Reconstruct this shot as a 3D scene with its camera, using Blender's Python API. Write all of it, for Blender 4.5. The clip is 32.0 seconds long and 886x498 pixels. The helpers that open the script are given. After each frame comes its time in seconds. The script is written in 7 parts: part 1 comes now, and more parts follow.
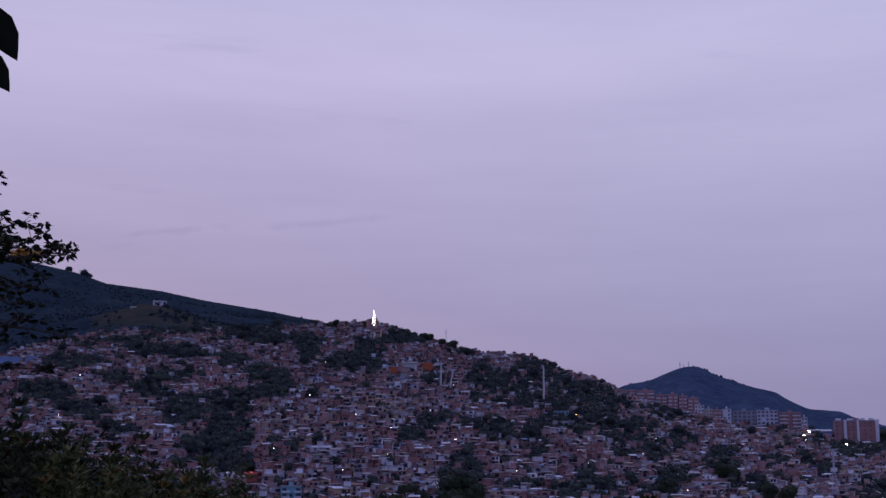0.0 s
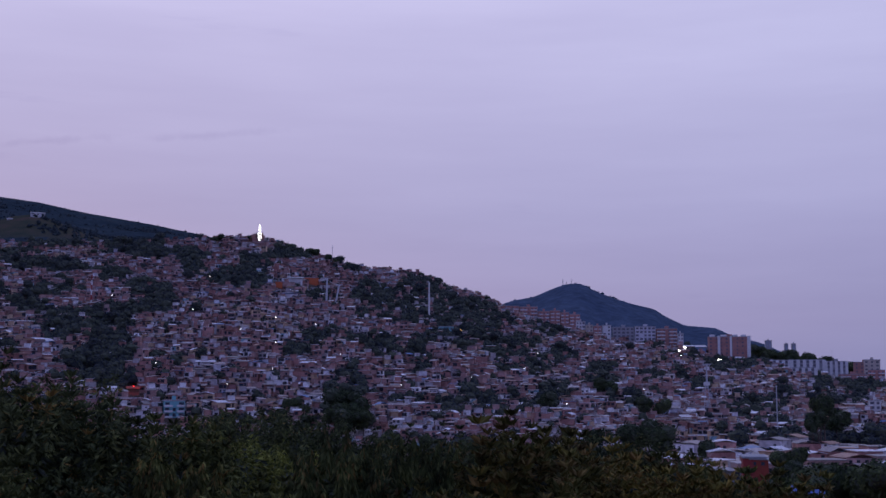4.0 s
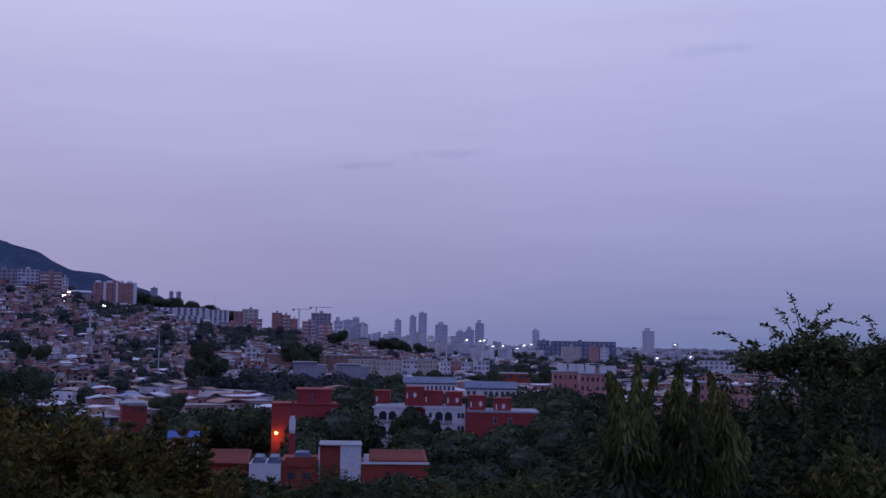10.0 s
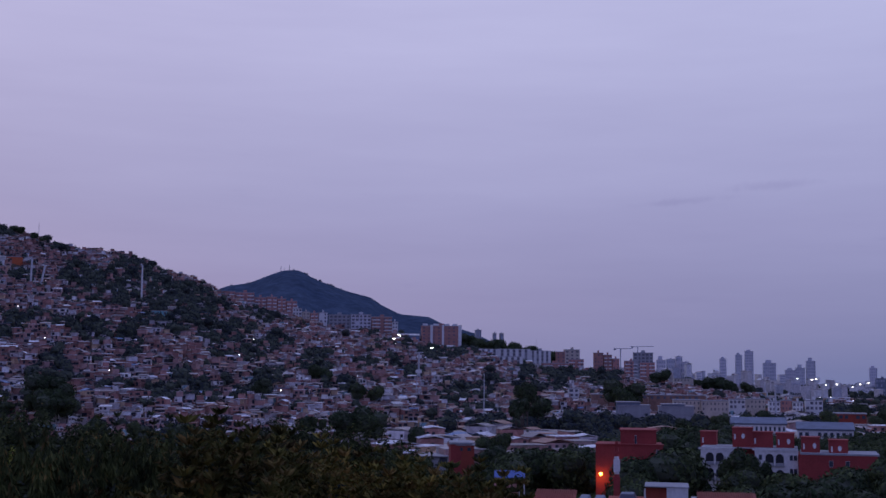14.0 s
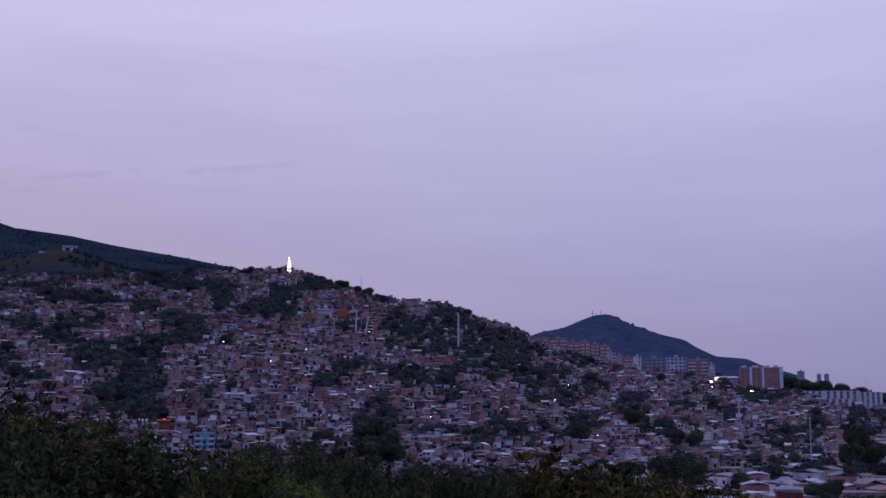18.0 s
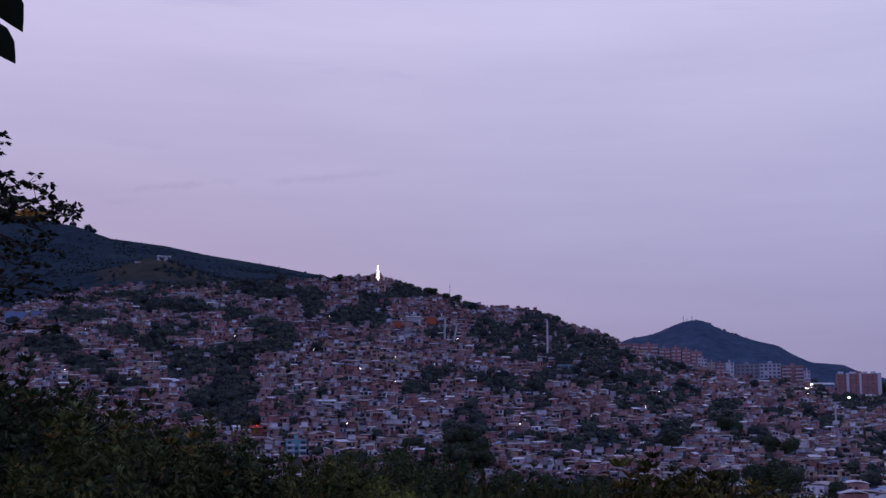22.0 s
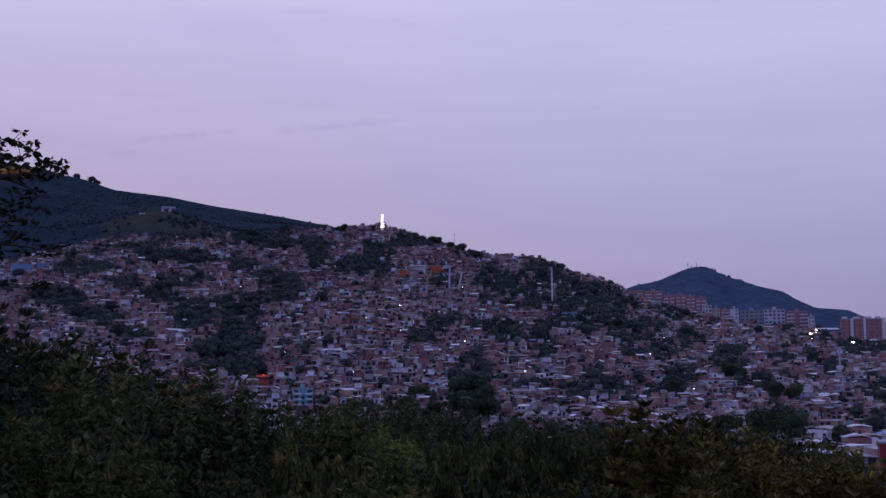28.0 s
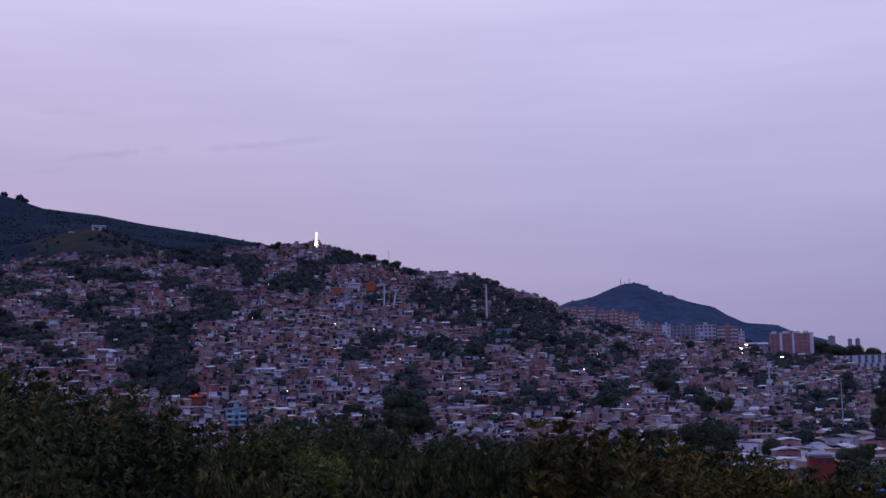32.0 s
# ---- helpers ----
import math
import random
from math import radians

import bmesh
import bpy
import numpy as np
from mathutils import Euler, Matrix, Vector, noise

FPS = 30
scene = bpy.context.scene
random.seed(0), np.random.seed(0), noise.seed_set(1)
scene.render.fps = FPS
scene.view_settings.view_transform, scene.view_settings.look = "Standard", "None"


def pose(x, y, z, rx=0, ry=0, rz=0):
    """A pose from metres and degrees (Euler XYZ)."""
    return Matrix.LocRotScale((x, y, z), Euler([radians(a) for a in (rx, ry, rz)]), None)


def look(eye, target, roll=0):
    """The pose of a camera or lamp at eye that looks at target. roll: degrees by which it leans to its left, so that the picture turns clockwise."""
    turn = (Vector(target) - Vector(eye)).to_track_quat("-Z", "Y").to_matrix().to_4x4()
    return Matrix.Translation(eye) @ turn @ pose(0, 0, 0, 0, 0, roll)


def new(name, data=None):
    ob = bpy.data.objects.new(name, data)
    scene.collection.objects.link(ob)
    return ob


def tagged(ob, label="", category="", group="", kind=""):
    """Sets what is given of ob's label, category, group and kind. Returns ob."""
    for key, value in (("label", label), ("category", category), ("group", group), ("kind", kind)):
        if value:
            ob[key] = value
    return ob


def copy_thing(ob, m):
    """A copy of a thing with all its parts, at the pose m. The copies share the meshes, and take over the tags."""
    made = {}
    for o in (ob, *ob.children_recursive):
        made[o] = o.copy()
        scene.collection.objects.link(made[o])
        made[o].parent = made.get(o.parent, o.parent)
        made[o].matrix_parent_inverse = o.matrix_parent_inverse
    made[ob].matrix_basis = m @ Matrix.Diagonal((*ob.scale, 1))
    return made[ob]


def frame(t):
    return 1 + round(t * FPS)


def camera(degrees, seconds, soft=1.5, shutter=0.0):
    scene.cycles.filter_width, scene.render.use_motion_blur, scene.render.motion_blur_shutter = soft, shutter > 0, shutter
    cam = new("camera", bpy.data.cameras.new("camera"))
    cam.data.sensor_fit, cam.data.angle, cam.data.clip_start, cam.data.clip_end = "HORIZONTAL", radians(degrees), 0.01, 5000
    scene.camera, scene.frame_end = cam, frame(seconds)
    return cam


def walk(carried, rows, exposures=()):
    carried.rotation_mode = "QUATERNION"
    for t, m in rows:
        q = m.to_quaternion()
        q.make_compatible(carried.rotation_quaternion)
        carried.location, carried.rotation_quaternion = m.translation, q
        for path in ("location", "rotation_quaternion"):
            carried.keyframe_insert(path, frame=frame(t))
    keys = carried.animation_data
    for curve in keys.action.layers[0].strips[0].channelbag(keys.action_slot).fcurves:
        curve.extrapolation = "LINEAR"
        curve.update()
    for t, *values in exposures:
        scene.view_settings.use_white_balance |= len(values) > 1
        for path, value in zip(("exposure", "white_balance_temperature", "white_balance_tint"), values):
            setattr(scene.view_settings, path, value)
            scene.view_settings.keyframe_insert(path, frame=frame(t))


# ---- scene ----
cam = camera(40.43, 32.0, 1.5)

EYE = Vector((0.0, 0.0, 28.0))


def ahead(bearing, rise):
    b, e = radians(bearing), radians(rise)
    return Vector((math.sin(b) * math.cos(e), math.cos(b) * math.cos(e), math.sin(e)))


# seconds; bearing, rise and lean in degrees; metres that the arms carry it across and up: a hand-held pan
PAN = [[0, -2.70, 10.521, 0.216, -0.189, -0.062], [0.5, -1.692, 9.748, 0.015, -0.091, -0.036], [1, -1.141, 9.296, 0.025, -0.094, -0.082],
       [1.5, 0.088, 9.058, 0.110, -0.054, -0.076], [2, 0.719, 8.565, 0.092, -0.025, -0.081], [2.5, 1.994, 8.210, 0.289, -0.003, -0.079],
       [3, 2.248, 7.037, 0.261, -0.017, -0.083], [3.5, 2.483, 6.696, 0.256, -0.005, -0.075], [5.5, 3.574, 6.063, 0.010, 0.199, -0.031],
       [6, 4.642, 6.267, 0.123, 0.163, -0.041], [6.5, 9.134, 6.644, 0.255, 0.081, -0.010], [7, 17.097, 7.094, 0.759, 0.202, 0.020],
       [7.5, 22.245, 6.549, 1.114, 0.245, 0.020], [8, 23.915, 6.077, 1.617, 0.234, 0.036], [8.5, 28.648, 5.738, 1.662, 0.028, 0.069],
       [9, 31.247, 4.987, 0.808, -0.057, 0.070], [9.5, 31.097, 4.198, 0.662, -0.051, 0.074], [10, 31.307, 4.313, 0.989, 0.003, 0.070],
       [10.5, 31.896, 4.389, 1.189, 0.048, 0.073], [11, 30.901, 4.650, 1.122, 0.004, 0.070], [11.5, 29.159, 4.609, 0.785, -0.014, 0.071],
       [12, 27.714, 4.707, 0.604, -0.042, 0.074], [12.5, 25.579, 4.987, 0.431, -0.091, 0.068], [13, 23.153, 5.638, -0.100, -0.097, 0.067],
       [13.5, 19.663, 5.856, 0.079, -0.002, 0.086], [14, 16.138, 5.996, 0.538, 0.095, 0.090], [14.5, 14.860, 6.428, 0.620, 0.041, 0.076],
       [15, 12.724, 7.247, 0.241, 0.042, 0.086], [15.5, 9.393, 7.447, 0.291, 0.081, 0.087], [17.5, 3.312, 7.922, 0.089, -0.141, -0.007],
       [18, 1.349, 8.034, 0.086, -0.137, -0.000], [18.5, 0.431, 7.970, 0.228, -0.162, 0.004], [19, -0.465, 8.313, 0.186, -0.184, -0.012],
       [19.5, -0.844, 8.292, 0.348, -0.149, -0.049], [20, -1.643, 8.648, 0.319, -0.159, -0.047], [20.5, -1.889, 8.553, 0.385, -0.141, -0.022],
       [21, -2.174, 8.515, 0.273, -0.154, -0.041], [21.5, -2.345, 8.445, 0.228, -0.183, -0.008], [22, -2.872, 8.353, 0.148, -0.203, -0.021],
       [22.5, -2.896, 7.998, 0.350, -0.223, -0.003], [23, -1.564, 6.565, 0.686, -0.178, -0.017], [23.5, 0.474, 4.918, 0.756, 0.080, -0.055],
       [24, 2.017, 3.775, 0.831, 0.048, -0.040], [24.5, 2.830, 3.303, 0.879, 0.015, -0.082], [26.5, 1.076, 4.661, 0.427, -0.081, 0.009],
       [27, -0.503, 5.131, 0.150, -0.107, 0.004], [27.5, -1.808, 5.320, 0.021, -0.154, 0.032], [28, -3.091, 5.907, -0.315, -0.048, 0.012],
       [28.5, -3.220, 6.571, -0.515, -0.051, 0.009], [29, -3.542, 6.875, -0.768, -0.117, 0.044], [29.5, -3.215, 7.727, -0.732, -0.120, 0.047],
       [30, -3.291, 7.908, -1.033, -0.106, 0.039], [30.5, -2.732, 8.048, -1.130, -0.048, 0.015], [31, -1.820, 7.865, -1.080, 0.008, -0.019],
       [31.5, -1.354, 7.125, -1.134, 0.034, -0.038], [32, 0.046, 6.714, -0.918, 0.090, -0.033]]
ACROSS = Vector((math.cos(radians(12.0)), -math.sin(radians(12.0)), 0.0))
STANDS = [(t, EYE + ACROSS * side + Vector((0, 0, up)), ahead(b, e), r) for t, b, e, r, side, up in PAN]
walk(cam, [(t, look(p, p + way, r)) for t, p, way, r in STANDS],
     exposures=[(0.0, -0.2, 6600, 12), (1.0, -0.08, 6600, 12), (2.0, -0.03, 6600, 12), (3.0, 0.0, 6550, 11), (6.0, -0.02, 6400, 9), (7.0, -0.2, 6400, 9), (9.0, -0.05, 6400, 9), (10.0, 0.05, 6400, 9),
                (13.0, -0.05, 6400, 9), (14.0, -0.13, 6400, 9), (15.5, -0.16, 6450, 9), (17.5, -0.04, 6500, 10), (22.0, -0.05, 6600, 11), (24.0, 0.3, 6600, 11), (27.0, 0.03, 6550, 10), (29.0, 0.02, 6600, 11), (30.0, -0.15, 6600, 11), (31.0, 0.02, 6600, 11), (32.0, 0.08, 6600, 11)])

# ---- light: dusk sky, brightest where the sun has gone down ----
world = bpy.data.worlds.new("dusk")
scene.world = world
world.use_nodes = True


def node(tree, kind, **values):
    n = tree.nodes.new(kind)
    for key, value in values.items():
        if key in ("operation", "blend_type", "data_type", "sky_type", "sun_disc", "sun_elevation", "sun_rotation", "interpolation_type", "noise_dimensions", "feature", "voronoi_dimensions", "mode", "offset"):
            setattr(n, key, value)
        else:
            n.inputs[int(key[1:])].default_value = value
    return n


def ramp(tree, source, stops, smooth="LINEAR"):
    n = tree.nodes.new("ShaderNodeValToRGB")
    n.color_ramp.interpolation = smooth
    while len(n.color_ramp.elements) < len(stops):
        n.color_ramp.elements.new(0.5)
    for e, (p, c) in zip(n.color_ramp.elements, stops):
        e.position, e.color = p, (*c, 1)
    tree.links.new(source, n.inputs[0])
    return n.outputs[0]


def maths(tree, op, a, b=0.0):
    n = tree.nodes.new("ShaderNodeMath")
    n.operation = op
    for i, v in enumerate((a, b)):
        if isinstance(v, (int, float)):
            n.inputs[i].default_value = v
        else:
            tree.links.new(v, n.inputs[i])
    return n.outputs[0]


def mixed(tree, factor, a, b, how="MIX"):
    n = tree.nodes.new("ShaderNodeMix")
    n.data_type, n.blend_type = "RGBA", how
    for i, v in ((0, factor), (6, a), (7, b)):
        if isinstance(v, (int, float)):
            n.inputs[i].default_value = v
        elif isinstance(v, tuple):
            n.inputs[i].default_value = (*v, 1)
        else:
            tree.links.new(v, n.inputs[i])
    return n.outputs[2]


def make_sky():
    t = world.node_tree
    out = t.nodes["Background"]
    co = t.nodes.new("ShaderNodeTexCoord")
    split = t.nodes.new("ShaderNodeSeparateXYZ")
    t.links.new(co.outputs["Generated"], split.inputs[0])
    x, y, z = split.outputs
    # share of the western glow and of the bluer north, by bearing
    north = maths(t, "MULTIPLY_ADD", x, 1.15)
    north.node.inputs[2].default_value = 0.12
    west = ramp(t, z, [(0.0, (0.305, 0.28, 0.505)), (0.055, (0.335, 0.295, 0.515)), (0.14, (0.375, 0.355, 0.59)),
                       (0.33, (0.59, 0.56, 0.84)), (0.6, (0.44, 0.47, 0.82)), (1.0, (0.30, 0.37, 0.74))])
    cool = ramp(t, z, [(0.0, (0.155, 0.193, 0.389)), (0.05, (0.242, 0.260, 0.482)), (0.12, (0.346, 0.347, 0.602)),
                       (0.33, (0.535, 0.546, 0.838)), (0.6, (0.449, 0.492, 0.828)), (1.0, (0.321, 0.396, 0.747))])
    north.node.use_clamp = True
    glow = mixed(t, north, west, cool)
    # thin streaks of cloud
    squeeze = t.nodes.new("ShaderNodeMapping")
    squeeze.inputs["Rotation"].default_value = (0.0, radians(12), 0.0)
    squeeze.inputs["Scale"].default_value = (1.6, 1.6, 13.0)
    t.links.new(co.outputs["Generated"], squeeze.inputs[0])
    wisps = node(t, "ShaderNodeTexNoise", i2=1.5, i3=5.0, i4=0.55)
    t.links.new(squeeze.outputs[0], wisps.inputs[0])
    streak = ramp(t, wisps.outputs[0], [(0.3, (0.94, 0.935, 0.95)), (0.7, (1.06, 1.06, 1.045))])
    glow = mixed(t, 1.0, glow, streak, "MULTIPLY")
    # a few small darker wisps, drawn out and aslant
    slant = t.nodes.new("ShaderNodeMapping")
    slant.inputs["Rotation"].default_value = (0.0, radians(-9), 0.0)
    slant.inputs["Scale"].default_value = (2.6, 2.6, 22.0)
    t.links.new(co.outputs["Generated"], slant.inputs[0])
    torn = node(t, "ShaderNodeTexNoise", i2=2.0, i3=6.0, i4=0.6)
    t.links.new(slant.outputs[0], torn.inputs[0])
    glow = mixed(t, 1.0, glow, ramp(t, torn.outputs[0], [(0.64, (1.0, 1.0, 1.0)), (0.74, (0.93, 0.93, 0.955))]), "MULTIPLY")
    # small grey wisps low over the hills: bearing, rise, half-length and half-height in degrees, slant
    flow = node(t, "ShaderNodeTexNoise", i2=60.0, i3=4.0, i4=0.6)
    t.links.new(co.outputs["Generated"], flow.inputs[0])
    for wb, we, wide, high, tilt in ((-8.4, 11.7, 5.2, 0.32, 6.0), (-16.0, 11.0, 4.4, 0.28, 8.0), (27.4, 8.2, 3.6, 0.26, 4.0), (31.9, 8.86, 3.6, 0.32, 3.0), (44.0, 13.6, 3.4, 0.42, 3.0)):
        mid = ahead(wb, we)
        across = Vector((math.cos(radians(wb)), -math.sin(radians(wb)), 0.0))
        high_way = across.cross(mid)
        along = across * math.cos(radians(tilt)) + high_way * math.sin(radians(tilt))
        over = high_way * math.cos(radians(tilt)) - across * math.sin(radians(tilt))
        away = []
        for axis, k in ((along, wide), (over, high)):
            dot = node(t, "ShaderNodeVectorMath", operation="DOT_PRODUCT")
            t.links.new(co.outputs["Generated"], dot.inputs[0])
            dot.inputs[1].default_value = axis
            away.append(maths(t, "POWER", maths(t, "ABSOLUTE", maths(t, "DIVIDE", maths(t, "SUBTRACT", dot.outputs["Value"], axis.dot(mid)), radians(k))), 2.0))
        ahead_dot = node(t, "ShaderNodeVectorMath", operation="DOT_PRODUCT")
        t.links.new(co.outputs["Generated"], ahead_dot.inputs[0])
        ahead_dot.inputs[1].default_value = mid
        far = maths(t, "ADD", maths(t, "SQRT", maths(t, "ADD", *away)), maths(t, "MULTIPLY", flow.outputs[0], 1.6))
        far = maths(t, "ADD", far, maths(t, "MULTIPLY", maths(t, "LESS_THAN", ahead_dot.outputs["Value"], 0.5), 10.0))
        glow = mixed(t, 1.0, glow, ramp(t, maths(t, "MULTIPLY", far, 0.5), [(0.35, (0.90, 0.895, 0.925)), (0.85, (1.0, 1.0, 1.0))], "EASE"), "MULTIPLY")
    # it darkens towards the east, behind the camera
    side = ramp(t, maths(t, "MULTIPLY_ADD", y, 0.5), [(0.0, (0.48, 0.54, 0.84)), (0.42, (0.58, 0.62, 0.86)), (0.78, (1.0, 1.0, 1.0))], "EASE")
    side.node.inputs[0].links[0].from_node.inputs[2].default_value = 0.5
    glow = mixed(t, 1.0, glow, side, "MULTIPLY")
    air = node(t, "ShaderNodeTexSky", sky_type="NISHITA", sun_disc=False, sun_elevation=radians(1.0), sun_rotation=radians(-20.0))
    glow = mixed(t, 0.008, glow, air.outputs[0], "ADD")
    t.links.new(glow, out.inputs[0])
    out.inputs[1].default_value = 1.0


make_sky()

# ---- materials ----
def material(name, rough=0.8, metal=0.0):
    m = bpy.data.materials.new(name)
    m.use_nodes = True
    s = m.node_tree.nodes["Principled BSDF"]
    s.inputs["Roughness"].default_value, s.inputs["Metallic"].default_value = rough, metal
    return m, m.node_tree, s


def spot(t, scale, detail=4.0, where="Object"):
    """Noise of so many spots a metre."""
    if where == "World":
        co = t.nodes.new("ShaderNodeNewGeometry").outputs["Position"]
    else:
        co = t.nodes.new("ShaderNodeTexCoord").outputs[where]
    n = node(t, "ShaderNodeTexNoise", i2=scale, i3=detail, i4=0.6)
    t.links.new(co, n.inputs[0])
    return n.outputs[0]


def relief(t, s, height, strength, distance=0.02):
    n = node(t, "ShaderNodeBump", i0=strength, i1=distance)
    t.links.new(height, n.inputs["Height"])
    t.links.new(n.outputs[0], s.inputs["Normal"])


def plain(name, c, rough=0.8, metal=0.0, vary=0.25, scale=1.5, fine=14.0, bump=0.15):
    """A surface of one colour with stains and grain."""
    m, t, s = material(name, rough, metal)
    dark = tuple(v * (1 - vary) for v in c)
    light = tuple(min(0.95, v * (1 + vary * 0.6)) for v in c)
    base = ramp(t, spot(t, scale), [(0.3, dark), (0.55, c), (0.75, light)])
    grain = ramp(t, spot(t, fine), [(0.3, (0.86, 0.86, 0.86)), (0.7, (1.1, 1.1, 1.1))])
    t.links.new(mixed(t, 1.0, base, grain, "MULTIPLY"), s.inputs["Base Color"])
    if bump:
        relief(t, s, spot(t, fine), bump)
    return m


def varied(name, stops, rough=0.85, island=False, quarters=0.0, metal=0.0):
    """Walls or roofs that differ from piece to piece."""
    m, t, s = material(name, rough, metal)
    if island:
        pick = t.nodes.new("ShaderNodeNewGeometry").outputs["Random Per Island"]
    else:
        pick = t.nodes.new("ShaderNodeObjectInfo").outputs["Random"]
    if quarters:
        # neighbours tend to be alike
        near = maths(t, "MULTIPLY", maths(t, "SUBTRACT", spot(t, 0.022, 2.0, "World"), 0.5), quarters)
        pick = maths(t, "ADD", pick, near)
    base = ramp(t, pick, stops, "CONSTANT")
    stain = ramp(t, spot(t, 0.5, 6.0, "World"), [(0.25, (0.55, 0.53, 0.52)), (0.5, (0.95, 0.94, 0.93)), (0.75, (1.18, 1.16, 1.14))])
    base = mixed(t, 1.0, base, stain, "MULTIPLY")
    grain = ramp(t, spot(t, 3.5, 3.0, "World"), [(0.3, (0.78, 0.77, 0.76)), (0.7, (1.15, 1.14, 1.13))])
    t.links.new(mixed(t, 1.0, base, grain, "MULTIPLY"), s.inputs["Base Color"])
    relief(t, s, spot(t, 4.0, 3.0, "World"), 0.3, 0.05)
    return m


def leafage(name, dark, mid, tip, rough=0.6, scale=0.5, spread=0.35):
    m, t, s = material(name, 0.85)
    s.inputs["Specular IOR Level"].default_value = 0.15
    per = t.nodes.new("ShaderNodeNewGeometry").outputs["Random Per Island"]
    base = ramp(t, per, [(0.0, dark), (0.6, mid), (0.93, tip), (1.0, tip)])
    clump = ramp(t, spot(t, scale, 2.0, "World"), [(0.36, (1 - spread,) * 3), (0.64, (1 + spread * 1.3, 1 + spread * 1.2, 1 + spread))])
    each = ramp(t, t.nodes.new("ShaderNodeObjectInfo").outputs["Random"], [(0.0, (0.66, 0.7, 0.72)), (0.5, (1.0, 1.0, 1.0)), (1.0, (1.4, 1.28, 1.15))])
    base = mixed(t, 1.0, base, each, "MULTIPLY")
    t.links.new(mixed(t, 1.0, base, clump, "MULTIPLY"), s.inputs["Base Color"])
    return m


def glow(name, c, strength):
    m, t, s = material(name, 0.4)
    s.inputs["Base Color"].default_value = (*c, 1)
    s.inputs["Emission Color"].default_value = (*c, 1)
    s.inputs["Emission Strength"].default_value = strength
    return m


BRICKS = [(0.0, (0.452, 0.230, 0.194)), (0.15, (0.505, 0.273, 0.229)), (0.29, (0.357, 0.179, 0.151)), (0.41, (0.462, 0.287, 0.254)),
          (0.53, (0.525, 0.329, 0.296)), (0.63, (0.400, 0.284, 0.258)), (0.70, (0.52, 0.49, 0.50)), (0.78, (0.700, 0.690, 0.720)),
          (0.84, (0.460, 0.430, 0.440)), (0.88, (0.860, 0.860, 0.860)), (0.968, (0.254, 0.464, 0.532)), (0.988, (0.587, 0.424, 0.280))]
# roof tones; the near-white share is pale sheet plus painted-in sky sheen
ROOFS = [(0.0, (0.276, 0.244, 0.244)), (0.2, (0.370, 0.300, 0.280)), (0.36, (0.350, 0.180, 0.127)), (0.5, (0.460, 0.415, 0.405)),
         (0.66, (0.223, 0.191, 0.185)), (0.77, (0.827, 0.827, 0.848)), (0.97, (0.170, 0.286, 0.488))]
BRICK = [(0.0, (0.525, 0.247, 0.206)), (0.2, (0.578, 0.294, 0.243)), (0.4, (0.431, 0.208, 0.173)), (0.55, (0.557, 0.329, 0.287)), (0.75, (0.610, 0.373, 0.329)), (0.9, (0.460, 0.385, 0.378))]
PAINT = [(0.0, (0.540, 0.489, 0.470)), (0.2, (0.756, 0.707, 0.700)), (0.42, (0.430, 0.385, 0.370)), (0.58, (0.860, 0.822, 0.810)), (0.84, (0.281, 0.468, 0.500)), (0.91, (0.562, 0.343, 0.280))]
M_BRICK = varied("brick_house_wall", BRICK)
M_PAINTED = varied("painted_house_wall", PAINT)
M_WALLS = varied("house_walls", BRICKS, island=True, quarters=1.3)
# far town palette, whitened to put distance haze into the walls
M_FARWALLS = varied("hazed_city_walls", [(0.0, (0.66, 0.64, 0.66)), (0.25, (0.52, 0.46, 0.45)), (0.34, (0.80, 0.79, 0.80)), (0.62, (0.50, 0.52, 0.58)), (0.8, (0.70, 0.66, 0.64))], island=True)
M_ROOF = varied("house_roof", ROOFS, 0.55)
M_ROOFS = varied("house_roofs", ROOFS, 0.55, island=True)
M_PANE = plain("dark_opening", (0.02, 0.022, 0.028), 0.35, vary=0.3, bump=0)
M_GLASS = plain("window_glass", (0.07, 0.08, 0.10), 0.2, vary=0.3, bump=0)
M_FRAME = plain("painted_frame", (0.55, 0.55, 0.56), 0.6)
M_JAMB = plain("cement_jamb", (0.24, 0.19, 0.17), 0.85)
# window glass lightened by distance: the haze is painted into both tones
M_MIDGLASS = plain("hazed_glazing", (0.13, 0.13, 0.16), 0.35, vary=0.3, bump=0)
M_HAZEGLASS = plain("far_hazed_glazing", (0.40, 0.42, 0.48), 0.35, vary=0.3, bump=0)
M_DARKTRIM = plain("dark_trim", (0.10, 0.07, 0.065), 0.7)
M_DOOR = plain("sheet_door", (0.16, 0.14, 0.14), 0.5)
M_RED = plain("red_stucco", (0.34, 0.05, 0.045), 0.85, vary=0.22, scale=0.25, fine=2.5)
M_BRICKRED = plain("fired_brick", (0.34, 0.062, 0.036), 0.85, vary=0.25, scale=0.4, fine=4.0)
M_TOWERBRICK = plain("tower_brick", (0.45, 0.225, 0.185), 0.85, vary=0.25, scale=0.2, fine=2.0)
M_WHITE = plain("white_stucco", (0.74, 0.73, 0.70), 0.8, vary=0.09, scale=0.3, fine=2.0)
M_GREY = plain("grey_concrete", (0.36, 0.36, 0.37), 0.85, vary=0.25, scale=0.2, fine=2.0)
M_CREAM = plain("cream_stucco", (0.60, 0.52, 0.42), 0.85, vary=0.2, scale=0.2, fine=2.0)
M_PINK = plain("salmon_brick", (0.56, 0.27, 0.225), 0.85, vary=0.25, scale=0.2, fine=2.0)
M_BROWN = plain("brown_brick", (0.33, 0.19, 0.14), 0.85, vary=0.3, scale=0.3, fine=3.0)
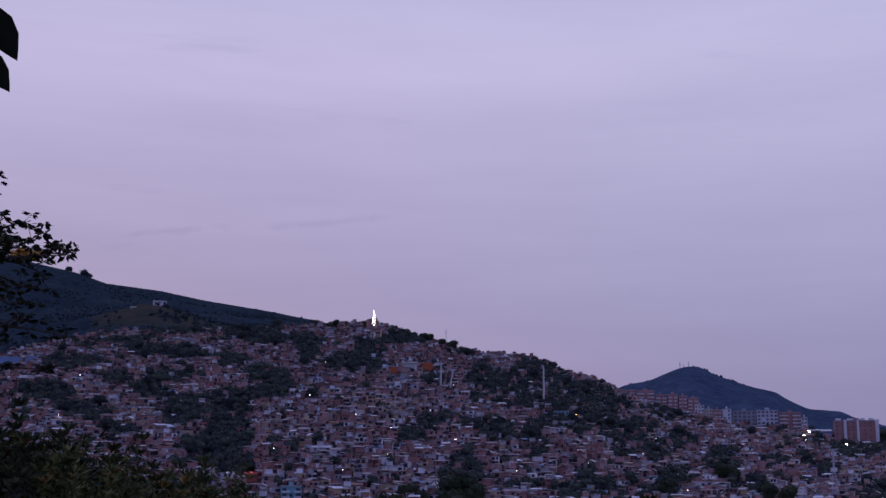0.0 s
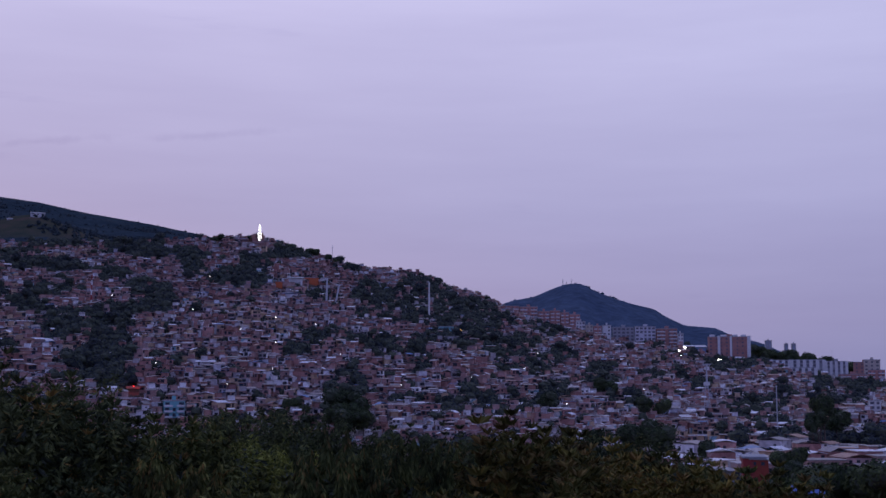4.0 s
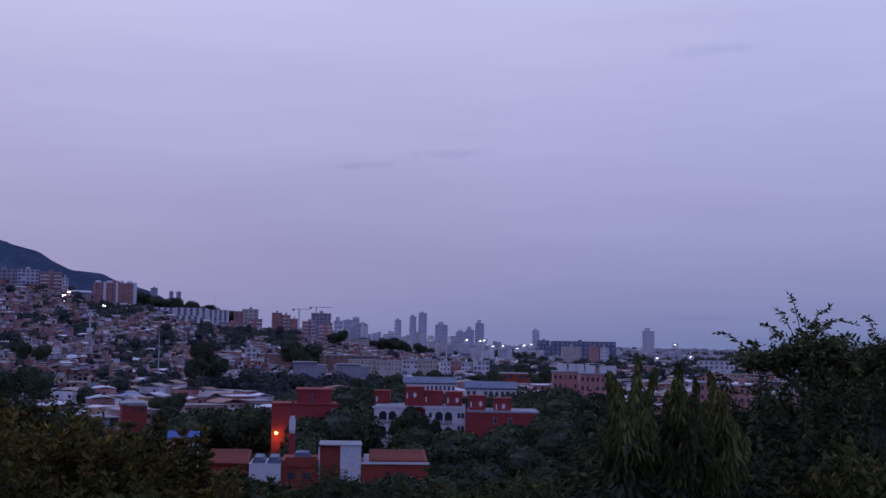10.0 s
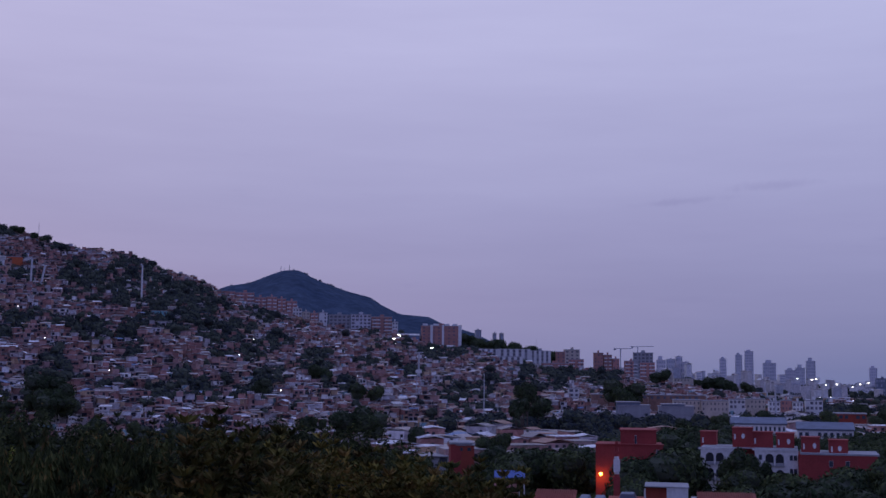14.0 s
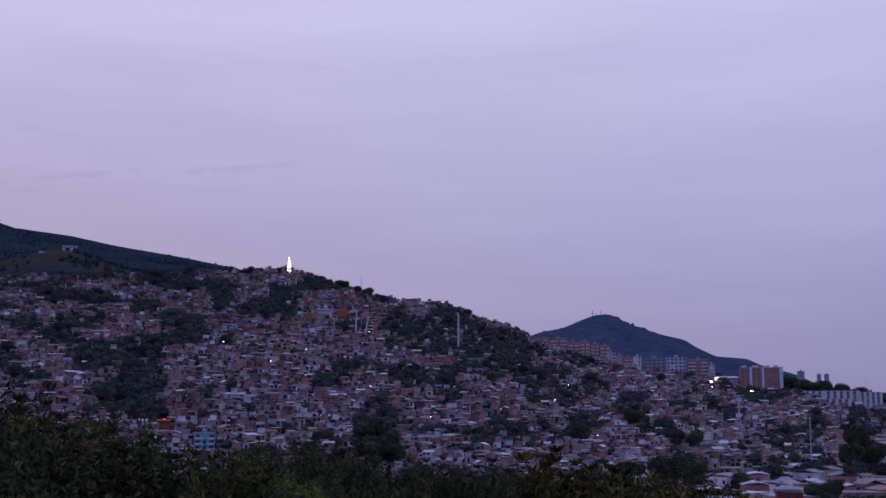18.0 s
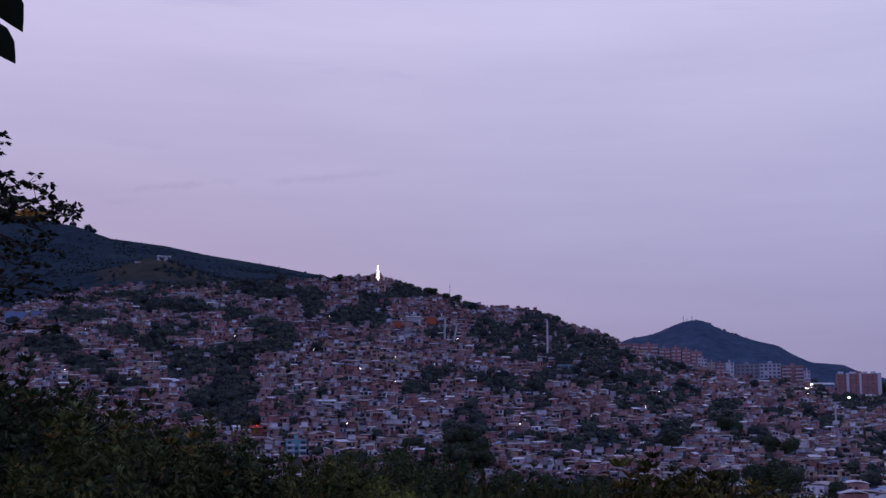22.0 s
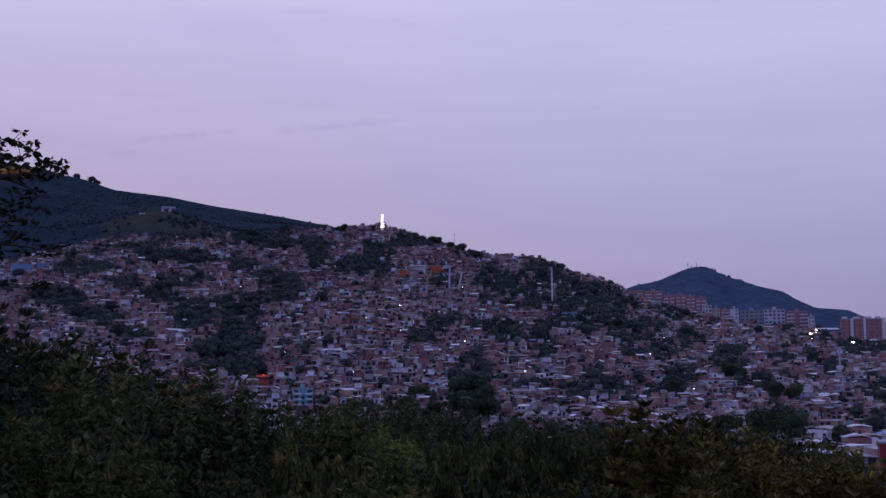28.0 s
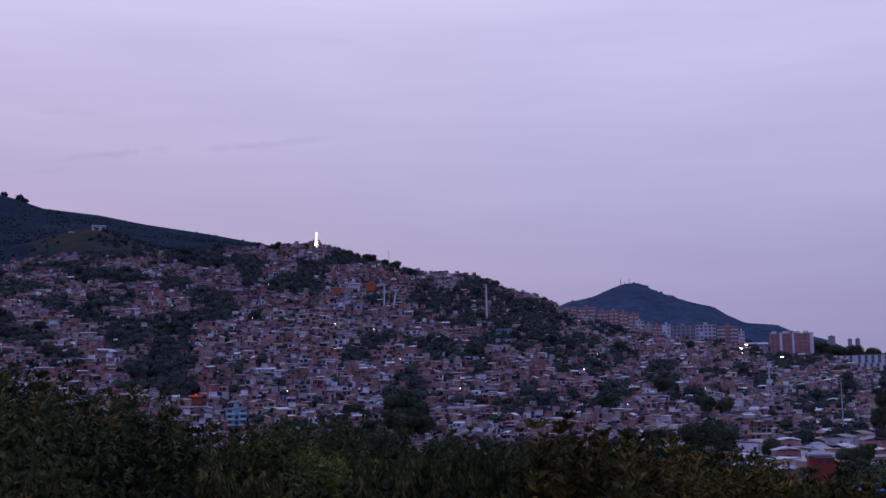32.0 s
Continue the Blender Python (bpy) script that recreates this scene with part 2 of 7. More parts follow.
M_ORANGE = plain("orange_sheet", (0.62, 0.14, 0.04), 0.6, vary=0.2)
M_PALEBLUE = plain("faded_blue_sheet", (0.22, 0.34, 0.52), 0.7, vary=0.3)
M_TEAL = plain("teal_paint", (0.20, 0.50, 0.52), 0.7, vary=0.25)
M_BLUE = plain("blue_sheet", (0.025, 0.085, 0.32), 0.75, vary=0.3, bump=0.05)
M_ZINC = plain("zinc_sheet", (0.36, 0.35, 0.36), 0.6, 0.1, vary=0.3, scale=0.3, fine=3.0)
M_TILE = plain("clay_tile", (0.30, 0.06, 0.035), 0.8, vary=0.35, scale=0.5, fine=5.0)
M_STEEL = plain("galvanised_steel", (0.55, 0.56, 0.58), 0.5, 0.6, vary=0.15)
# on the skyline towers these paler tones carry haze put into the colour
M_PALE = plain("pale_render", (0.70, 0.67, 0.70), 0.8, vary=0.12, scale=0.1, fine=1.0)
M_HAZEGREY = plain("hazed_concrete", (0.64, 0.63, 0.66), 0.85, vary=0.15, scale=0.1, fine=1.0)
M_SLATE = plain("slate_blue_tile", (0.17, 0.20, 0.26), 0.7, vary=0.25, scale=0.4, fine=4.0)
M_BARK = plain("bark", (0.09, 0.065, 0.05), 0.9, vary=0.35, scale=3.0, fine=25.0, bump=0.5)
# lifted and blued: haze over hill and town trees is painted in here
M_LEAF = leafage("hazed_foliage", (0.035, 0.045, 0.053), (0.047, 0.060, 0.066), (0.063, 0.078, 0.076), spread=0.25)
M_GARDEN = leafage("garden_foliage", (0.032, 0.048, 0.023), (0.048, 0.069, 0.030), (0.074, 0.099, 0.041))
M_NEAR = leafage("near_foliage", (0.048, 0.060, 0.019), (0.074, 0.089, 0.026), (0.126, 0.134, 0.041), 0.5, 1.5, 0.5)
M_NEAR2 = leafage("yellowing_foliage", (0.074, 0.074, 0.019), (0.118, 0.110, 0.026), (0.192, 0.150, 0.036), 0.5, 1.5, 0.55)
M_FRESH = leafage("fresh_foliage", (0.088, 0.106, 0.022), (0.129, 0.149, 0.032), (0.176, 0.196, 0.046), 0.5, 1.5, 0.5)
M_DARKLEAF = leafage("dark_foliage", (0.039, 0.051, 0.021), (0.059, 0.075, 0.029), (0.093, 0.108, 0.039), 0.5, 1.5, 0.5)
M_BLACKLEAF = leafage("branch_foliage", (0.022, 0.028, 0.016), (0.034, 0.042, 0.020), (0.07, 0.055, 0.02), 0.5, 0.7)
# leaves of the far summit, blued so the colour itself holds the haze
M_FARLEAF = leafage("hazed_far_foliage", (0.05, 0.075, 0.11), (0.07, 0.1, 0.14), (0.085, 0.115, 0.15))
# bluer than the plants themselves: mountain haze mixed into the leaf colour
M_SCRUB = leafage("hazed_mountain_foliage", (0.032, 0.048, 0.057), (0.043, 0.061, 0.068), (0.056, 0.074, 0.074), spread=0.2)
# crown filling; under yellowing and fresh leaves its darker tone paints inner shade
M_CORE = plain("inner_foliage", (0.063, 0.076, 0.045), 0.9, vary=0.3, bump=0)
M_TIP = leafage("young_leaf_tips", (0.118, 0.080, 0.026), (0.172, 0.118, 0.036), (0.225, 0.160, 0.047), 0.5, 1.5, 0.45)
M_YELLOW = plain("yellow_leaf", (0.62, 0.30, 0.05), 0.6)
M_LAMP = glow("white_lamp", (1.0, 0.93, 0.85), 7.0)
M_WARM = glow("sodium_lamp", (1.0, 0.36, 0.06), 16.0)
M_REDLAMP = glow("red_lamp", (1.0, 0.03, 0.03), 3.5)
M_FLOOD = glow("floodlight", (1.0, 0.93, 0.85), 22.0)
M_CROSS = glow("cross_lights", (1.0, 0.98, 0.96), 9.0)


def soil(name, stops, scale, fine, rough=0.95):
    m, t, s = material(name, rough)
    s.inputs["Specular IOR Level"].default_value = 0.0
    base = ramp(t, spot(t, scale, 6.0, "World"), stops)
    grain = ramp(t, spot(t, fine, 4.0, "World"), [(0.3, (0.7, 0.7, 0.7)), (0.7, (1.25, 1.25, 1.25))])
    t.links.new(mixed(t, 1.0, base, grain, "MULTIPLY"), s.inputs["Base Color"])
    relief(t, s, spot(t, fine, 5.0, "World"), 0.6, 1.0 / fine * 0.3)
    return m


M_GRASS = soil("slope_grass", [(0.3, (0.03, 0.04, 0.015)), (0.7, (0.07, 0.075, 0.03))], 0.2, 3.0)
M_EARTH = soil("hill_earth", [(0.3, (0.06, 0.055, 0.04)), (0.5, (0.11, 0.085, 0.065)), (0.7, (0.18, 0.13, 0.10))], 0.05, 0.6)
M_TOWN = soil("town_ground", [(0.3, (0.05, 0.055, 0.045)), (0.5, (0.10, 0.095, 0.09)), (0.7, (0.16, 0.15, 0.145))], 0.02, 0.3)
# the blue cast of this slope is haze put into its colour
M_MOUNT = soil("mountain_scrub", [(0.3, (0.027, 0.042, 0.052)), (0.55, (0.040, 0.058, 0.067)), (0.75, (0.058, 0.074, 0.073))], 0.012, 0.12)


def grassy(m, x, y, wide):
    """Dry grass round one place of a slope, thinning out unevenly."""
    t = m.node_tree
    s = t.nodes["Principled BSDF"]
    base = s.inputs["Base Color"].links[0].from_socket
    way = node(t, "ShaderNodeVectorMath", operation="DISTANCE")
    flat = node(t, "ShaderNodeVectorMath", operation="MULTIPLY")
    flat.inputs[1].default_value = (1, 1, 0)
    t.links.new(t.nodes.new("ShaderNodeNewGeometry").outputs["Position"], flat.inputs[0])
    t.links.new(flat.outputs[0], way.inputs[0])
    way.inputs[1].default_value = (x, y, 0)
    far = maths(t, "ADD", maths(t, "DIVIDE", way.outputs["Value"], wide), maths(t, "MULTIPLY", spot(t, 0.025, 5.0, "World"), 1.3))
    edge = ramp(t, far, [(0.95, (1, 1, 1)), (0.995, (0.7, 0.7, 0.7)), (1.0, (0, 0, 0))])
    edge.node.color_ramp.elements[0].position = 0.8
    half = maths(t, "MULTIPLY", far, 0.62)
    t.links.new(half, edge.node.inputs[0])
    grass = ramp(t, spot(t, 0.05, 5.0, "World"), [(0.3, (0.045, 0.056, 0.042)), (0.5, (0.07, 0.07, 0.048)), (0.7, (0.105, 0.074, 0.06))])
    t.links.new(mixed(t, edge, base, grass), s.inputs["Base Color"])


grassy(M_MOUNT, 1180 * math.sin(radians(-16.0)), 1180 * math.cos(radians(-16.0)), 75.0)
# aerial haze over the far ground is painted in as a bluer base colour
M_FAR = soil("hazed_far_forest", [(0.3, (0.055, 0.08, 0.12)), (0.7, (0.085, 0.115, 0.155))], 0.004, 0.03)


# ---- mesh helpers ----
class Shape:
    """Collects faces for one mesh."""

    def __init__(self):
        self.v, self.f, self.m = [], [], []

    def box(self, x0, x1, y0, y1, z0, z1, mat=0, turn=None, bottom=True):
        n = len(self.v)
        pts = [(x, y, z) for z in (z0, z1) for x, y in ((x0, y0), (x1, y0), (x1, y1), (x0, y1))]
        self.v += [tuple(turn @ Vector(p)) for p in pts] if turn else pts
        faces = [(4, 5, 6, 7), (0, 1, 5, 4), (1, 2, 6, 5), (2, 3, 7, 6), (3, 0, 4, 7)] + ([(3, 2, 1, 0)] if bottom else [])
        self.f += [tuple(n + i for i in q) for q in faces]
        self.m += [mat] * len(faces)
        return self

    def prism(self, pts, y0, y1, mat=0, turn=None):
        """An outline in x and z, drawn out along y."""
        n, k = len(self.v), len(pts)
        out = [(x, y, z) for y in (y0, y1) for x, z in pts]
        self.v += [tuple(turn @ Vector(p)) for p in out] if turn else out
        self.f += [tuple(range(n, n + k)), tuple(range(n + 2 * k - 1, n + k - 1, -1))]
        self.f += [(n + i, n + k + i, n + k + (i + 1) % k, n + (i + 1) % k) for i in range(k)]
        self.m += [mat] * (k + 2)
        return self

    def tube(self, a, b, r0, r1, sides=6, mat=0):
        a, b = Vector(a), Vector(b)
        q = (b - a).to_track_quat("Z", "Y")
        n = len(self.v)
        for c, r in ((a, r0), (b, r1)):
            self.v += [tuple(c + q @ Vector((r * math.cos(math.tau * i / sides), r * math.sin(math.tau * i / sides), 0))) for i in range(sides)]
        self.f += [(n + i, n + (i + 1) % sides, n + sides + (i + 1) % sides, n + sides + i) for i in range(sides)]
        self.f += [tuple(range(n + sides - 1, n - 1, -1)), tuple(range(n + sides, n + 2 * sides))]
        self.m += [mat] * (sides + 2)
        return self

    def ball(self, c, r, mat=0, rough=0.0, squash=1.0, rings=5, sides=8, rng=random):
        n = len(self.v)
        for i in range(rings + 1):
            a = math.pi * i / rings
            for j in range(sides):
                k = r * (1 + rng.uniform(-rough, rough))
                h = math.tau * j / sides
                self.v.append((c[0] + k * math.sin(a) * math.cos(h), c[1] + k * math.sin(a) * math.sin(h), c[2] + k * squash * math.cos(a)))
        for i in range(rings):
            for j in range(sides):
                self.f.append((n + i * sides + j, n + (i + 1) * sides + j, n + (i + 1) * sides + (j + 1) % sides, n + i * sides + (j + 1) % sides))
                self.m.append(mat)
        return self

    def clump(self, p, r, q, lobes=3, leaves=40, size=0.8, mat=0, core=1):
        """A shrub or far tree: uneven masses with leaf sprays standing off them."""
        for _ in range(lobes):
            c = Vector((p[0] + q.uniform(-0.6, 0.6) * r, p[1] + q.uniform(-0.6, 0.6) * r, p[2] + r * q.uniform(0.4, 1.4)))
            k = r * q.uniform(0.5, 0.8)
            self.ball(c, k * 0.85, core, 0.22, 0.85, 5, 7, q)
            for _ in range(leaves):
                u = Vector((q.gauss(0, 1), q.gauss(0, 1), q.gauss(0.2, 1))).normalized()
                self.spray(c + u * k * q.uniform(0.8, 1.15), u, size * q.uniform(0.5, 1.2), q, mat)
        return self

    def spray(self, p, u, k, q, mat=0):
        t = u.cross(Vector((q.gauss(0, 1), q.gauss(0, 1), q.gauss(0, 1)))).normalized()
        v = (u + t.cross(u) * q.uniform(-1, 1.4)).normalized().cross(t)
        n = len(self.v)
        self.v += [tuple(p - t * k), tuple(p + v * k * 0.6 - t * 0.2 * k), tuple(p + t * k + u * k * 0.25), tuple(p - v * k * 0.6 + t * 0.2 * k)]
        self.f.append((n, n + 1, n + 2, n + 3))
        self.m.append(mat)

    def leaf(self, p, t, k, q, wide=0.16, mat=0):
        """One folded leaf from its stalk at p along t."""
        v = t.cross(Vector((q.gauss(0, 1), q.gauss(0, 1), q.gauss(0, 1)))).normalized()
        w = t.cross(v)
        n = len(self.v)
        self.v += [tuple(p), tuple(p + t * k * 0.45 + v * k * wide + w * k * 0.06), tuple(p + t * k), tuple(p + t * k * 0.45 - v * k * wide + w * k * 0.06)]
        self.f += [(n, n + 1, n + 2), (n, n + 2, n + 3)]
        self.m += [mat, mat]

    def mesh(self, name, mats):
        me = bpy.data.meshes.new(name)
        me.from_pydata(self.v, [], self.f)
        for m in mats:
            me.materials.append(m)
        me.polygons.foreach_set("material_index", self.m)
        me.validate()
        me.update()
        return me


def part(name, shape, mats, parent, label="", at=None):
    """One mesh object under a thing or a part. shape may be a mesh that is shared."""
    mats = mats if isinstance(mats, (list, tuple)) else [mats]
    ob = new(name, shape.mesh(name, mats) if isinstance(shape, Shape) else shape)
    ob.parent = parent
    if at:
        ob.matrix_basis = at if isinstance(at, Matrix) else Matrix.Translation(at)
    return tagged(ob, label) if label else ob


def set_down(kind, m, used):
    """Puts a kind of thing down at m: itself the first time, then copies."""
    if kind.name in used:
        return copy_thing(kind, m @ Matrix.Diagonal((*(1 / v for v in kind.scale), 1)))
    used.add(kind.name)
    kind.matrix_basis = m
    return kind


def thing(name, label, category, group="", at=None):
    ob = tagged(new(name), label, category, group)
    if at is not None:
        ob.matrix_basis = at
    return ob


# ---- lie of the land, by bearing from the viewpoint (degrees) and distance ----
CREST_B = [-60, -30, -23, -18.5, -13.4, -9, -6, -3.7, -1.3, 0.9, 2.1, 2.7, 4.3, 6.2, 7.5, 9, 11, 14, 16, 18, 20, 22, 24.5, 27, 30, 33, 36]
CREST_E = [2.0, 4.4, 4.7, 5.9, 6.2, 6.5, 6.8, 6.0, 5.35, 5.25, 4.95, 4.55, 4.15, 3.35, 2.85, 2.55, 2.0, 1.75, 1.3, 0.95, 0.5, 0.2, -0.1, -0.6, -1.1, -1.53, -1.53]
RIDGE_B = [-70, -35, -23.6, -19.7, -18.6, -16, -14, -11, -8.3, -6, -3, 0, 4, 10, 20, 40]
RIDGE_E = [6.0, 10.5, 9.6, 8.9, 8.5, 8.24, 7.87, 7.45, 6.98, 6.1, 5.0, 3.5, 2.0, 0.4, -0.5, -0.9]
PEAK_B = [-20, 2.5, 5.90, 7.09, 8.15, 8.62, 9.19, 9.61, 10.01, 10.73, 11.74, 12.70, 13.29, 14.10, 14.96, 15.50, 16.17, 17.01, 17.72, 20.5, 24, 30]
PEAK_E = [1.0, 2.6, 4.06, 4.27, 4.71, 4.86, 4.91, 4.77, 4.51, 4.24, 3.91, 3.67, 3.28, 2.88, 2.80, 2.74, 2.43, 2.20, 1.99, 0.6, 0.0, -0.4]
D1, D2, D3 = 1050.0, 1750.0, 4000.0


def lift(e, d):
    return np.maximum(EYE.z + d * np.tan(np.radians(e)), 0.0)


def ground(b, d):
    """Height of the ground; b and d may be arrays."""
    b, d = np.asarray(b, float), np.asarray(d, float)
    d0 = np.interp(b, [-30, -8, 10, 20, 33], [470, 510, 540, 650, 900])
    zc = lift(np.interp(b, CREST_B, CREST_E), D1)
    z2 = lift(np.interp(b, RIDGE_B, RIDGE_E), D2)
    z3 = lift(np.interp(b, PEAK_B, PEAK_E), D3)
    away = np.clip((np.abs(b) - 60) / 60, 0, 1)
    zc, z2, z3 = zc * (1 - away), z2 * (1 - away), z3 * (1 - away)
    zm = np.where(z2 > zc, zc + (z2 - zc) * 0.4, zc * 0.6 + z2 * 0.4)
    knots = [(d0, 0 * b), (D1 + 0 * b, zc), (1350 + 0 * b, zm), (D2 + 0 * b, z2), (2400 + 0 * b, z2 * 0.55), (3000 + 0 * b, z2 * 0.3 + z3 * 0.25), (D3 + 0 * b, z3), (4950 + 0 * b, z3 * 0.3)]
    z = np.zeros(np.broadcast(b, d).shape)
    for (da, za), (db, zb) in zip(knots, knots[1:]):
        s = np.clip((d - da) / (db - da), 0, 1)
        z = np.where(d >= da, za + (zb - za) * s, z)
    z = z + 21.0 * np.exp(-((b + 16.3) / 2.3) ** 2 - ((d - 1200.0) / 85.0) ** 2)
    near = np.clip(1 - d / 130.0, 0, 1)
    z = z + 26.4 * near ** 1.25
    return z


def place(b, d, up=0.0):
    a = radians(b)
    return Vector((d * math.sin(a), d * math.cos(a), float(ground(b, d)) + up))


def facing(b, d, up=0.0, turn=0.0, scale=1.0):
    """A pose on the ground whose front (-y) looks back along the bearing."""
    return Matrix.Translation(place(b, d, up)) @ Matrix.Rotation(radians(-b + turn), 4, "Z") @ Matrix.Scale(scale, 4)


def slope_at(b, e):
    """How far along a bearing the hill shows at that rise."""
    d = np.linspace(480, D1 + 20, 600)
    k = np.degrees(np.arctan2(ground(np.full_like(d, b), d) - EYE.z, d))
    return float(d[np.argmin(np.abs(k - e))])


def make_ground():
    bs = np.r_[np.arange(-180, -30, 5.0), np.arange(-30, 5, 0.5), np.arange(5, 19, 0.25), np.arange(19, 58, 0.5), np.arange(58, 180, 5.0)]
    ds = np.r_[2.0, D3, np.arange(5, 140, 5.0), np.arange(140, 480, 20), np.arange(480, 1060, 12), np.arange(1060, 2000, 30), np.arange(2000, 4950, 90)]
    ds.sort()
    bb, dd = np.meshgrid(bs, ds, indexing="ij")
    z = ground(bb, dd)
    x, y = dd * np.sin(np.radians(bb)), dd * np.cos(np.radians(bb))
    rough = np.array([[noise.fractal(Vector((p, q, 0)) * 0.006, 0.9, 2.0, 5) for p, q in zip(r, s)] for r, s in zip(x, y)])
    z = z + rough * np.clip((z - 30) / 80, 0, 1) * np.clip((dd - 1000) / 1000, 0, 1) * (8 + dd * 0.007) * np.clip(np.abs(dd - D2) / 250, 0, 1) * np.clip(np.abs(dd - D3) / 500, 0.04, 1)
    z = z + rough * 0.5 * np.clip((dd - 20) / 50, 0, 1)
    nb, nd = len(bs), len(ds)
    verts = [(0.0, 0.0, 26.4)] + list(zip(x.ravel().tolist(), y.ravel().tolist(), z.ravel().tolist()))
    faces, mats = [], []
    for i in range(nb):
        j = (i + 1) % nb
        faces.append((0, 1 + i * nd, 1 + j * nd))
        mats.append(0)
        for k in range(nd - 1):
            faces.append((1 + i * nd + k, 1 + i * nd + k + 1, 1 + j * nd + k + 1, 1 + j * nd + k))
            d, b = ds[k], bs[i]
            if d < 330:
                mats.append(0)
            elif d < 480 or b > 33 or b < -60:
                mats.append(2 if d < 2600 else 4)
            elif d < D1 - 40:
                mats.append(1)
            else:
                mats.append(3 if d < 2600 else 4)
    me = bpy.data.meshes.new("ground")
    me.from_pydata(verts, [], [f[::-1] for f in faces])
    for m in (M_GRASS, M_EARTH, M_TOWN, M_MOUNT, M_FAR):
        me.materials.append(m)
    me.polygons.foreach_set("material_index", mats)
    me.polygons.foreach_set("use_smooth", [True] * len(faces))
    me.update()
    tagged(new("ground", me), "valley floor rising into dark green settled hills", "ground", kind="structure")


make_ground()

# ---- houses of the hillside ----
rng = random.Random(7)


def window_mesh(w=1.1, h=1.2, name="window", rim=0.09, z=0.0, pane=None, frame=None):
    """Frame and sunken pane in one piece."""
    s = Shape()
    for k, y in ((w / 2 + rim, 0.1), (w / 2 + rim, -0.07), (w / 2, -0.07), (w / 2, -0.012)):
        e = k - w / 2
        s.v += [(-k, y, z - e), (k, y, z - e), (k, y, z + h + e), (-k, y, z + h + e)]
    for r in range(3):
        for i in range(4):
            s.f.append((4 * r + i, 4 * r + (i + 1) % 4, 4 * r + 4 + (i + 1) % 4, 4 * r + 4 + i))
            s.m.append(0)
    s.f.append((12, 13, 14, 15))
    s.m.append(1)
    return s.mesh(name, [frame or M_FRAME, pane or M_PANE])


WINS = [window_mesh(*k, "window", 0.06, frame=M_JAMB) for k in ((0.9, 1.1), (1.2, 1.2), (1.7, 1.2), (0.7, 0.8))]
DOOR = window_mesh(0.95, 2.05, "door", 0.06, frame=M_JAMB)
TANK = Shape().tube((0, 0, 0), (0, 0, 1.0), 0.5, 0.42, 10)


def small_house(w, d, storeys, roof, painted):
    """An owner-built brick house; the front is -y."""
    h = 2.6 * storeys
    if painted:
        ob = thing("painted_house", "small plastered and painted house with dark windows on the hillside", "house", "painted hillside houses")
    else:
        ob = thing("brick_house", "unplastered red brick house with small dark windows on the hillside", "house", "brick hillside houses")
    x0, x1, y0, y1 = -w / 2, w / 2, -d / 2, d / 2
    for i in range(storeys):
        low = -4.0 if i == 0 else 2.6 * i
        if i and i == storeys - 1 and rng.random() < 0.55:
            # the top storey is only part built; a terrace is left beside it
            part("terrace", Shape().box(x0 - 0.15, x1 + 0.15, y0 - 0.3, y1, 2.6 * i - 0.12, 2.6 * i + 0.06), M_GREY, ob)
            part("parapet", Shape().box(x0, x1, y0, y0 + 0.14, 2.6 * i + 0.063, 2.6 * i + 0.75), M_BRICK, ob)
            if rng.random() < 0.5:
                x1 -= w * rng.uniform(0.3, 0.45)
            else:
                x0 += w * rng.uniform(0.3, 0.45)
            y0 += rng.uniform(0.3, 1.5)
            low += 0.063
        elif i:
            k = rng.uniform(0.02, 0.14)
            x0, x1, y0 = x0 - k, x1 + k, y0 - k
        part("storey_wall", Shape().box(x0, x1, y0, y1, low, 2.6 * i + 2.6), M_PAINTED if painted or (i == 0 and storeys > 1 and roof == "flat") else M_BRICK, ob)
        n = 2 if x1 - x0 < 6.0 else 3
        spots = [x0 + (x1 - x0) * (k + rng.uniform(0.35, 0.65)) / n for k in range(n)]
        for k, x in enumerate(spots):
            if i == 0 and k == n - 1:
                part("door", DOOR, [], ob, at=(x, y0 - 0.004, 0.05))
            elif rng.random() < 0.75:
                part("window", rng.choice(WINS), [], ob, at=(x, y0 - 0.004, 2.6 * i + rng.uniform(0.8, 1.1)))
    r = Shape()
    if roof == "sheet":
        r.prism([(x0 - 0.4, h + 0.003), (x1 + 0.4, h + 0.55), (x1 + 0.4, h + 0.67), (x0 - 0.4, h + 0.12)], y0 - 0.5, y1 + 0.3)
    elif roof == "lean":
        r.prism([(y0 - 0.7, h + 0.003), (y1 + 0.3, h + 0.7), (y1 + 0.3, h + 0.8), (y0 - 0.7, h + 0.11)], -x1 - 0.3, -x0 + 0.3, turn=Matrix.Rotation(radians(90), 3, "Z"))
    elif roof == "gable":
        r.prism([(x0 - 0.4, h + 0.003), ((x0 + x1) / 2, h + 1.1), (x1 + 0.4, h + 0.003), (x1 + 0.4, h + 0.13), ((x0 + x1) / 2, h + 1.24), (x0 - 0.4, h + 0.13)], y0 - 0.4, y1 + 0.3)
    else:
        r.box(x0 - 0.25, x1 + 0.25, y0 - 0.35, y1 + 0.2, h + 0.003, h + 0.17)
        for x in (x0 + 0.2, x1 - 0.4):
            for y in (y0 + 0.2, y1 - 0.4):
                r.box(x, x + 0.2, y, y + 0.2, h + 0.17, h + rng.uniform(0.5, 1.2))
    part("roof", r, M_ROOF, ob)
    if storeys > 1 and rng.random() < 0.55:
        y = d / 2
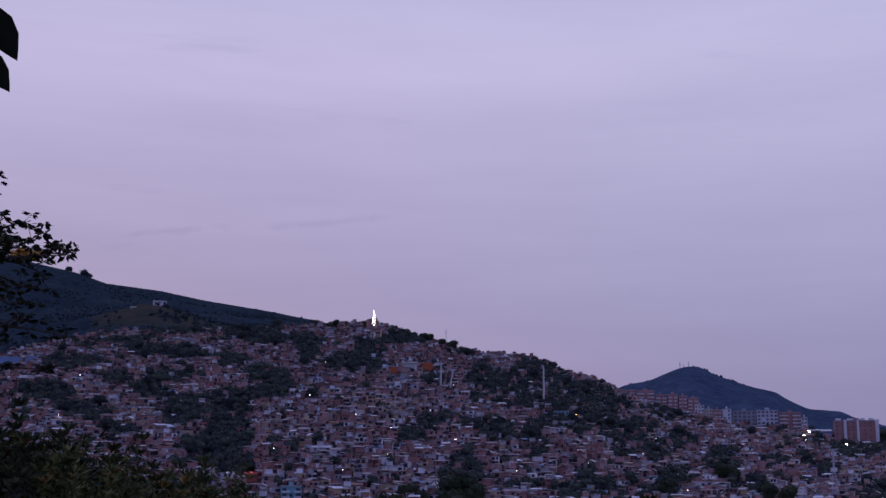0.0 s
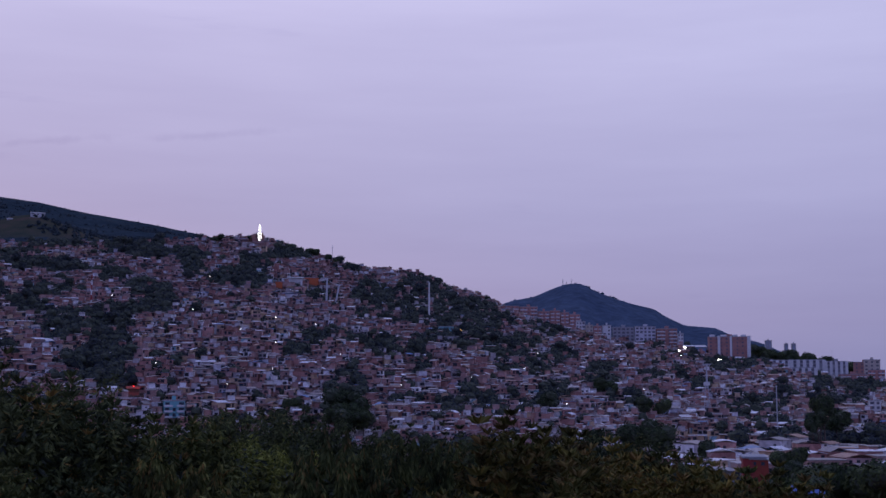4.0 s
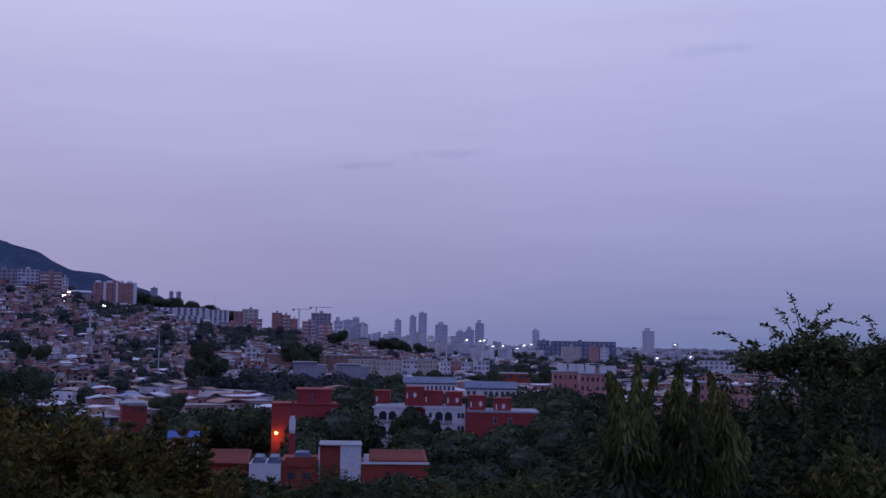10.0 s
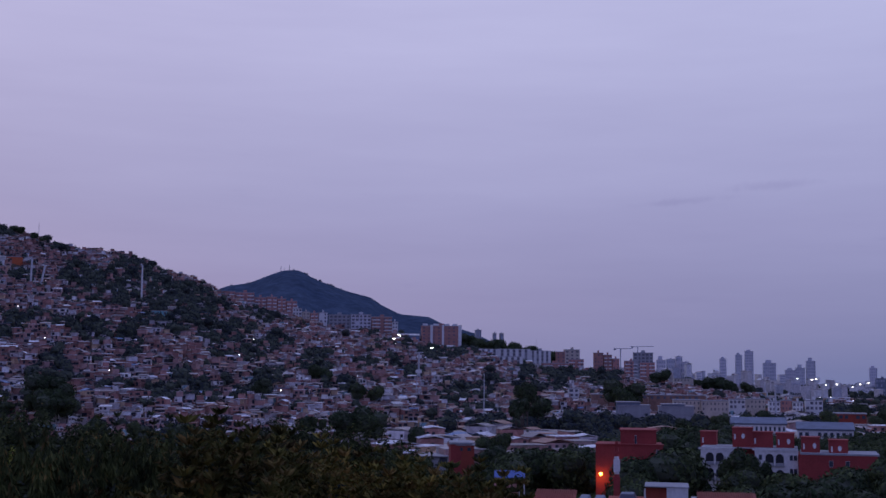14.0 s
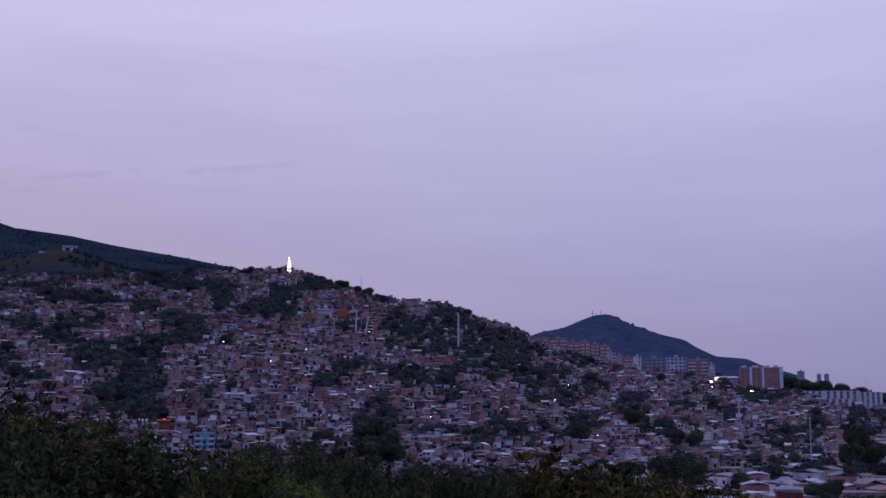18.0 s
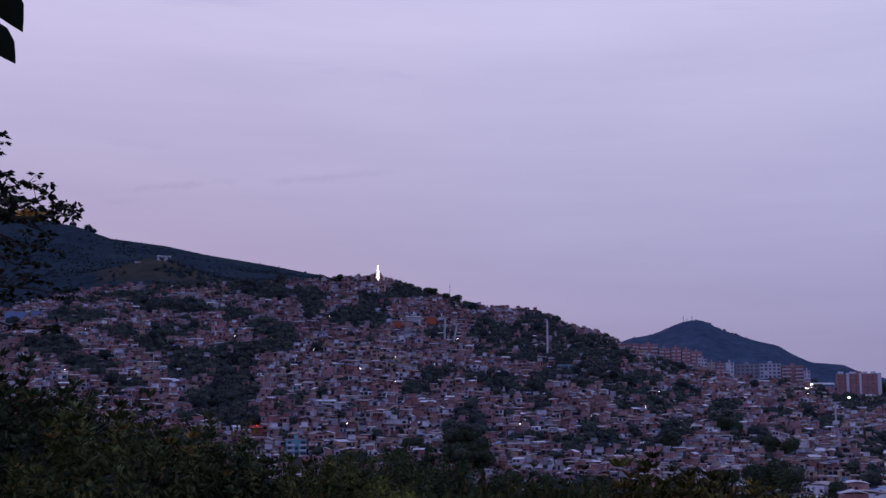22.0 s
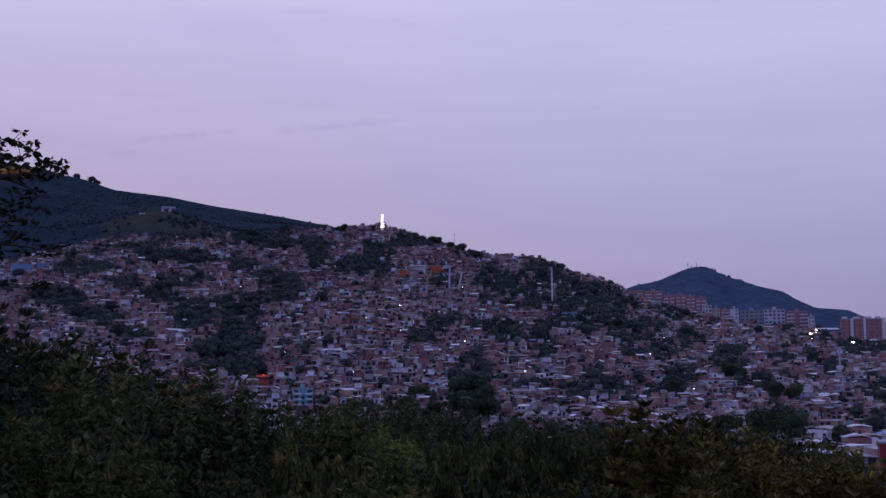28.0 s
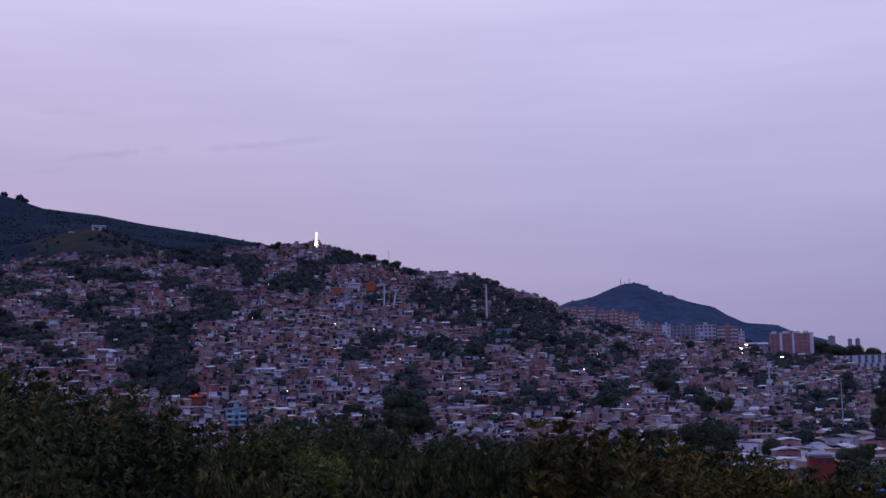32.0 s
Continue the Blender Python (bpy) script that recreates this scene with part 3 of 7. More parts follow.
        b = Shape().prism([(-y - 1.05, 2.42), (-y - 0.2, 2.42), (-y - 0.2, 2.57), (-y - 0.95, 2.57), (-y - 0.95, 3.4), (-y - 1.05, 3.4)], -w * 0.34, w * 0.3, turn=Matrix.Rotation(radians(90), 3, "Z"))
        part("balcony", b, M_WHITE if painted else M_GREY, ob)
    if roof == "flat" and rng.random() < 0.6:
        part("water_tank", TANK.mesh("water_tank", [M_SLATE]), [], ob, "dark plastic roof tank", at=((x0 + x1) / 2 + w * 0.1, d * 0.2, h + 0.17))
    return ob


KINDS = [(5.0, 6, 2, "flat"), (5.6, 6, 2, "sheet"), (4.6, 5.5, 1, "lean"), (5.8, 6, 3, "flat"), (5.2, 6, 2, "lean"), (6.6, 6, 2, "flat"),
         (5, 6, 2, "lean"), (6.2, 6, 1, "sheet"), (5.2, 5.5, 1, "lean"), (7, 6.5, 2, "lean"), (4.8, 5.5, 2, "flat"), (5.6, 6, 2, "gable"), (4.4, 5, 1, "flat"), (6.4, 5.5, 1, "gable")]


def tree_patch(x, y):
    return noise.fractal(Vector((x * 0.017, y * 0.017, 3.7)), 0.8, 2.1, 4)


# wooded stretches of the hill: bearing, rise, half-width and half-height in degrees
WOODS_WEST = [(-15.3, 6.3, 1.8, 0.3), (-16.5, 5.2, 1.2, 0.3), (-15.6, 5.2, 1.8, 0.3), (-10.9, 5.9, 2.5, 0.25), (-12.6, 4.8, 0.7, 0.3), (-11.2, 4.2, 1.0, 0.4), (-10.6, 3.7, 0.8, 0.7),
              (-15.4, 4.0, 1.3, 0.3), (-17.8, 3.9, 0.6, 0.3), (-16.3, 3.4, 0.9, 0.4), (-13.3, 2.5, 1.8, 0.4), (-14.7, 2.4, 0.9, 0.7), (-12.0, 3.2, 1.1, 0.3), (-12.7, 1.4, 1.1, 1.1),
              (-13.8, 0.8, 1.2, 0.4), (-13.1, 0.4, 1.3, 0.6), (-12.4, -0.1, 1.2, 0.5), (-17.5, 1.5, 0.7, 0.3), (-9.1, 5.5, 0.7, 0.6), (-6.8, 4.8, 1.3, 0.5), (-6.2, 5.6, 0.8, 0.4), (-11.7, 6.2, 1.5, 0.4), (-19.8, 4.6, 1.2, 0.35), (-20.8, 3.2, 1.2, 0.4), (-19.0, 2.4, 0.9, 0.4)]
WOODS_MIDDLE = [(-7.8, 7.0, 0.7, 0.3), (-4.7, 6.0, 1.0, 0.3), (-2.7, 6.5, 0.6, 0.25), (-1.6, 5.6, 0.8, 0.4), (-3.2, 4.0, 0.5, 0.25), (-0.8, 4.2, 0.7, 0.6), (0.8, 3.7, 1.5, 0.6), (0.3, 3.1, 1.6, 0.3),
                (-2.6, 2.0, 1.2, 0.4), (-4.3, 1.4, 0.8, 0.3), (-0.2, 1.6, 0.8, 0.6), (1.5, 1.6, 0.5, 0.5), (-1.8, -0.3, 0.9, 1.1), (1.9, 3.9, 1.4, 1.1), (3.8, 3.3, 1.4, 0.7), (4.8, 2.9, 1.5, 0.4),
                (3.5, 2.1, 1.8, 0.5), (4.6, 1.6, 1.6, 0.3), (5.8, 1.0, 0.8, 0.5), (1.7, 0.6, 0.4, 0.5)]
WOODS_EAST = [(7.8, 2.7, 0.8, 0.6), (6.5, 1.9, 0.7, 0.3), (8.4, 1.3, 0.7, 0.3), (10.2, 0.2, 0.8, 0.6), (7.9, -0.5, 0.8, 0.4), (7.3, 0.4, 0.4, 0.3), (4.1, -0.3, 0.5, 0.25), (12.6, 1.9, 0.4, 0.3),
              (11.6, -0.9, 0.4, 0.3), (7.2, -1.4, 0.7, 0.3), (14.4, 1.4, 0.4, 0.4), (16.3, 0.9, 1.3, 0.4), (13.9, 0.3, 0.5, 0.4), (14.8, -0.2, 0.5, 0.3), (16.9, -1.2, 1.1, 0.4), (18.4, -0.6, 0.4, 0.4),
              (20.1, -0.8, 0.5, 1.1), (21.6, -0.2, 0.8, 0.6), (17.7, 1.6, 1.8, 0.4), (12.5, 0.2, 0.4, 0.25), (23.8, -0.3, 0.9, 0.5)]
WOODS = [(b, e, w * 1.05, h * 1.12) for b, e, w, h in WOODS_WEST] + [(b, e, w * 1.1, h * 1.15) for b, e, w, h in WOODS_MIDDLE + WOODS_EAST]
CLEAR = []  # plots kept for named buildings: x, y, radius


def keep(b, d, r):
    p = place(b, d)
    CLEAR.append((p.x, p.y, r))
    return p


def sites():
    """House and tree plots on the slope, row above row along the contours."""
    houses, trees = [], []
    d = 500.0
    while d < D1 + 25:
        step = rng.uniform(4.7, 5.8)
        b = -27.0 + rng.uniform(0, 0.5)
        while b < 31:
            start = float(np.interp(b, [-30, -8, 10, 20, 33], [480, 515, 545, 640, 880]))
            width = rng.uniform(3.7, 6.0)
            b += math.degrees(width / d)
            dd = d + rng.uniform(-2.0, 2.0)
            if dd < start:
                continue
            p = place(b, dd)
            e = math.degrees(math.atan2(p.z - EYE.z, dd))
            wood = max(1 - math.hypot((b - wb) / ww, (e - we) / wh) for wb, we, ww, wh in WOODS)
            wild = 0.34 * tree_patch(p.x, p.y) + 1.5 * max(wood, -0.11) 
            if any((p.x - x) ** 2 + (p.y - y) ** 2 < r * r for x, y, r in CLEAR):
                continue
            if (wild > 0.05 and rng.random() < (0.93 if b < -4 else 0.76)) or rng.random() < (0.06 if b < -8 else 0.04):
                trees.append((b, dd))
            elif rng.random() < 0.95:
                houses.append((b, dd))
        d += step
    return houses, trees


def build_houses(spots):
    spots = sorted(spots, key=lambda q: q[1])
    near, far = spots[:600], spots[600:]
    for painted in (False, True):
        kinds = [small_house(*k, painted) for k in KINDS]
        used = set()
        mine = [q for n, q in enumerate(near) if (tree_patch(q[0] * 40, q[1] * 0.4) + 0.5 * ((n * 7919) % 97) / 97.0 > 0.52 - 0.03 * min(0, q[0] + 4) - 0.004 * max(0, q[0])) == painted][:300]
        for n, (b, d) in enumerate(mine):
            k = n if n < len(kinds) else rng.randrange(len(kinds))
            m = facing(b, d, rng.uniform(-0.4, 0.9), rng.gauss(0, 17), rng.uniform(0.62, 0.9))
            set_down(kinds[k], m, used)
        near = [q for q in near if q not in mine]
    far = near + far
    # the houses further up the slope
    walls, roofs, opens = Shape(), Shape(), Shape()
    for b, d in far:
        w, dp, st, _ = rng.choice(KINDS)
        w, dp = w * rng.uniform(0.55, 0.92), dp * rng.uniform(0.6, 0.85)
        if rng.random() < 0.24:
            # a row of dwellings under one roof
            w, st = w * rng.uniform(1.6, 2.5), min(st, 2)
        h = 2.3 * st + rng.uniform(-0.3, 0.3)
        m = facing(b, d, rng.uniform(0, 1.0), rng.gauss(0, 16))
        for i in range(st):
            k, j = rng.uniform(-0.12, 0.12), rng.uniform(-0.35, 0.35)
            walls.box(-w / 2 + j - k, w / 2 + j + k, -dp / 2 - k, dp / 2 + k, -4 if i == 0 else h * i / st, h * (i + 1) / st, turn=m, bottom=False)
        kind = rng.random()
        if kind < 0.35:
            roofs.box(-w / 2 - 0.25, w / 2 + 0.25, -dp / 2 - 0.4, dp / 2 + 0.2, h + 0.003, h + 0.2, turn=m)
        elif kind < 0.6:
            up = rng.uniform(0.3, 1.0)
            roofs.prism([(-dp / 2 - 0.7, h + 0.003), (dp / 2 + 0.3, h + up), (dp / 2 + 0.3, h + up + 0.1), (-dp / 2 - 0.7, h + 0.11)], -w / 2 - 0.3, w / 2 + 0.3, turn=m @ Matrix.Rotation(radians(90), 4, "Z"))
        elif kind < 0.82:
            up = rng.uniform(0.3, 0.9)
            roofs.prism([(-w / 2 - 0.4, h + 0.003), (w / 2 + 0.4, h + up), (w / 2 + 0.4, h + up + 0.12), (-w / 2 - 0.4, h + 0.12)], -dp / 2 - 0.5, dp / 2 + 0.3, turn=m)
        else:
            roofs.prism([(-w / 2 - 0.4, h + 0.003), (0, h + 1.0), (w / 2 + 0.4, h + 0.003), (w / 2 + 0.4, h + 0.12), (0, h + 1.13), (-w / 2 - 0.4, h + 0.12)], -dp / 2 - 0.4, dp / 2 + 0.3, turn=m)
        if kind < 0.35 and rng.random() < 0.6:
            x = rng.uniform(-w / 4, w / 4)
            walls.box(x - 1.5, x + 1.5, 0, dp / 2, h + 0.2, h + 2.4, turn=m, bottom=False)
            roofs.box(x - 1.8, x + 1.8, -0.4, dp / 2 + 0.3, h + 2.4, h + 2.52, turn=m)
        # windows and doors as near-black boxes, widened to paint in shaded gaps
        for i in range(st):
            for k in range(2 if w < 7.5 else 3):
                if rng.random() < 0.6:
                    x = -w / 2 + w * (k + rng.uniform(0.3, 0.7)) / (2 if w < 7.5 else 3)
                    ww, hh = rng.uniform(0.4, 1.25), rng.uniform(0.9, 1.95)
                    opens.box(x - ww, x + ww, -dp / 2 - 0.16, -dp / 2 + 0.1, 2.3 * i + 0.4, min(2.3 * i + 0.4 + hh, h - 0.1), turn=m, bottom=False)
    ob = thing("upper_hillside_houses", "crowded brick and plaster houses climbing the upper hillside", "houses")
    tagged(ob, kind="stuff")
    part("walls", walls, M_WALLS, ob, "bare brick and painted plaster walls")
    part("roofs", roofs, M_ROOFS, ob, "flat slab and sheet metal roofs")
    part("openings", opens, M_PANE, ob, "near-black boxes standing for windows, doors and shaded gaps")


def crown(r, blobs, leaves, size, seed, flat=0.8):
    """Leaf sprays round a few uneven masses."""
    q = random.Random(seed)
    s = Shape()
    for _ in range(blobs):
        a, k = q.uniform(0, math.tau), q.uniform(0, 0.6) * r
        c = Vector((k * math.cos(a), k * math.sin(a), q.uniform(-0.25, 0.45) * r))
        br = q.uniform(0.38, 0.6) * r
        s.ball(c, br * 0.8, 1, 0.2, flat, 6, 9, q)
        for _ in range(leaves // blobs):
            u = Vector((q.gauss(0, 1), q.gauss(0, 1), q.gauss(0.15, 1))).normalized()
            s.spray(c + Vector((u.x, u.y, u.z * flat)) * br * q.uniform(0.82, 1.15), u, size * q.uniform(0.5, 1.2), q)
    return s


TOPS = {}  # full height of each kind of tree
TIPS = {}  # where its highest shoot stands beside the trunk


def trunk_shape(h, r, q, spread=0.5):
    s = Shape()
    p, top = Vector((0, 0, -0.6)), Vector((q.uniform(-0.2, 0.2), q.uniform(-0.2, 0.2), h * 0.55))
    s.tube(p, top, r, r * 0.7, 8)
    for _ in range(4):
        a = q.uniform(0, math.tau)
        s.tube(top - Vector((0, 0, q.uniform(0, 0.1) * h)), top + Vector((math.cos(a) * spread * h * 0.4, math.sin(a) * spread * h * 0.4, h * q.uniform(0.25, 0.4))), r * 0.45, r * 0.15, 6)
    return s


def hill_tree(seed, h, r, mat, name="hillside_tree", label="dark green broad-crowned tree on the hillside", group="hillside trees", leaves=900, size=0.5, flat=0.8):
    q = random.Random(seed)
    ob = thing(name, label, "tree", group)
    part("trunk", trunk_shape(h, 0.25, q), M_BARK, ob)
    s = crown(r, 7, leaves, size, seed, flat)
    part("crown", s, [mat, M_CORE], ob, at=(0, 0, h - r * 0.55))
    TOPS[ob.name] = h - r * 0.55 + max(v[2] for v in s.v)
    return ob


def scatter(kinds, spots, low, high):
    used = set()
    for n, (b, d) in enumerate(spots):
        k = n if n < len(kinds) else rng.randrange(len(kinds))
        m = facing(b, d, -0.2, rng.uniform(0, 360), rng.uniform(low, high))
        set_down(kinds[k], m, used)
    return kinds


def build_trees(spots):
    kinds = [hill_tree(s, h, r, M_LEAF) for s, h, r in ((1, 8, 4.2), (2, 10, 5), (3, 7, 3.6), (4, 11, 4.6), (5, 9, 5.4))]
    spots = list(spots)
    rng.shuffle(spots)
    scatter(kinds, spots[:240], 0.6, 1.15)
    s = Shape()
    for b, d in spots[240:]:
        s.clump(place(b, d), rng.uniform(2.2, 4.8), rng, 3, 46, 0.6)
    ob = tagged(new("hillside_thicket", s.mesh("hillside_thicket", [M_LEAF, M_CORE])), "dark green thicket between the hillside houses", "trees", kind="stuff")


def build_town():
    """Low town on the valley floor to the north-west."""
    walls, roofs, opens, green, far, bands = (Shape() for _ in range(6))
    d = 330.0
    while d < 3600:
        b = 1.0
        while b < 56:
            foot = d < 660 and b < 29
            w = rng.uniform(5.5, 13) if foot else rng.uniform(7, 16) * (1 + d / 5000)
            b += math.degrees(w / d) * rng.uniform(1.0, 1.3)
            dd = d + rng.uniform(-4, 4)
            if dd > np.interp(b, [-30, -8, 10, 20, 33, 34], [450, 480, 520, 620, 850, 5000]) and (dd < 1150 or b < 23.5):
                continue
            if dd < np.interp(b, [0, 8, 16, 24, 30, 56], [430, 400, 360, 380, 430, 470]):
                continue
            p = place(b, dd)
            if any((p.x - x) ** 2 + (p.y - y) ** 2 < r * r for x, y, r in CLEAR):
                continue
            m = facing(b, dd, 0, rng.choice((-25, 20, 5)) + rng.gauss(0, 5))
            if tree_patch(p.x * 0.6, p.y * 0.6) + (0.12 if b > 22 else -0.14 if foot else -0.05) + (0.2 if 900 < d < 2400 else 0) > 0.2:
                green.clump((p.x, p.y, p.z - 0.5), rng.uniform(3.0, 6.0) * (1 + d / 6000), rng, 3, 70 if d < 800 else 36 if d < 1400 else 14, 0.6 + d / 2200)
                continue
            st = rng.choice((1, 1, 1, 2)) if foot else rng.choice((1, 2, 2, 2, 3)) if d < 1500 else rng.choice((2, 2, 3, 4, 5))
            h, dp = (rng.uniform(2.5, 3.2) if foot else 2.8) * st, rng.uniform(8, 13)
            if d > 1320 and b < 38 and rng.random() < 0.6:
                h = max(h, level(rng.triangular(-0.6, 0.34, -0.1) - max(0, b - 29) * 0.085, dd))
                w = w * rng.uniform(0.22, 0.5)
            (walls if d < 1300 else far).box(-w / 2, w / 2, -dp / 2, dp / 2, -2, h, turn=m, bottom=False)
            if rng.random() < 0.5:
                roofs.box(-w / 2 - 0.2, w / 2 + 0.2, -dp / 2 - 0.3, dp / 2 + 0.2, h + 0.003, h + 0.25, turn=m)
            else:
                up = rng.uniform(0.5, 1.6)
                roofs.prism([(-w / 2 - 0.4, h + 0.003), (0, h + up), (w / 2 + 0.4, h + 0.003), (w / 2 + 0.4, h + 0.15), (0, h + up + 0.15), (-w / 2 - 0.4, h + 0.15)], -dp / 2 - 0.4, dp / 2 + 0.3, turn=m)
            if d >= 1700 and h > 9:
                z = h - 2.5
                while z > h * 0.3:
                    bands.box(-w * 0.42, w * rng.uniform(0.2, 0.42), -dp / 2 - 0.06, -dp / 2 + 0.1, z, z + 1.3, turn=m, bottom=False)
                    z -= 3.4
            if d < 1700:
                for i in range(st):
                    k = -w / 2 + 1.5
                    while k < w / 2 - 1:
                        if rng.random() < 0.8:
                            opens.box(k - 0.6, k + 0.6, -dp / 2 - 0.03, -dp / 2 + 0.1, 2.8 * i + 0.9, 2.8 * i + 2.1, turn=m, bottom=False)
                        k += rng.uniform(2.2, 3.2)
        d += rng.uniform(10, 13) if d < 660 else rng.uniform(13, 18) * (1 + d / 1500)
    ob = tagged(thing("valley_town", "low houses with pale and tiled roofs in the valley", "houses"), kind="stuff")
    part("walls", walls, M_WALLS, ob, "brick and plaster walls")
    part("roofs", roofs, M_ROOFS, ob, "sheet metal and tile roofs")
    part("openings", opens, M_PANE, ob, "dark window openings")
    part("window_bands", bands, M_HAZEGLASS, ob, "bands of distant windows")
    part("far_walls", far, M_FARWALLS, ob, "walls of the distant city, paled in colour for haze")
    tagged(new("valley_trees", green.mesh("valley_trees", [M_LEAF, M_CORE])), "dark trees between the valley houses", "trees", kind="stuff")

# ---- foreground trees ----
def limbs(h, r, q, spread):
    """Trunk and boughs of a near tree."""
    s = Shape()
    fork = Vector((q.uniform(-0.3, 0.3), q.uniform(-0.3, 0.3), h * 0.42))
    s.tube((0, 0, -1.5), fork, r, r * 0.75, 10)
    for i in range(6):
        a = math.tau * i / 6 + q.uniform(-0.4, 0.4)
        mid = fork + Vector((math.cos(a), math.sin(a), 0)) * spread * 0.3 + Vector((0, 0, h * q.uniform(0.12, 0.25)))
        tip = fork + Vector((math.cos(a + 0.3), math.sin(a + 0.3), 0)) * spread * 0.55 + Vector((0, 0, h * q.uniform(0.22, 0.36)))
        s.tube(fork - Vector((0, 0, 0.1)), mid, r * 0.5, r * 0.32, 7)
        s.tube(mid, tip, r * 0.32, r * 0.08, 6)
    return s


def plumed_crown(r, tall, plumes, size, seed, tips, height=1.0, per=34, wide=0.15, stout=1.0, whorls=0.0, sparse=False, droop=False):
    """Upright shoots over an uneven dome, each hung with long drooping leaves; young leaves at the ends."""
    q = random.Random(seed)
    s = Shape()
    lobes = []
    for i in range(7):
        a, k = math.tau * i / 7 + q.uniform(-0.4, 0.4), q.uniform(0.25, 0.6) * r
        lobes.append((Vector((k * math.cos(a), k * math.sin(a), q.uniform(-0.6, 0.35) * r * tall)), q.uniform(0.38, 0.56) * r))
    lobes.append((Vector((0, 0, 0.3 * r * tall)), 0.5 * r))
    lobes.append((Vector((0, 0, -0.8 * r * tall)), 0.75 * r))
    for c, k in lobes[-1:] if sparse else lobes:
        # core and half the inner leaves take the filling colour, as painted shade
        s.ball(c, k * 0.42, 1, 0.3, 1.0, 8, 11, q)
        for _ in range(int(420 * k * k)):
            u = Vector((q.gauss(0, 1), q.gauss(0, 1), q.gauss(0, 1))).normalized()
            s.leaf(c + u * k * q.uniform(0.35, 0.75), (u + Vector((0, 0, -0.7))).normalized(), size * 1.1, q, 0.22, q.choice((0, 1)))
    for n in range(plumes):
        c, k = lobes[n % len(lobes)]
        u = Vector((q.gauss(0, 1), q.gauss(0, 1), q.gauss(0.45, 0.8))).normalized()
        p = c + u * k * q.uniform(0.5, 1.0)
        axis = (u * 0.35 + Vector((q.gauss(0, 0.12), q.gauss(0, 0.12), 1.0))).normalized()
        long = height * q.uniform(0.35, 1.0)
        fat = q.uniform(0.2, 0.36) * stout
        for i in range(per):
            t = q.random()
            a = q.uniform(0, math.tau)
            side = Vector((math.cos(a), math.sin(a), 0))
            o = p + axis * long * t + side * fat * (1 - t) * q.uniform(0.1, 0.7)
            d = (side * q.uniform(0.3, 0.9) + Vector((0, 0, -q.uniform(0.1, 1.2) + 0.5 * t))).normalized()
            if droop:
                d = (side * q.uniform(0.12, 0.75) + Vector((0, 0, -1.0))).normalized()
            s.leaf(o, d, size * q.uniform(0.65, 1.2) * (1.1 - 0.35 * t), q, wide, 2 if t > 0.55 and q.random() < tips else 0)
        # whorls of long leaves up the shoot
        for t in (0.5, 0.78, 1.0) if whorls and n % 3 != 0 else ():
            o, turn, young = p + axis * long * t, q.uniform(0, 1), q.random() < tips * 0.9 * t
            for i in range(9):
                a = math.tau * (i + turn) / 9 + q.uniform(-0.2, 0.2)
                d = Vector((math.cos(a), math.sin(a), q.uniform(-0.3, 0.3) + 0.9 * t)).normalized()
                s.leaf(o, d, size * whorls * q.uniform(0.8, 1.15), q, 0.17, 2 if young else 0)
    return s


def near_tree(seed, h, r, plumes, size, mat, label, tips=0.2, tall=1.0, height=1.0, per=34, wide=0.15, stout=1.0, whorls=0.0, sparse=False, droop=False):
    q = random.Random(seed)
    ob = thing("tree", label, "tree", "foreground trees")
    part("trunk", limbs(h, 0.2, q, r), M_BARK, ob)
    s = plumed_crown(r, tall, plumes, size, seed, tips, height, per, wide, stout, whorls, sparse, droop)
    up = h - r * 0.8 * tall
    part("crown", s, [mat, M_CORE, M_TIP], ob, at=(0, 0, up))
    zs = sorted(v[2] for v in s.v)
    TIPS[ob.name] = Vector((*max(s.v, key=lambda v: v[2])[:2], 0))
    TOPS[ob.name] = up + 0.28 * zs[int(len(zs) * 0.96)] + 0.72 * zs[-1]
    return ob


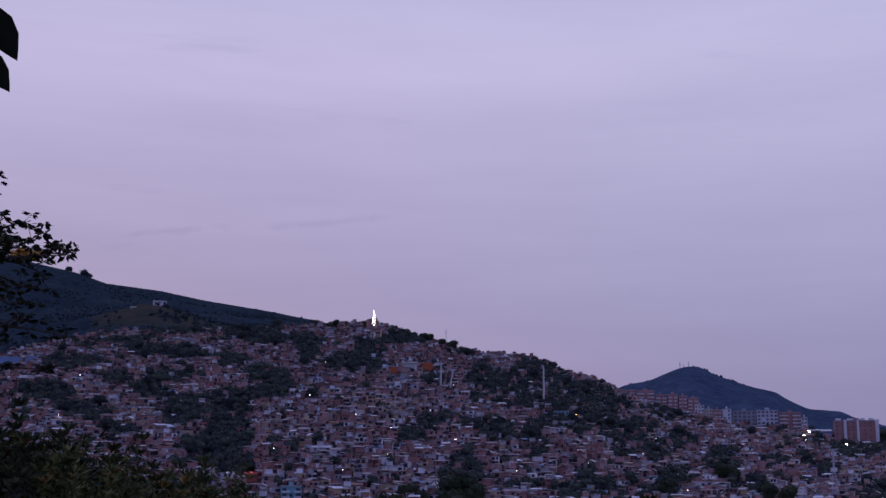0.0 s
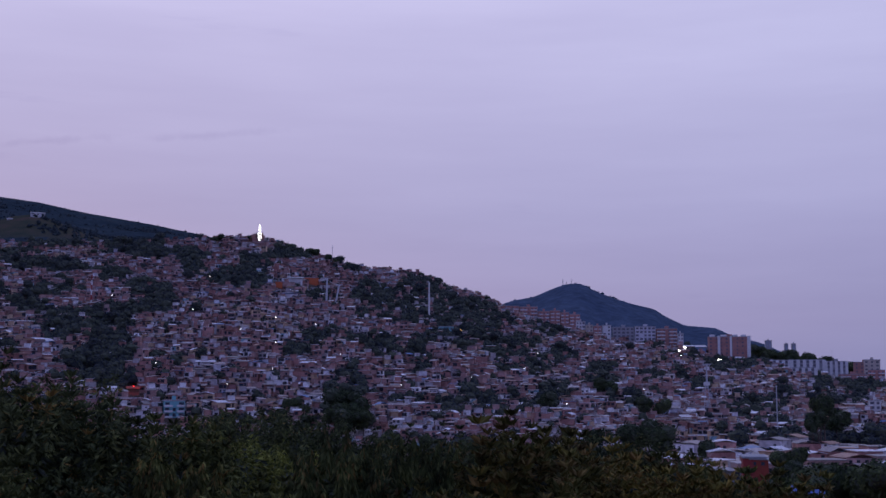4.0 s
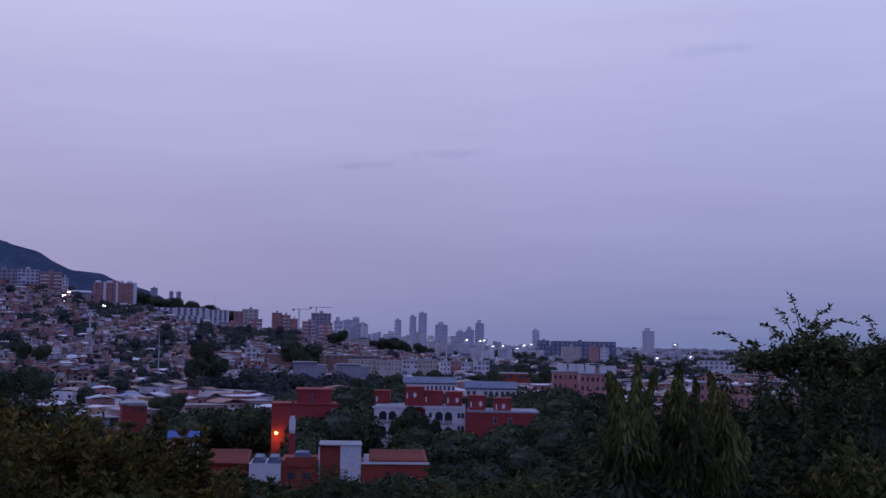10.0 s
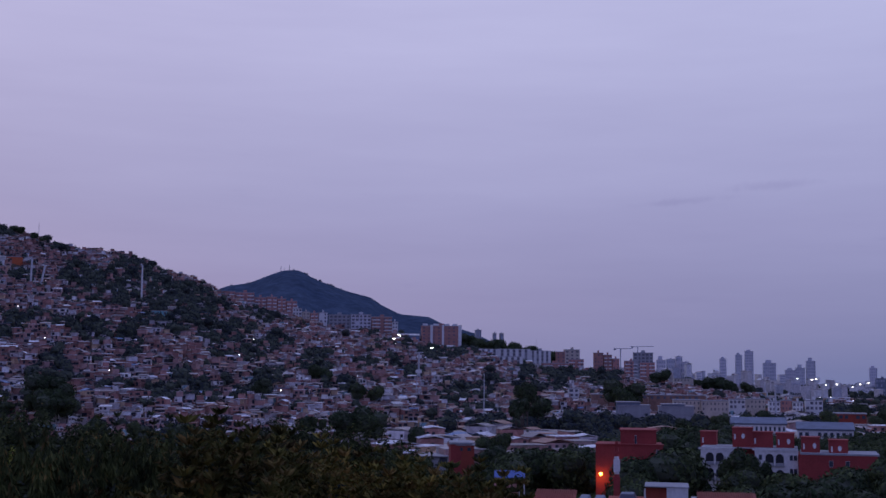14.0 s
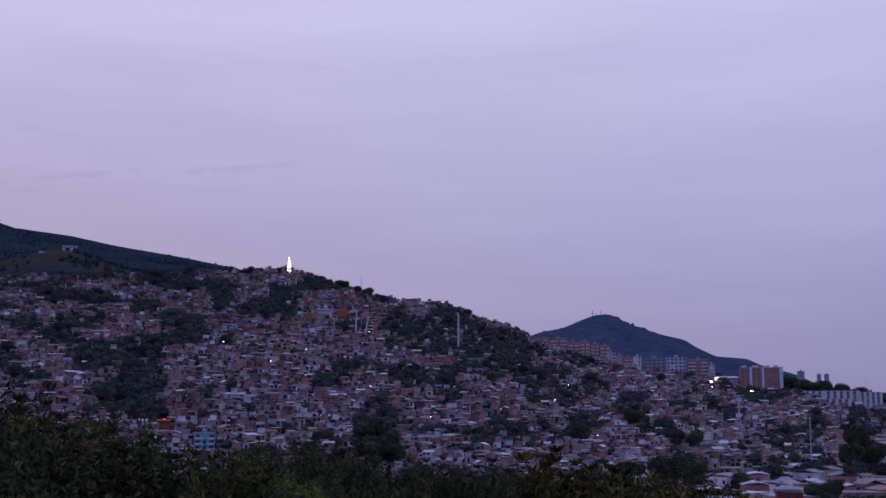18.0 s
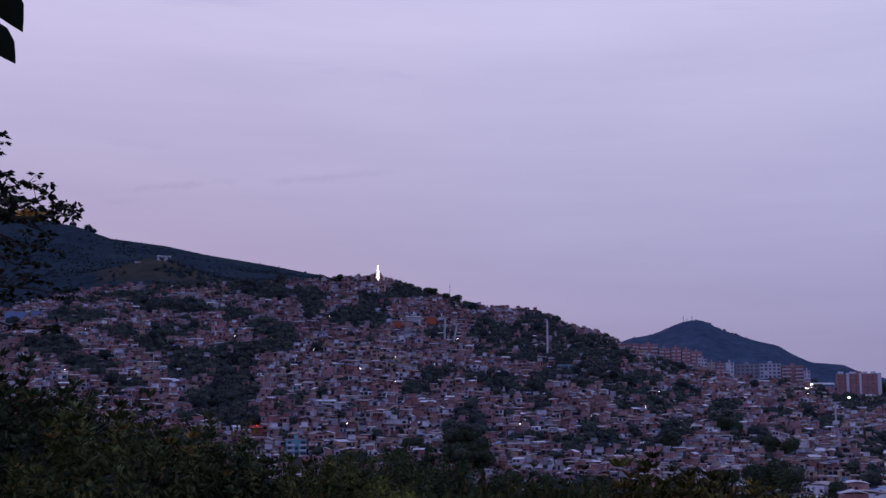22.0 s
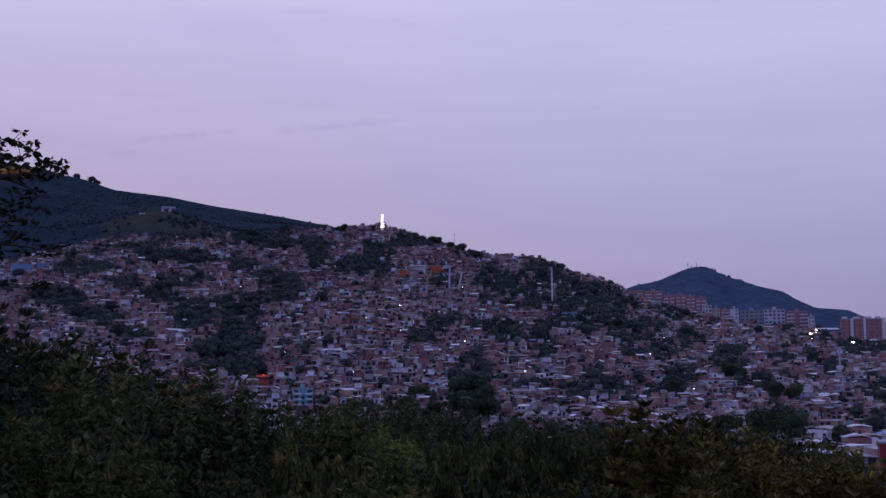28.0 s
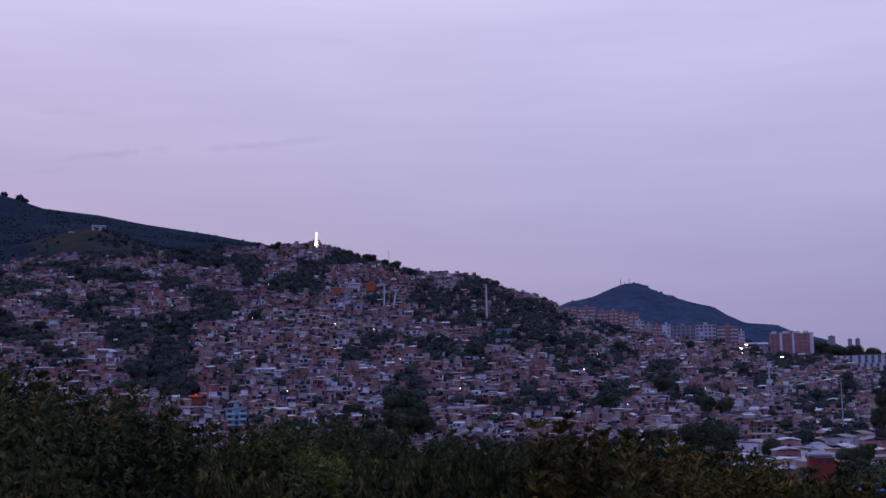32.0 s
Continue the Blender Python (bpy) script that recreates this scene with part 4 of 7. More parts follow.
def build_foreground():
    kinds = [near_tree(11, 9, 1.9, 110, 0.25, M_NEAR, "leafy green tree with long drooping leaves on the slope", 0.06, 1.25, 1.5, 54, whorls=1.15),
             near_tree(12, 9, 1.7, 95, 0.23, M_NEAR2, "mango tree with yellow-brown young leaves at its tips", 0.4, 1.25, 1.6, 48, whorls=1.3),
             near_tree(13, 9, 2.4, 230, 0.19, M_DARKLEAF, "dense dark green tree on the slope", 0.02, 1.0, 0.9, 50),
             near_tree(14, 9, 1.3, 30, 0.27, M_NEAR, "tall narrow tree with hanging lance-shaped leaves", 0.05, 1.0, 2.4, 260, 0.15, 1.5, droop=True),
             near_tree(15, 9, 2.6, 300, 0.16, M_FRESH, "round tree with fine fresh green leaves on the slope", 0.03, 0.8, 0.6, 50),
             near_tree(16, 9, 1.6, 95, 0.23, M_DARKLEAF, "upright dark green tree with hanging leaves", 0.08, 1.5, 1.6, 46, whorls=1.15),
             near_tree(17, 9, 1.5, 60, 0.26, M_NEAR, "weeping tree with rust-coloured young leaves in hanging tresses", 0.22, 1.0, 1.4, 170, 0.15, 1.5, droop=True),
             near_tree(18, 9, 1.5, 16, 0.3, M_NEAR2, "young mango with open whorls of long yellowing leaves", 0.5, 1.4, 2.6, 16, 0.16, 0.8, whorls=1.5, sparse=True),
             near_tree(19, 9, 0.36, 18, 0.21, M_NEAR, "slender tree with tresses of long hanging leaves, some reddened", 0.07, 1.6, 1.5, 330, 0.17, 0.9, droop=True)]
    tall, tips = [TOPS[k.name] for k in kinds], [TIPS[k.name] for k in kinds]
    used = set()
    # bearing, distance, rise of the top, kind
    west = [(-25.8, 26, 2.3, 2), (-23.2, 25, 2.7, 5), (-22.0, 24, 2.4, 5), (-20.8, 28, 1.3, 2), (-19.3, 27, 1.0, 2), (-18.0, 21, 0.7, 0), (-16.7, 19, 0.95, 5), (-15.3, 21, 0.0, 2), (-14.1, 20, -0.05, 5), (-12.5, 20, -1.2, 5),
            (-11.4, 24, -1.9, 0), (-10.6, 21, -1.75, 0), (-8.8, 22, -3.0, 0), (-17.4, 22, -1.6, 2), (-13.2, 23, -1.5, 2), (-10.5, 17, -3.0, 6)]
    middle = [(-7.6, 30, -2.5, 4), (-5.9, 30, -2.3, 4), (-4.3, 31, -2.5, 4), (-2.7, 17, -2.5, 6), (-1.6, 18, -2.55, 6), (-0.1, 24, -3.0, 6), (0.9, 24, -2.75, 3), (-7.3, 65, -1.3, 2), (-5.2, 65, -1.3, 2), (-3.6, 62, -1.2, 2), (-9.2, 62, -1.7, 2),
              (-6.3, 58, -1.6, 2), (0.6, 70, -2.2, 5), (1.5, 71, -2.1, 5), (2.6, 72, -2.05, 5), (3.4, 70, -2.2, 5), (4.3, 66, -2.5, 2), (-1.9, 60, -1.9, 2), (1.9, 40, -3.5, 2), (3.6, 40, -3.7, 2)]
    mangoes = [(5.0, 15, -2.1, 7), (6.6, 15, -1.7, 1), (7.4, 15.5, -2.3, 1), (8.3, 17, -2.5, 1), (9.6, 22, -2.6, 5), (10.7, 19, -2.85, 1), (11.4, 20, -3.15, 1), (12.7, 20, -3.45, 0), (14.3, 18, -3.8, 1), (15.8, 18, -3.9, 1), (16.9, 18, -4.1, 0),
               (18.2, 17, -3.9, 1), (19.5, 17, -4.8, 1), (20.7, 17, -5.5, 1), (22.0, 17, -6.4, 0), (8.7, 60, -2.1, 2), (10.4, 58, -2.2, 2), (12.4, 60, -2.5, 2), (14.2, 56, -3.2, 2), (16.2, 50, -4.1, 2), (6.0, 45, -3.0, 2)]
    north = [(24.2, 26, -6.9, 0), (26.3, 52, -6.0, 2), (28.8, 30, -6.4, 2), (30.6, 27, -6.2, 5), (33.2, 25, -6.4, 0), (35.6, 18, -5.9, 2), (37.6, 14, -5.5, 0), (39.3, 12, -4.2, 5), (40.6, 6.6, -0.25, 8), (42.4, 6.7, -0.55, 8), (43.9, 6.9, -1.0, 8), (41.4, 7.2, -0.9, 8), (43.2, 7.2, -1.3, 8), (42.3, 8.2, -2.2, 2), (43.2, 7.6, -2.0, 8), (45.2, 12.5, -3.1, 2), (46.4, 11.5, -2.2, 2), (47.8, 11.2, -1.3, 2), (49.4, 11, -1.2, 5), (51.2, 11, -1.2, 2), (39.9, 9, -4.0, 2), (49.0, 12.6, -0.9, 2), (50.4, 12.6, -0.55, 2), (51.6, 12.8, -0.6, 2), (53.2, 13, -0.6, 2), (55.6, 13, -0.8, 0)]
    low = [(-25, 14, -1.8, 0), (-21.6, 15, -2.0, 5), (-18.4, 15, -2.6, 3), (-16.2, 14, -3.3, 0), (-13.0, 14, -4.0, 5), (-9.1, 14, -5.0, 6), (-5.8, 15, -4.5, 0), (-2.6, 14, -5.5, 6), (0.2, 16, -4.9, 5), (1.8, 18, -4.75, 1), (4.2, 13, -5.7, 0),
           (8.1, 12, -5.6, 1), (12.1, 12, -5.8, 1), (15.9, 12, -6.2, 0), (18.8, 13, -7.2, 1), (36.2, 10, -6.6, 0), (38.8, 9, -6.2, 6), (41.5, 9, -5.0, 0), (44.3, 9, -4.6, 6), (47, 9, -4.4, 0), (50, 9, -4.0, 6), (53, 9, -3.6, 0)]
    for row in (west, middle, mangoes, north, low):
        for bb, d, e, k in row:
            top = EYE.z + d * math.tan(radians(e))
            g = float(ground(bb, d))
            s = max(0.25, min(1.8, (top - g) / tall[k]))
            turn = Matrix.Rotation(rng.uniform(0, 6.28), 4, "Z") @ Matrix.Scale(s, 4)
            over = turn @ tips[k]
            m = Matrix.Translation((d * math.sin(radians(bb)) - over.x, d * math.cos(radians(bb)) - over.y, top - s * tall[k])) @ turn
            set_down(kinds[k], m, used)


def palmate(s, p, size, q, mat=0):
    """A drooping hand of broad leaves at the end of a stalk."""
    for i in range(8):
        a = math.tau * i / 8 + q.uniform(-0.3, 0.3)
        d = Vector((math.cos(a), math.sin(a), q.uniform(-0.9, 0.25))).normalized()
        s.leaf(p + d * 0.01, d, size * q.uniform(0.65, 1.2), q, 0.24, mat)


def build_side_tree():
    """The tree whose boughs reach in beside the viewpoint."""
    q = random.Random(5)
    ob = thing("overhanging_tree", "tree with thin boughs and dark hands of leaves, one turned yellow", "tree")
    foot = place(-33, 10.5)

    def at(b, e, d):
        return EYE + ahead(b, e) * d

    wood = Shape()
    top = at(-31.5, 9, 10.5)
    wood.tube(foot - Vector((0, 0, 0.5)), top, 0.16, 0.08, 9)
    part("trunk", wood, M_BARK, ob)
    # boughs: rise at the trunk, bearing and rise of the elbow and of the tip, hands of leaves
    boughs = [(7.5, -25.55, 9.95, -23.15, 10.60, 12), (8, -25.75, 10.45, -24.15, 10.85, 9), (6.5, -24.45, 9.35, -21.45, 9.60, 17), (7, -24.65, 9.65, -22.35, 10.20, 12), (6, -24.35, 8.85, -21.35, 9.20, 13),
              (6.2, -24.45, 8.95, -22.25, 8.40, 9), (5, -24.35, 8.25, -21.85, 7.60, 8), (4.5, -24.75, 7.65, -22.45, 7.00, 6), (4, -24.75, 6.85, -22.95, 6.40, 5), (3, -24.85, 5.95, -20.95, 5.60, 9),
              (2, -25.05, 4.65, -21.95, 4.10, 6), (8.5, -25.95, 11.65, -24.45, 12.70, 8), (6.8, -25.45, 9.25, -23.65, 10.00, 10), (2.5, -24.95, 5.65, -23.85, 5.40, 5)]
    yellow, leaves = Shape(), Shape()
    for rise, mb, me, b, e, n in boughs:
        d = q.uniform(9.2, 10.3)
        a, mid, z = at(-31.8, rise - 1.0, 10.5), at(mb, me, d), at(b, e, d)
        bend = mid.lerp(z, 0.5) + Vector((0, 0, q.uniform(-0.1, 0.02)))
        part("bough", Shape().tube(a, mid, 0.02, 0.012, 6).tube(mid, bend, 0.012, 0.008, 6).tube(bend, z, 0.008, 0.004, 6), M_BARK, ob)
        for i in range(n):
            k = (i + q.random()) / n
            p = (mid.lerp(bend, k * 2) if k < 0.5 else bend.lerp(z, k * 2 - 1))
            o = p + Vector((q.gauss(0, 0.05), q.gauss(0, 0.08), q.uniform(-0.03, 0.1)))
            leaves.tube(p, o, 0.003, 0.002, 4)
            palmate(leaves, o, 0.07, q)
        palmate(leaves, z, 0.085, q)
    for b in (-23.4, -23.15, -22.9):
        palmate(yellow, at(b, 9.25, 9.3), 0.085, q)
    part("leaves", leaves, M_BLACKLEAF, ob)
    part("yellow_leaves", yellow, M_YELLOW, ob, "yellowed hand of leaves")
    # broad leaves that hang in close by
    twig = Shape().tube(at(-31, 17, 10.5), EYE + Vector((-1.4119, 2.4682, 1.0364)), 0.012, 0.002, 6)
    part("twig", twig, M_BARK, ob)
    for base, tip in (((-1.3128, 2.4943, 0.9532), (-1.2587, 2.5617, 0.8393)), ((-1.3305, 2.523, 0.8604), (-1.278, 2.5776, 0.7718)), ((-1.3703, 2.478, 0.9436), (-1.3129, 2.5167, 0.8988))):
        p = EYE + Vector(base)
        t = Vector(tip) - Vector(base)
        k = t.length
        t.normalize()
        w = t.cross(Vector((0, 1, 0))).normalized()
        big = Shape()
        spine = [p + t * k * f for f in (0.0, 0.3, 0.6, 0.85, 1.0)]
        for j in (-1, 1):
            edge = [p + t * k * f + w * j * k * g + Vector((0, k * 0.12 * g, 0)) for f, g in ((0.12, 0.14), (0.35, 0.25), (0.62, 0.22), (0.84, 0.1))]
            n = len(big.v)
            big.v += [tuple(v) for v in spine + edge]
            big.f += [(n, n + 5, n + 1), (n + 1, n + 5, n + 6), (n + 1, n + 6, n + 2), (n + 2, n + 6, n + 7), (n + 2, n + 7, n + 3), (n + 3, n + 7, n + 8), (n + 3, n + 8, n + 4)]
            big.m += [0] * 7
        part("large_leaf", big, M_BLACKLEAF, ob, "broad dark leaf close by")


def build_sprigs():
    """A feathery tree whose arching sprays of leaflets stand against the sky."""
    q = random.Random(9)
    ob = thing("feathery_tree", "loose-crowned tree with feathery sprays of small leaves against the sky", "tree", "foreground trees")
    d0 = 12.0
    foot = place(49.5, d0)

    def at(b, e, d=d0):
        return EYE + ahead(b, e) * d

    fork = at(49.3, -3.2)
    part("trunk", Shape().tube(foot - Vector((0, 0, 0.5)), fork, 0.07, 0.045, 8), M_BARK, ob)
    leaves = Shape()

    def spray(a, z, thick, pairs, size):
        mid = a.lerp(z, 0.55) + Vector((0, 0, (z - a).length * 0.16))
        part("shoot", Shape().tube(a, mid, thick, thick * 0.6, 5).tube(mid, z, thick * 0.6, thick * 0.25, 5), M_BARK, ob)
        for i in range(pairs):
            k = 0.25 + 0.75 * (i + q.random()) / pairs
            p = a.lerp(mid, k / 0.55) if k < 0.55 else mid.lerp(z, (k - 0.55) / 0.45)
            along = (z - a).normalized()
            for j in (-1, 1):
                t = (along * q.uniform(0.2, 0.7) + Vector((q.gauss(0, 0.5), j * q.uniform(0.3, 1.0), q.uniform(-0.9, 0.25)))).normalized()
                leaves.leaf(p, t, size * q.uniform(0.6, 1.15), q, 0.2)

    # limbs, then sprays off them over an uneven dome
    for b, e in ((46.2, -0.2), (47.2, 0.5), (48.3, 0.95), (49.4, 0.5), (50.5, 0.1), (51.6, 0.2), (52.8, 0.0), (45.6, 0.1), (50.0, -0.6), (48.5, -0.5), (51.4, -0.8)):
        end = at(b, e, d0 + q.uniform(-0.35, 0.35))
        part("limb", Shape().tube(fork, fork.lerp(end, 0.5) + Vector((0, 0, 0.05)), 0.02, 0.012, 6).tube(fork.lerp(end, 0.5) + Vector((0, 0, 0.05)), end, 0.012, 0.006, 6), M_BARK, ob)
        for _ in range(7):
            spray(fork.lerp(end, q.uniform(0.55, 1.0)), at(b + q.gauss(0, 0.55), e + q.uniform(-0.75, 0.4), d0 + q.uniform(-0.5, 0.5)), 0.004, 16, 0.075)
    for a, z in (((47.6, 0.8), (46.8, 2.05)), ((45.5, 0.2), (44.1, 0.85)), ((47.0, 0.7), (46.2, 1.35)), ((48.8, 0.9), (49.2, 1.5)), ((51.3, 0.3), (50.7, 1.75)), ((52.0, 0.2), (51.1, 0.75)), ((47.9, 1.0), (47.4, 2.7)), ((48.2, 1.1), (49.2, 2.1)), ((48.6, 1.2), (50.3, 1.35)), ((48.2, 0.9), (48.0, 1.6)), ((46.4, -1.0), (45.1, -0.6)), ((46.6, -1.8), (45.4, -1.6))):
        spray(at(*a), at(*z), 0.005, 15, 0.06)
    # the denser inner crown
    for b, e, wide, n in ((48.3, 0.1, 0.17, 900), (49.6, -0.1, 0.17, 900), (47.1, -0.2, 0.13, 500), (50.8, -0.4, 0.16, 800), (52.2, -0.4, 0.16, 700), (46.0, -0.3, 0.08, 200), (48.9, -1.0, 0.18, 800), (50.6, -1.4, 0.18, 700)):
        c = at(b, e)
        for _ in range(n):
            u = Vector((q.gauss(0, 1), q.gauss(0, 1), q.gauss(0, 0.8)))
            leaves.leaf(c + u * wide * 0.62, Vector((q.gauss(0, 1), q.gauss(0, 1), q.gauss(-0.5, 0.7))).normalized(), 0.07 * q.uniform(0.6, 1.2), q, 0.2)
    part("leaves", leaves, M_DARKLEAF, ob)


# ---- named buildings and masts ----
def level(e, d):
    """Height seen at a rise and distance."""
    return EYE.z + d * math.tan(radians(e))


PANE_UNIT = window_mesh(1.0, 1.0, "window", 0.06, pane=M_GLASS)
PANE_DARK = window_mesh(1.0, 1.0, "window", 0.06, pane=M_GLASS, frame=M_DARKTRIM)
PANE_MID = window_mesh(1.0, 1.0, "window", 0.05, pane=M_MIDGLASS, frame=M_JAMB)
PANE_FAR = window_mesh(1.0, 1.0, "window", 0.03, pane=M_HAZEGLASS, frame=M_HAZEGLASS)


def block(name, label, b0, b1, e_top, d, floors, cols, mat, depth=12.0, turn=0.0, style="", group="", roofmat=None, category="building", win=(0.5, 0.5)):
    """A storeyed building across two bearings whose top stands at a rise."""
    w = 2 * d * math.tan(radians(b1 - b0) / 2)
    bm = (b0 + b1) / 2
    g = float(ground(bm, d))
    h = level(e_top, d) - g
    ob = thing(name, label, category, group, facing(bm, d, 0, turn))
    if name == "hall":
        # a hall under one sheet roof that slopes to the front
        over = Matrix(((0, 1, 0), (1, 0, 0), (0, 0, 1)))
        part("wall", Shape().prism([(0, -4), (depth, -4), (depth, h), (0, h * 0.78)], -w / 2, w / 2, turn=over), mat, ob)
        part("roof", Shape().prism([(-1.5, h * 0.745), (depth + 0.3, h + 0.05), (depth + 0.3, h + 0.2), (-1.5, h * 0.745 + 0.15)], -w / 2 - 0.4, w / 2 + 0.4, turn=over), M_WHITE, ob, "white sheet roof")
        return ob
    part("wall", Shape().box(-w / 2, w / 2, 0, depth, -4, h), mat, ob)
    part("roof", Shape().box(-w / 2 - 0.3, w / 2 + 0.3, -0.3, depth + 0.3, h + 0.003, h + 0.5), roofmat or M_GREY, ob)
    if floors > 2:
        part("stair_house", Shape().box(-w * 0.08, min(w * 0.1, -w * 0.08 + 5), depth * 0.3, depth * 0.6, h + 0.503, h + 2.4), mat, ob)
    st = min(3.0, h / max(1, floors)) if d < 1200 else h / max(1, floors)
    if d > 1200 and floors > 6:
        part("roof_room", Shape().box(-w * 0.3, w * 0.15, depth * 0.2, depth * 0.7, h + 0.503, h + rng.uniform(3, 7)), mat, ob)
    if mat in (M_PINK, M_CREAM, M_TOWERBRICK):
        win = (0.34, 0.4)
    sx, sz = w / cols * win[0], st * win[1]
    wide = [rng.uniform(0.6, 1.3) for _ in range(3)]
    for i in range(floors):
        z = h - st * (i + 1) + st * 0.28
        for k in range(cols):
            x = -w / 2 + w * (k + 0.5) / cols
            if rng.random() < 0.92:
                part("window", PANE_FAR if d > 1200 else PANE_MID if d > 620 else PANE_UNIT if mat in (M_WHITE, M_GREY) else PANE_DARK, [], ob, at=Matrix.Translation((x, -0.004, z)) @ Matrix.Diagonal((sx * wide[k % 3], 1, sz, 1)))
        if style == "bands":
            part("balcony", Shape().box(-w / 2 + 0.2, -w * 0.08, -0.9, -0.003, h - st * (i + 1), h - st * (i + 1) + 0.9), M_WHITE, ob, "white balcony parapet")
            part("balcony", Shape().box(w * 0.12, w / 2 - 0.2, -0.9, -0.003, h - st * (i + 1), h - st * (i + 1) + 0.9), M_WHITE, ob, "white balcony parapet")
    if style == "piers":
        for k in range(cols + 1):
            x = -w / 2 + w * k / cols
            part("pier", Shape().box(x - w / cols * 0.27, x + w / cols * 0.27, -0.5, -0.003, -4, h + 0.2), M_WHITE, ob, "white plastered pier")
    if style == "striped":
        for x, k in ((-0.28, 0.06), (0.01, 0.05), (0.42, 0.08)):
            part("stair_tower", Shape().box(w * x, w * (x + k), -1.2, -0.003, -4, h + 1.0), M_WHITE, ob, "white plastered stair tower")
        for x, k in ((-0.46, 0.12), (-0.2, 0.14), (0.1, 0.1), (0.28, 0.12)):
            part("roof_tank", Shape().box(w * x, w * (x + k), 2.0, 6.0, h + 0.503, h + 2.2), M_WHITE, ob, "white plastered roof tank")
    return ob


# name, label, bearings, top, foot rise, floors, columns, wall, depth, style
CREST_FLATS = [
    ("apartment_block", "salmon brick apartment block on the crest", 5.63, 6.35, 3.82, 3.5, 2, 4, M_PINK, "bands"),
    ("apartment_block", "stepped brick apartment block with white balconies", 6.4, 7.24, 3.78, 3.3, 3, 5, M_PINK, "bands"),
    ("apartment_block", "low brick apartment block with white balconies", 7.29, 7.8, 3.57, 3.15, 3, 3, M_PINK, "bands"),
    ("apartment_block", "brick apartment block with white balconies", 7.85, 8.3, 3.6, 3.0, 4, 3, M_PINK, "bands"),
    ("apartment_block", "narrow salmon brick apartment tower", 8.34, 8.72, 3.52, 2.75, 5, 2, M_PINK, "bands"),
    ("apartment_block", "brick apartment block with white balconies", 8.76, 9.24, 3.42, 2.85, 4, 3, M_PINK, "bands"),
    ("white_house", "white house below the brick flats", 9.05, 9.48, 3.08, 2.65, 3, 3, M_WHITE, ""),
    ("apartment_block", "small pale block of flats on the crest", 9.53, 9.85, 2.92, 2.44, 3, 2, M_CREAM, ""),
    ("apartment_block", "small pale block of flats on the crest", 9.9, 10.25, 2.87, 2.42, 3, 2, M_PINK, "bands"),
    ("apartment_block", "small white block of flats on the crest", 10.3, 10.69, 2.9, 2.39, 3, 2, M_WHITE, ""),
    ("apartment_block", "grey concrete apartment block on the crest", 10.77, 11.78, 2.8, 2.12, 4, 5, M_GREY, ""),
    ("apartment_block", "pale grey apartment block on the crest", 11.82, 12.76, 2.83, 2.12, 4, 5, M_HAZEGREY, ""),
    ("apartment_block", "red brick apartment block with an orange roof edge", 12.8, 13.75, 2.73, 1.95, 5, 4, M_TOWERBRICK, "bands"),
    ("apartment_block", "narrow white block beside the brick flats", 13.77, 14.03, 2.5, 2.0, 4, 2, M_WHITE, ""),
    ("apartment_tower", "red brick apartment tower with white stair towers", 15.16, 17.06, 2.33, 1.42, 6, 8, M_TOWERBRICK, "striped"),
    ("hall", "long white hall below the brick tower", 15.31, 16.78, 1.43, 1.18, 0, 6, M_WHITE, ""),
]
SPUR_FLATS = [
    ("hall", "white hall with a bright floodlight", 13.1, 14.08, 2.03, 1.76, 0, 5, M_WHITE, ""),
    ("hall", "pale blue hall beside the floodlit one", 14.34, 15.06, 1.97, 1.7, 0, 4, M_PALEBLUE, ""),
    ("slab_block", "white slab of flats with grey windows", 17.96, 18.76, 1.25, 0.94, 2, 3, M_GREY, "piers"),
    ("slab_block", "white slab of flats with grey windows", 18.85, 20.26, 1.26, 0.95, 2, 5, M_GREY, "piers"),
    ("slab_block", "white slab of flats under the wooded crest", 20.34, 21.23, 1.19, 0.58, 3, 4, M_GREY, "piers"),
    ("slab_block", "lower white slab of flats with grey windows", 18.53, 19.9, 0.9, 0.52, 2, 5, M_GREY, "piers"),
    ("apartment_block", "orange-red brick apartment block", 21.54, 22.43, 1.15, 0.5, 4, 4, M_TOWERBRICK, ""),
    ("apartment_block", "pale pink apartment block behind the brick one", 21.95, 22.65, 1.25, 0.55, 4, 3, M_CREAM, ""),
    ("apartment_block", "long low block of orange brick flats", 20.88, 22.09, 0.61, 0.1, 4, 8, M_PINK, "bands"),
    ("apartment_block", "lower brick apartment block", 22.12, 22.84, 0.80, 0.25, 4, 4, M_PINK, "bands"),
    ("apartment_block", "brown-red block of flats", 23.32, 23.75, 1.11, 0.25, 5, 3, M_TOWERBRICK, ""),
    ("apartment_block", "stepped brown-red block of flats", 23.78, 24.15, 1.02, 0.25, 5, 3, M_TOWERBRICK, "bands"),
    ("apartment_block", "lower brown-red block of flats", 24.18, 24.5, 0.84, 0.25, 4, 2, M_PINK, ""),
    ("tower_block", "grey unfinished tower block under the cranes", 25.16, 26.06, 1.13, 0.1, 6, 5, M_GREY, ""),
    ("apartment_block", "pink and white block of flats below the grey tower", 24.75, 25.35, 0.74, -0.05, 5, 3, M_PINK, "bands"),
    ("apartment_block", "pink and white block of flats below the grey tower", 25.45, 26.14, 0.68, -0.1, 5, 4, M_PINK, "bands"),
]
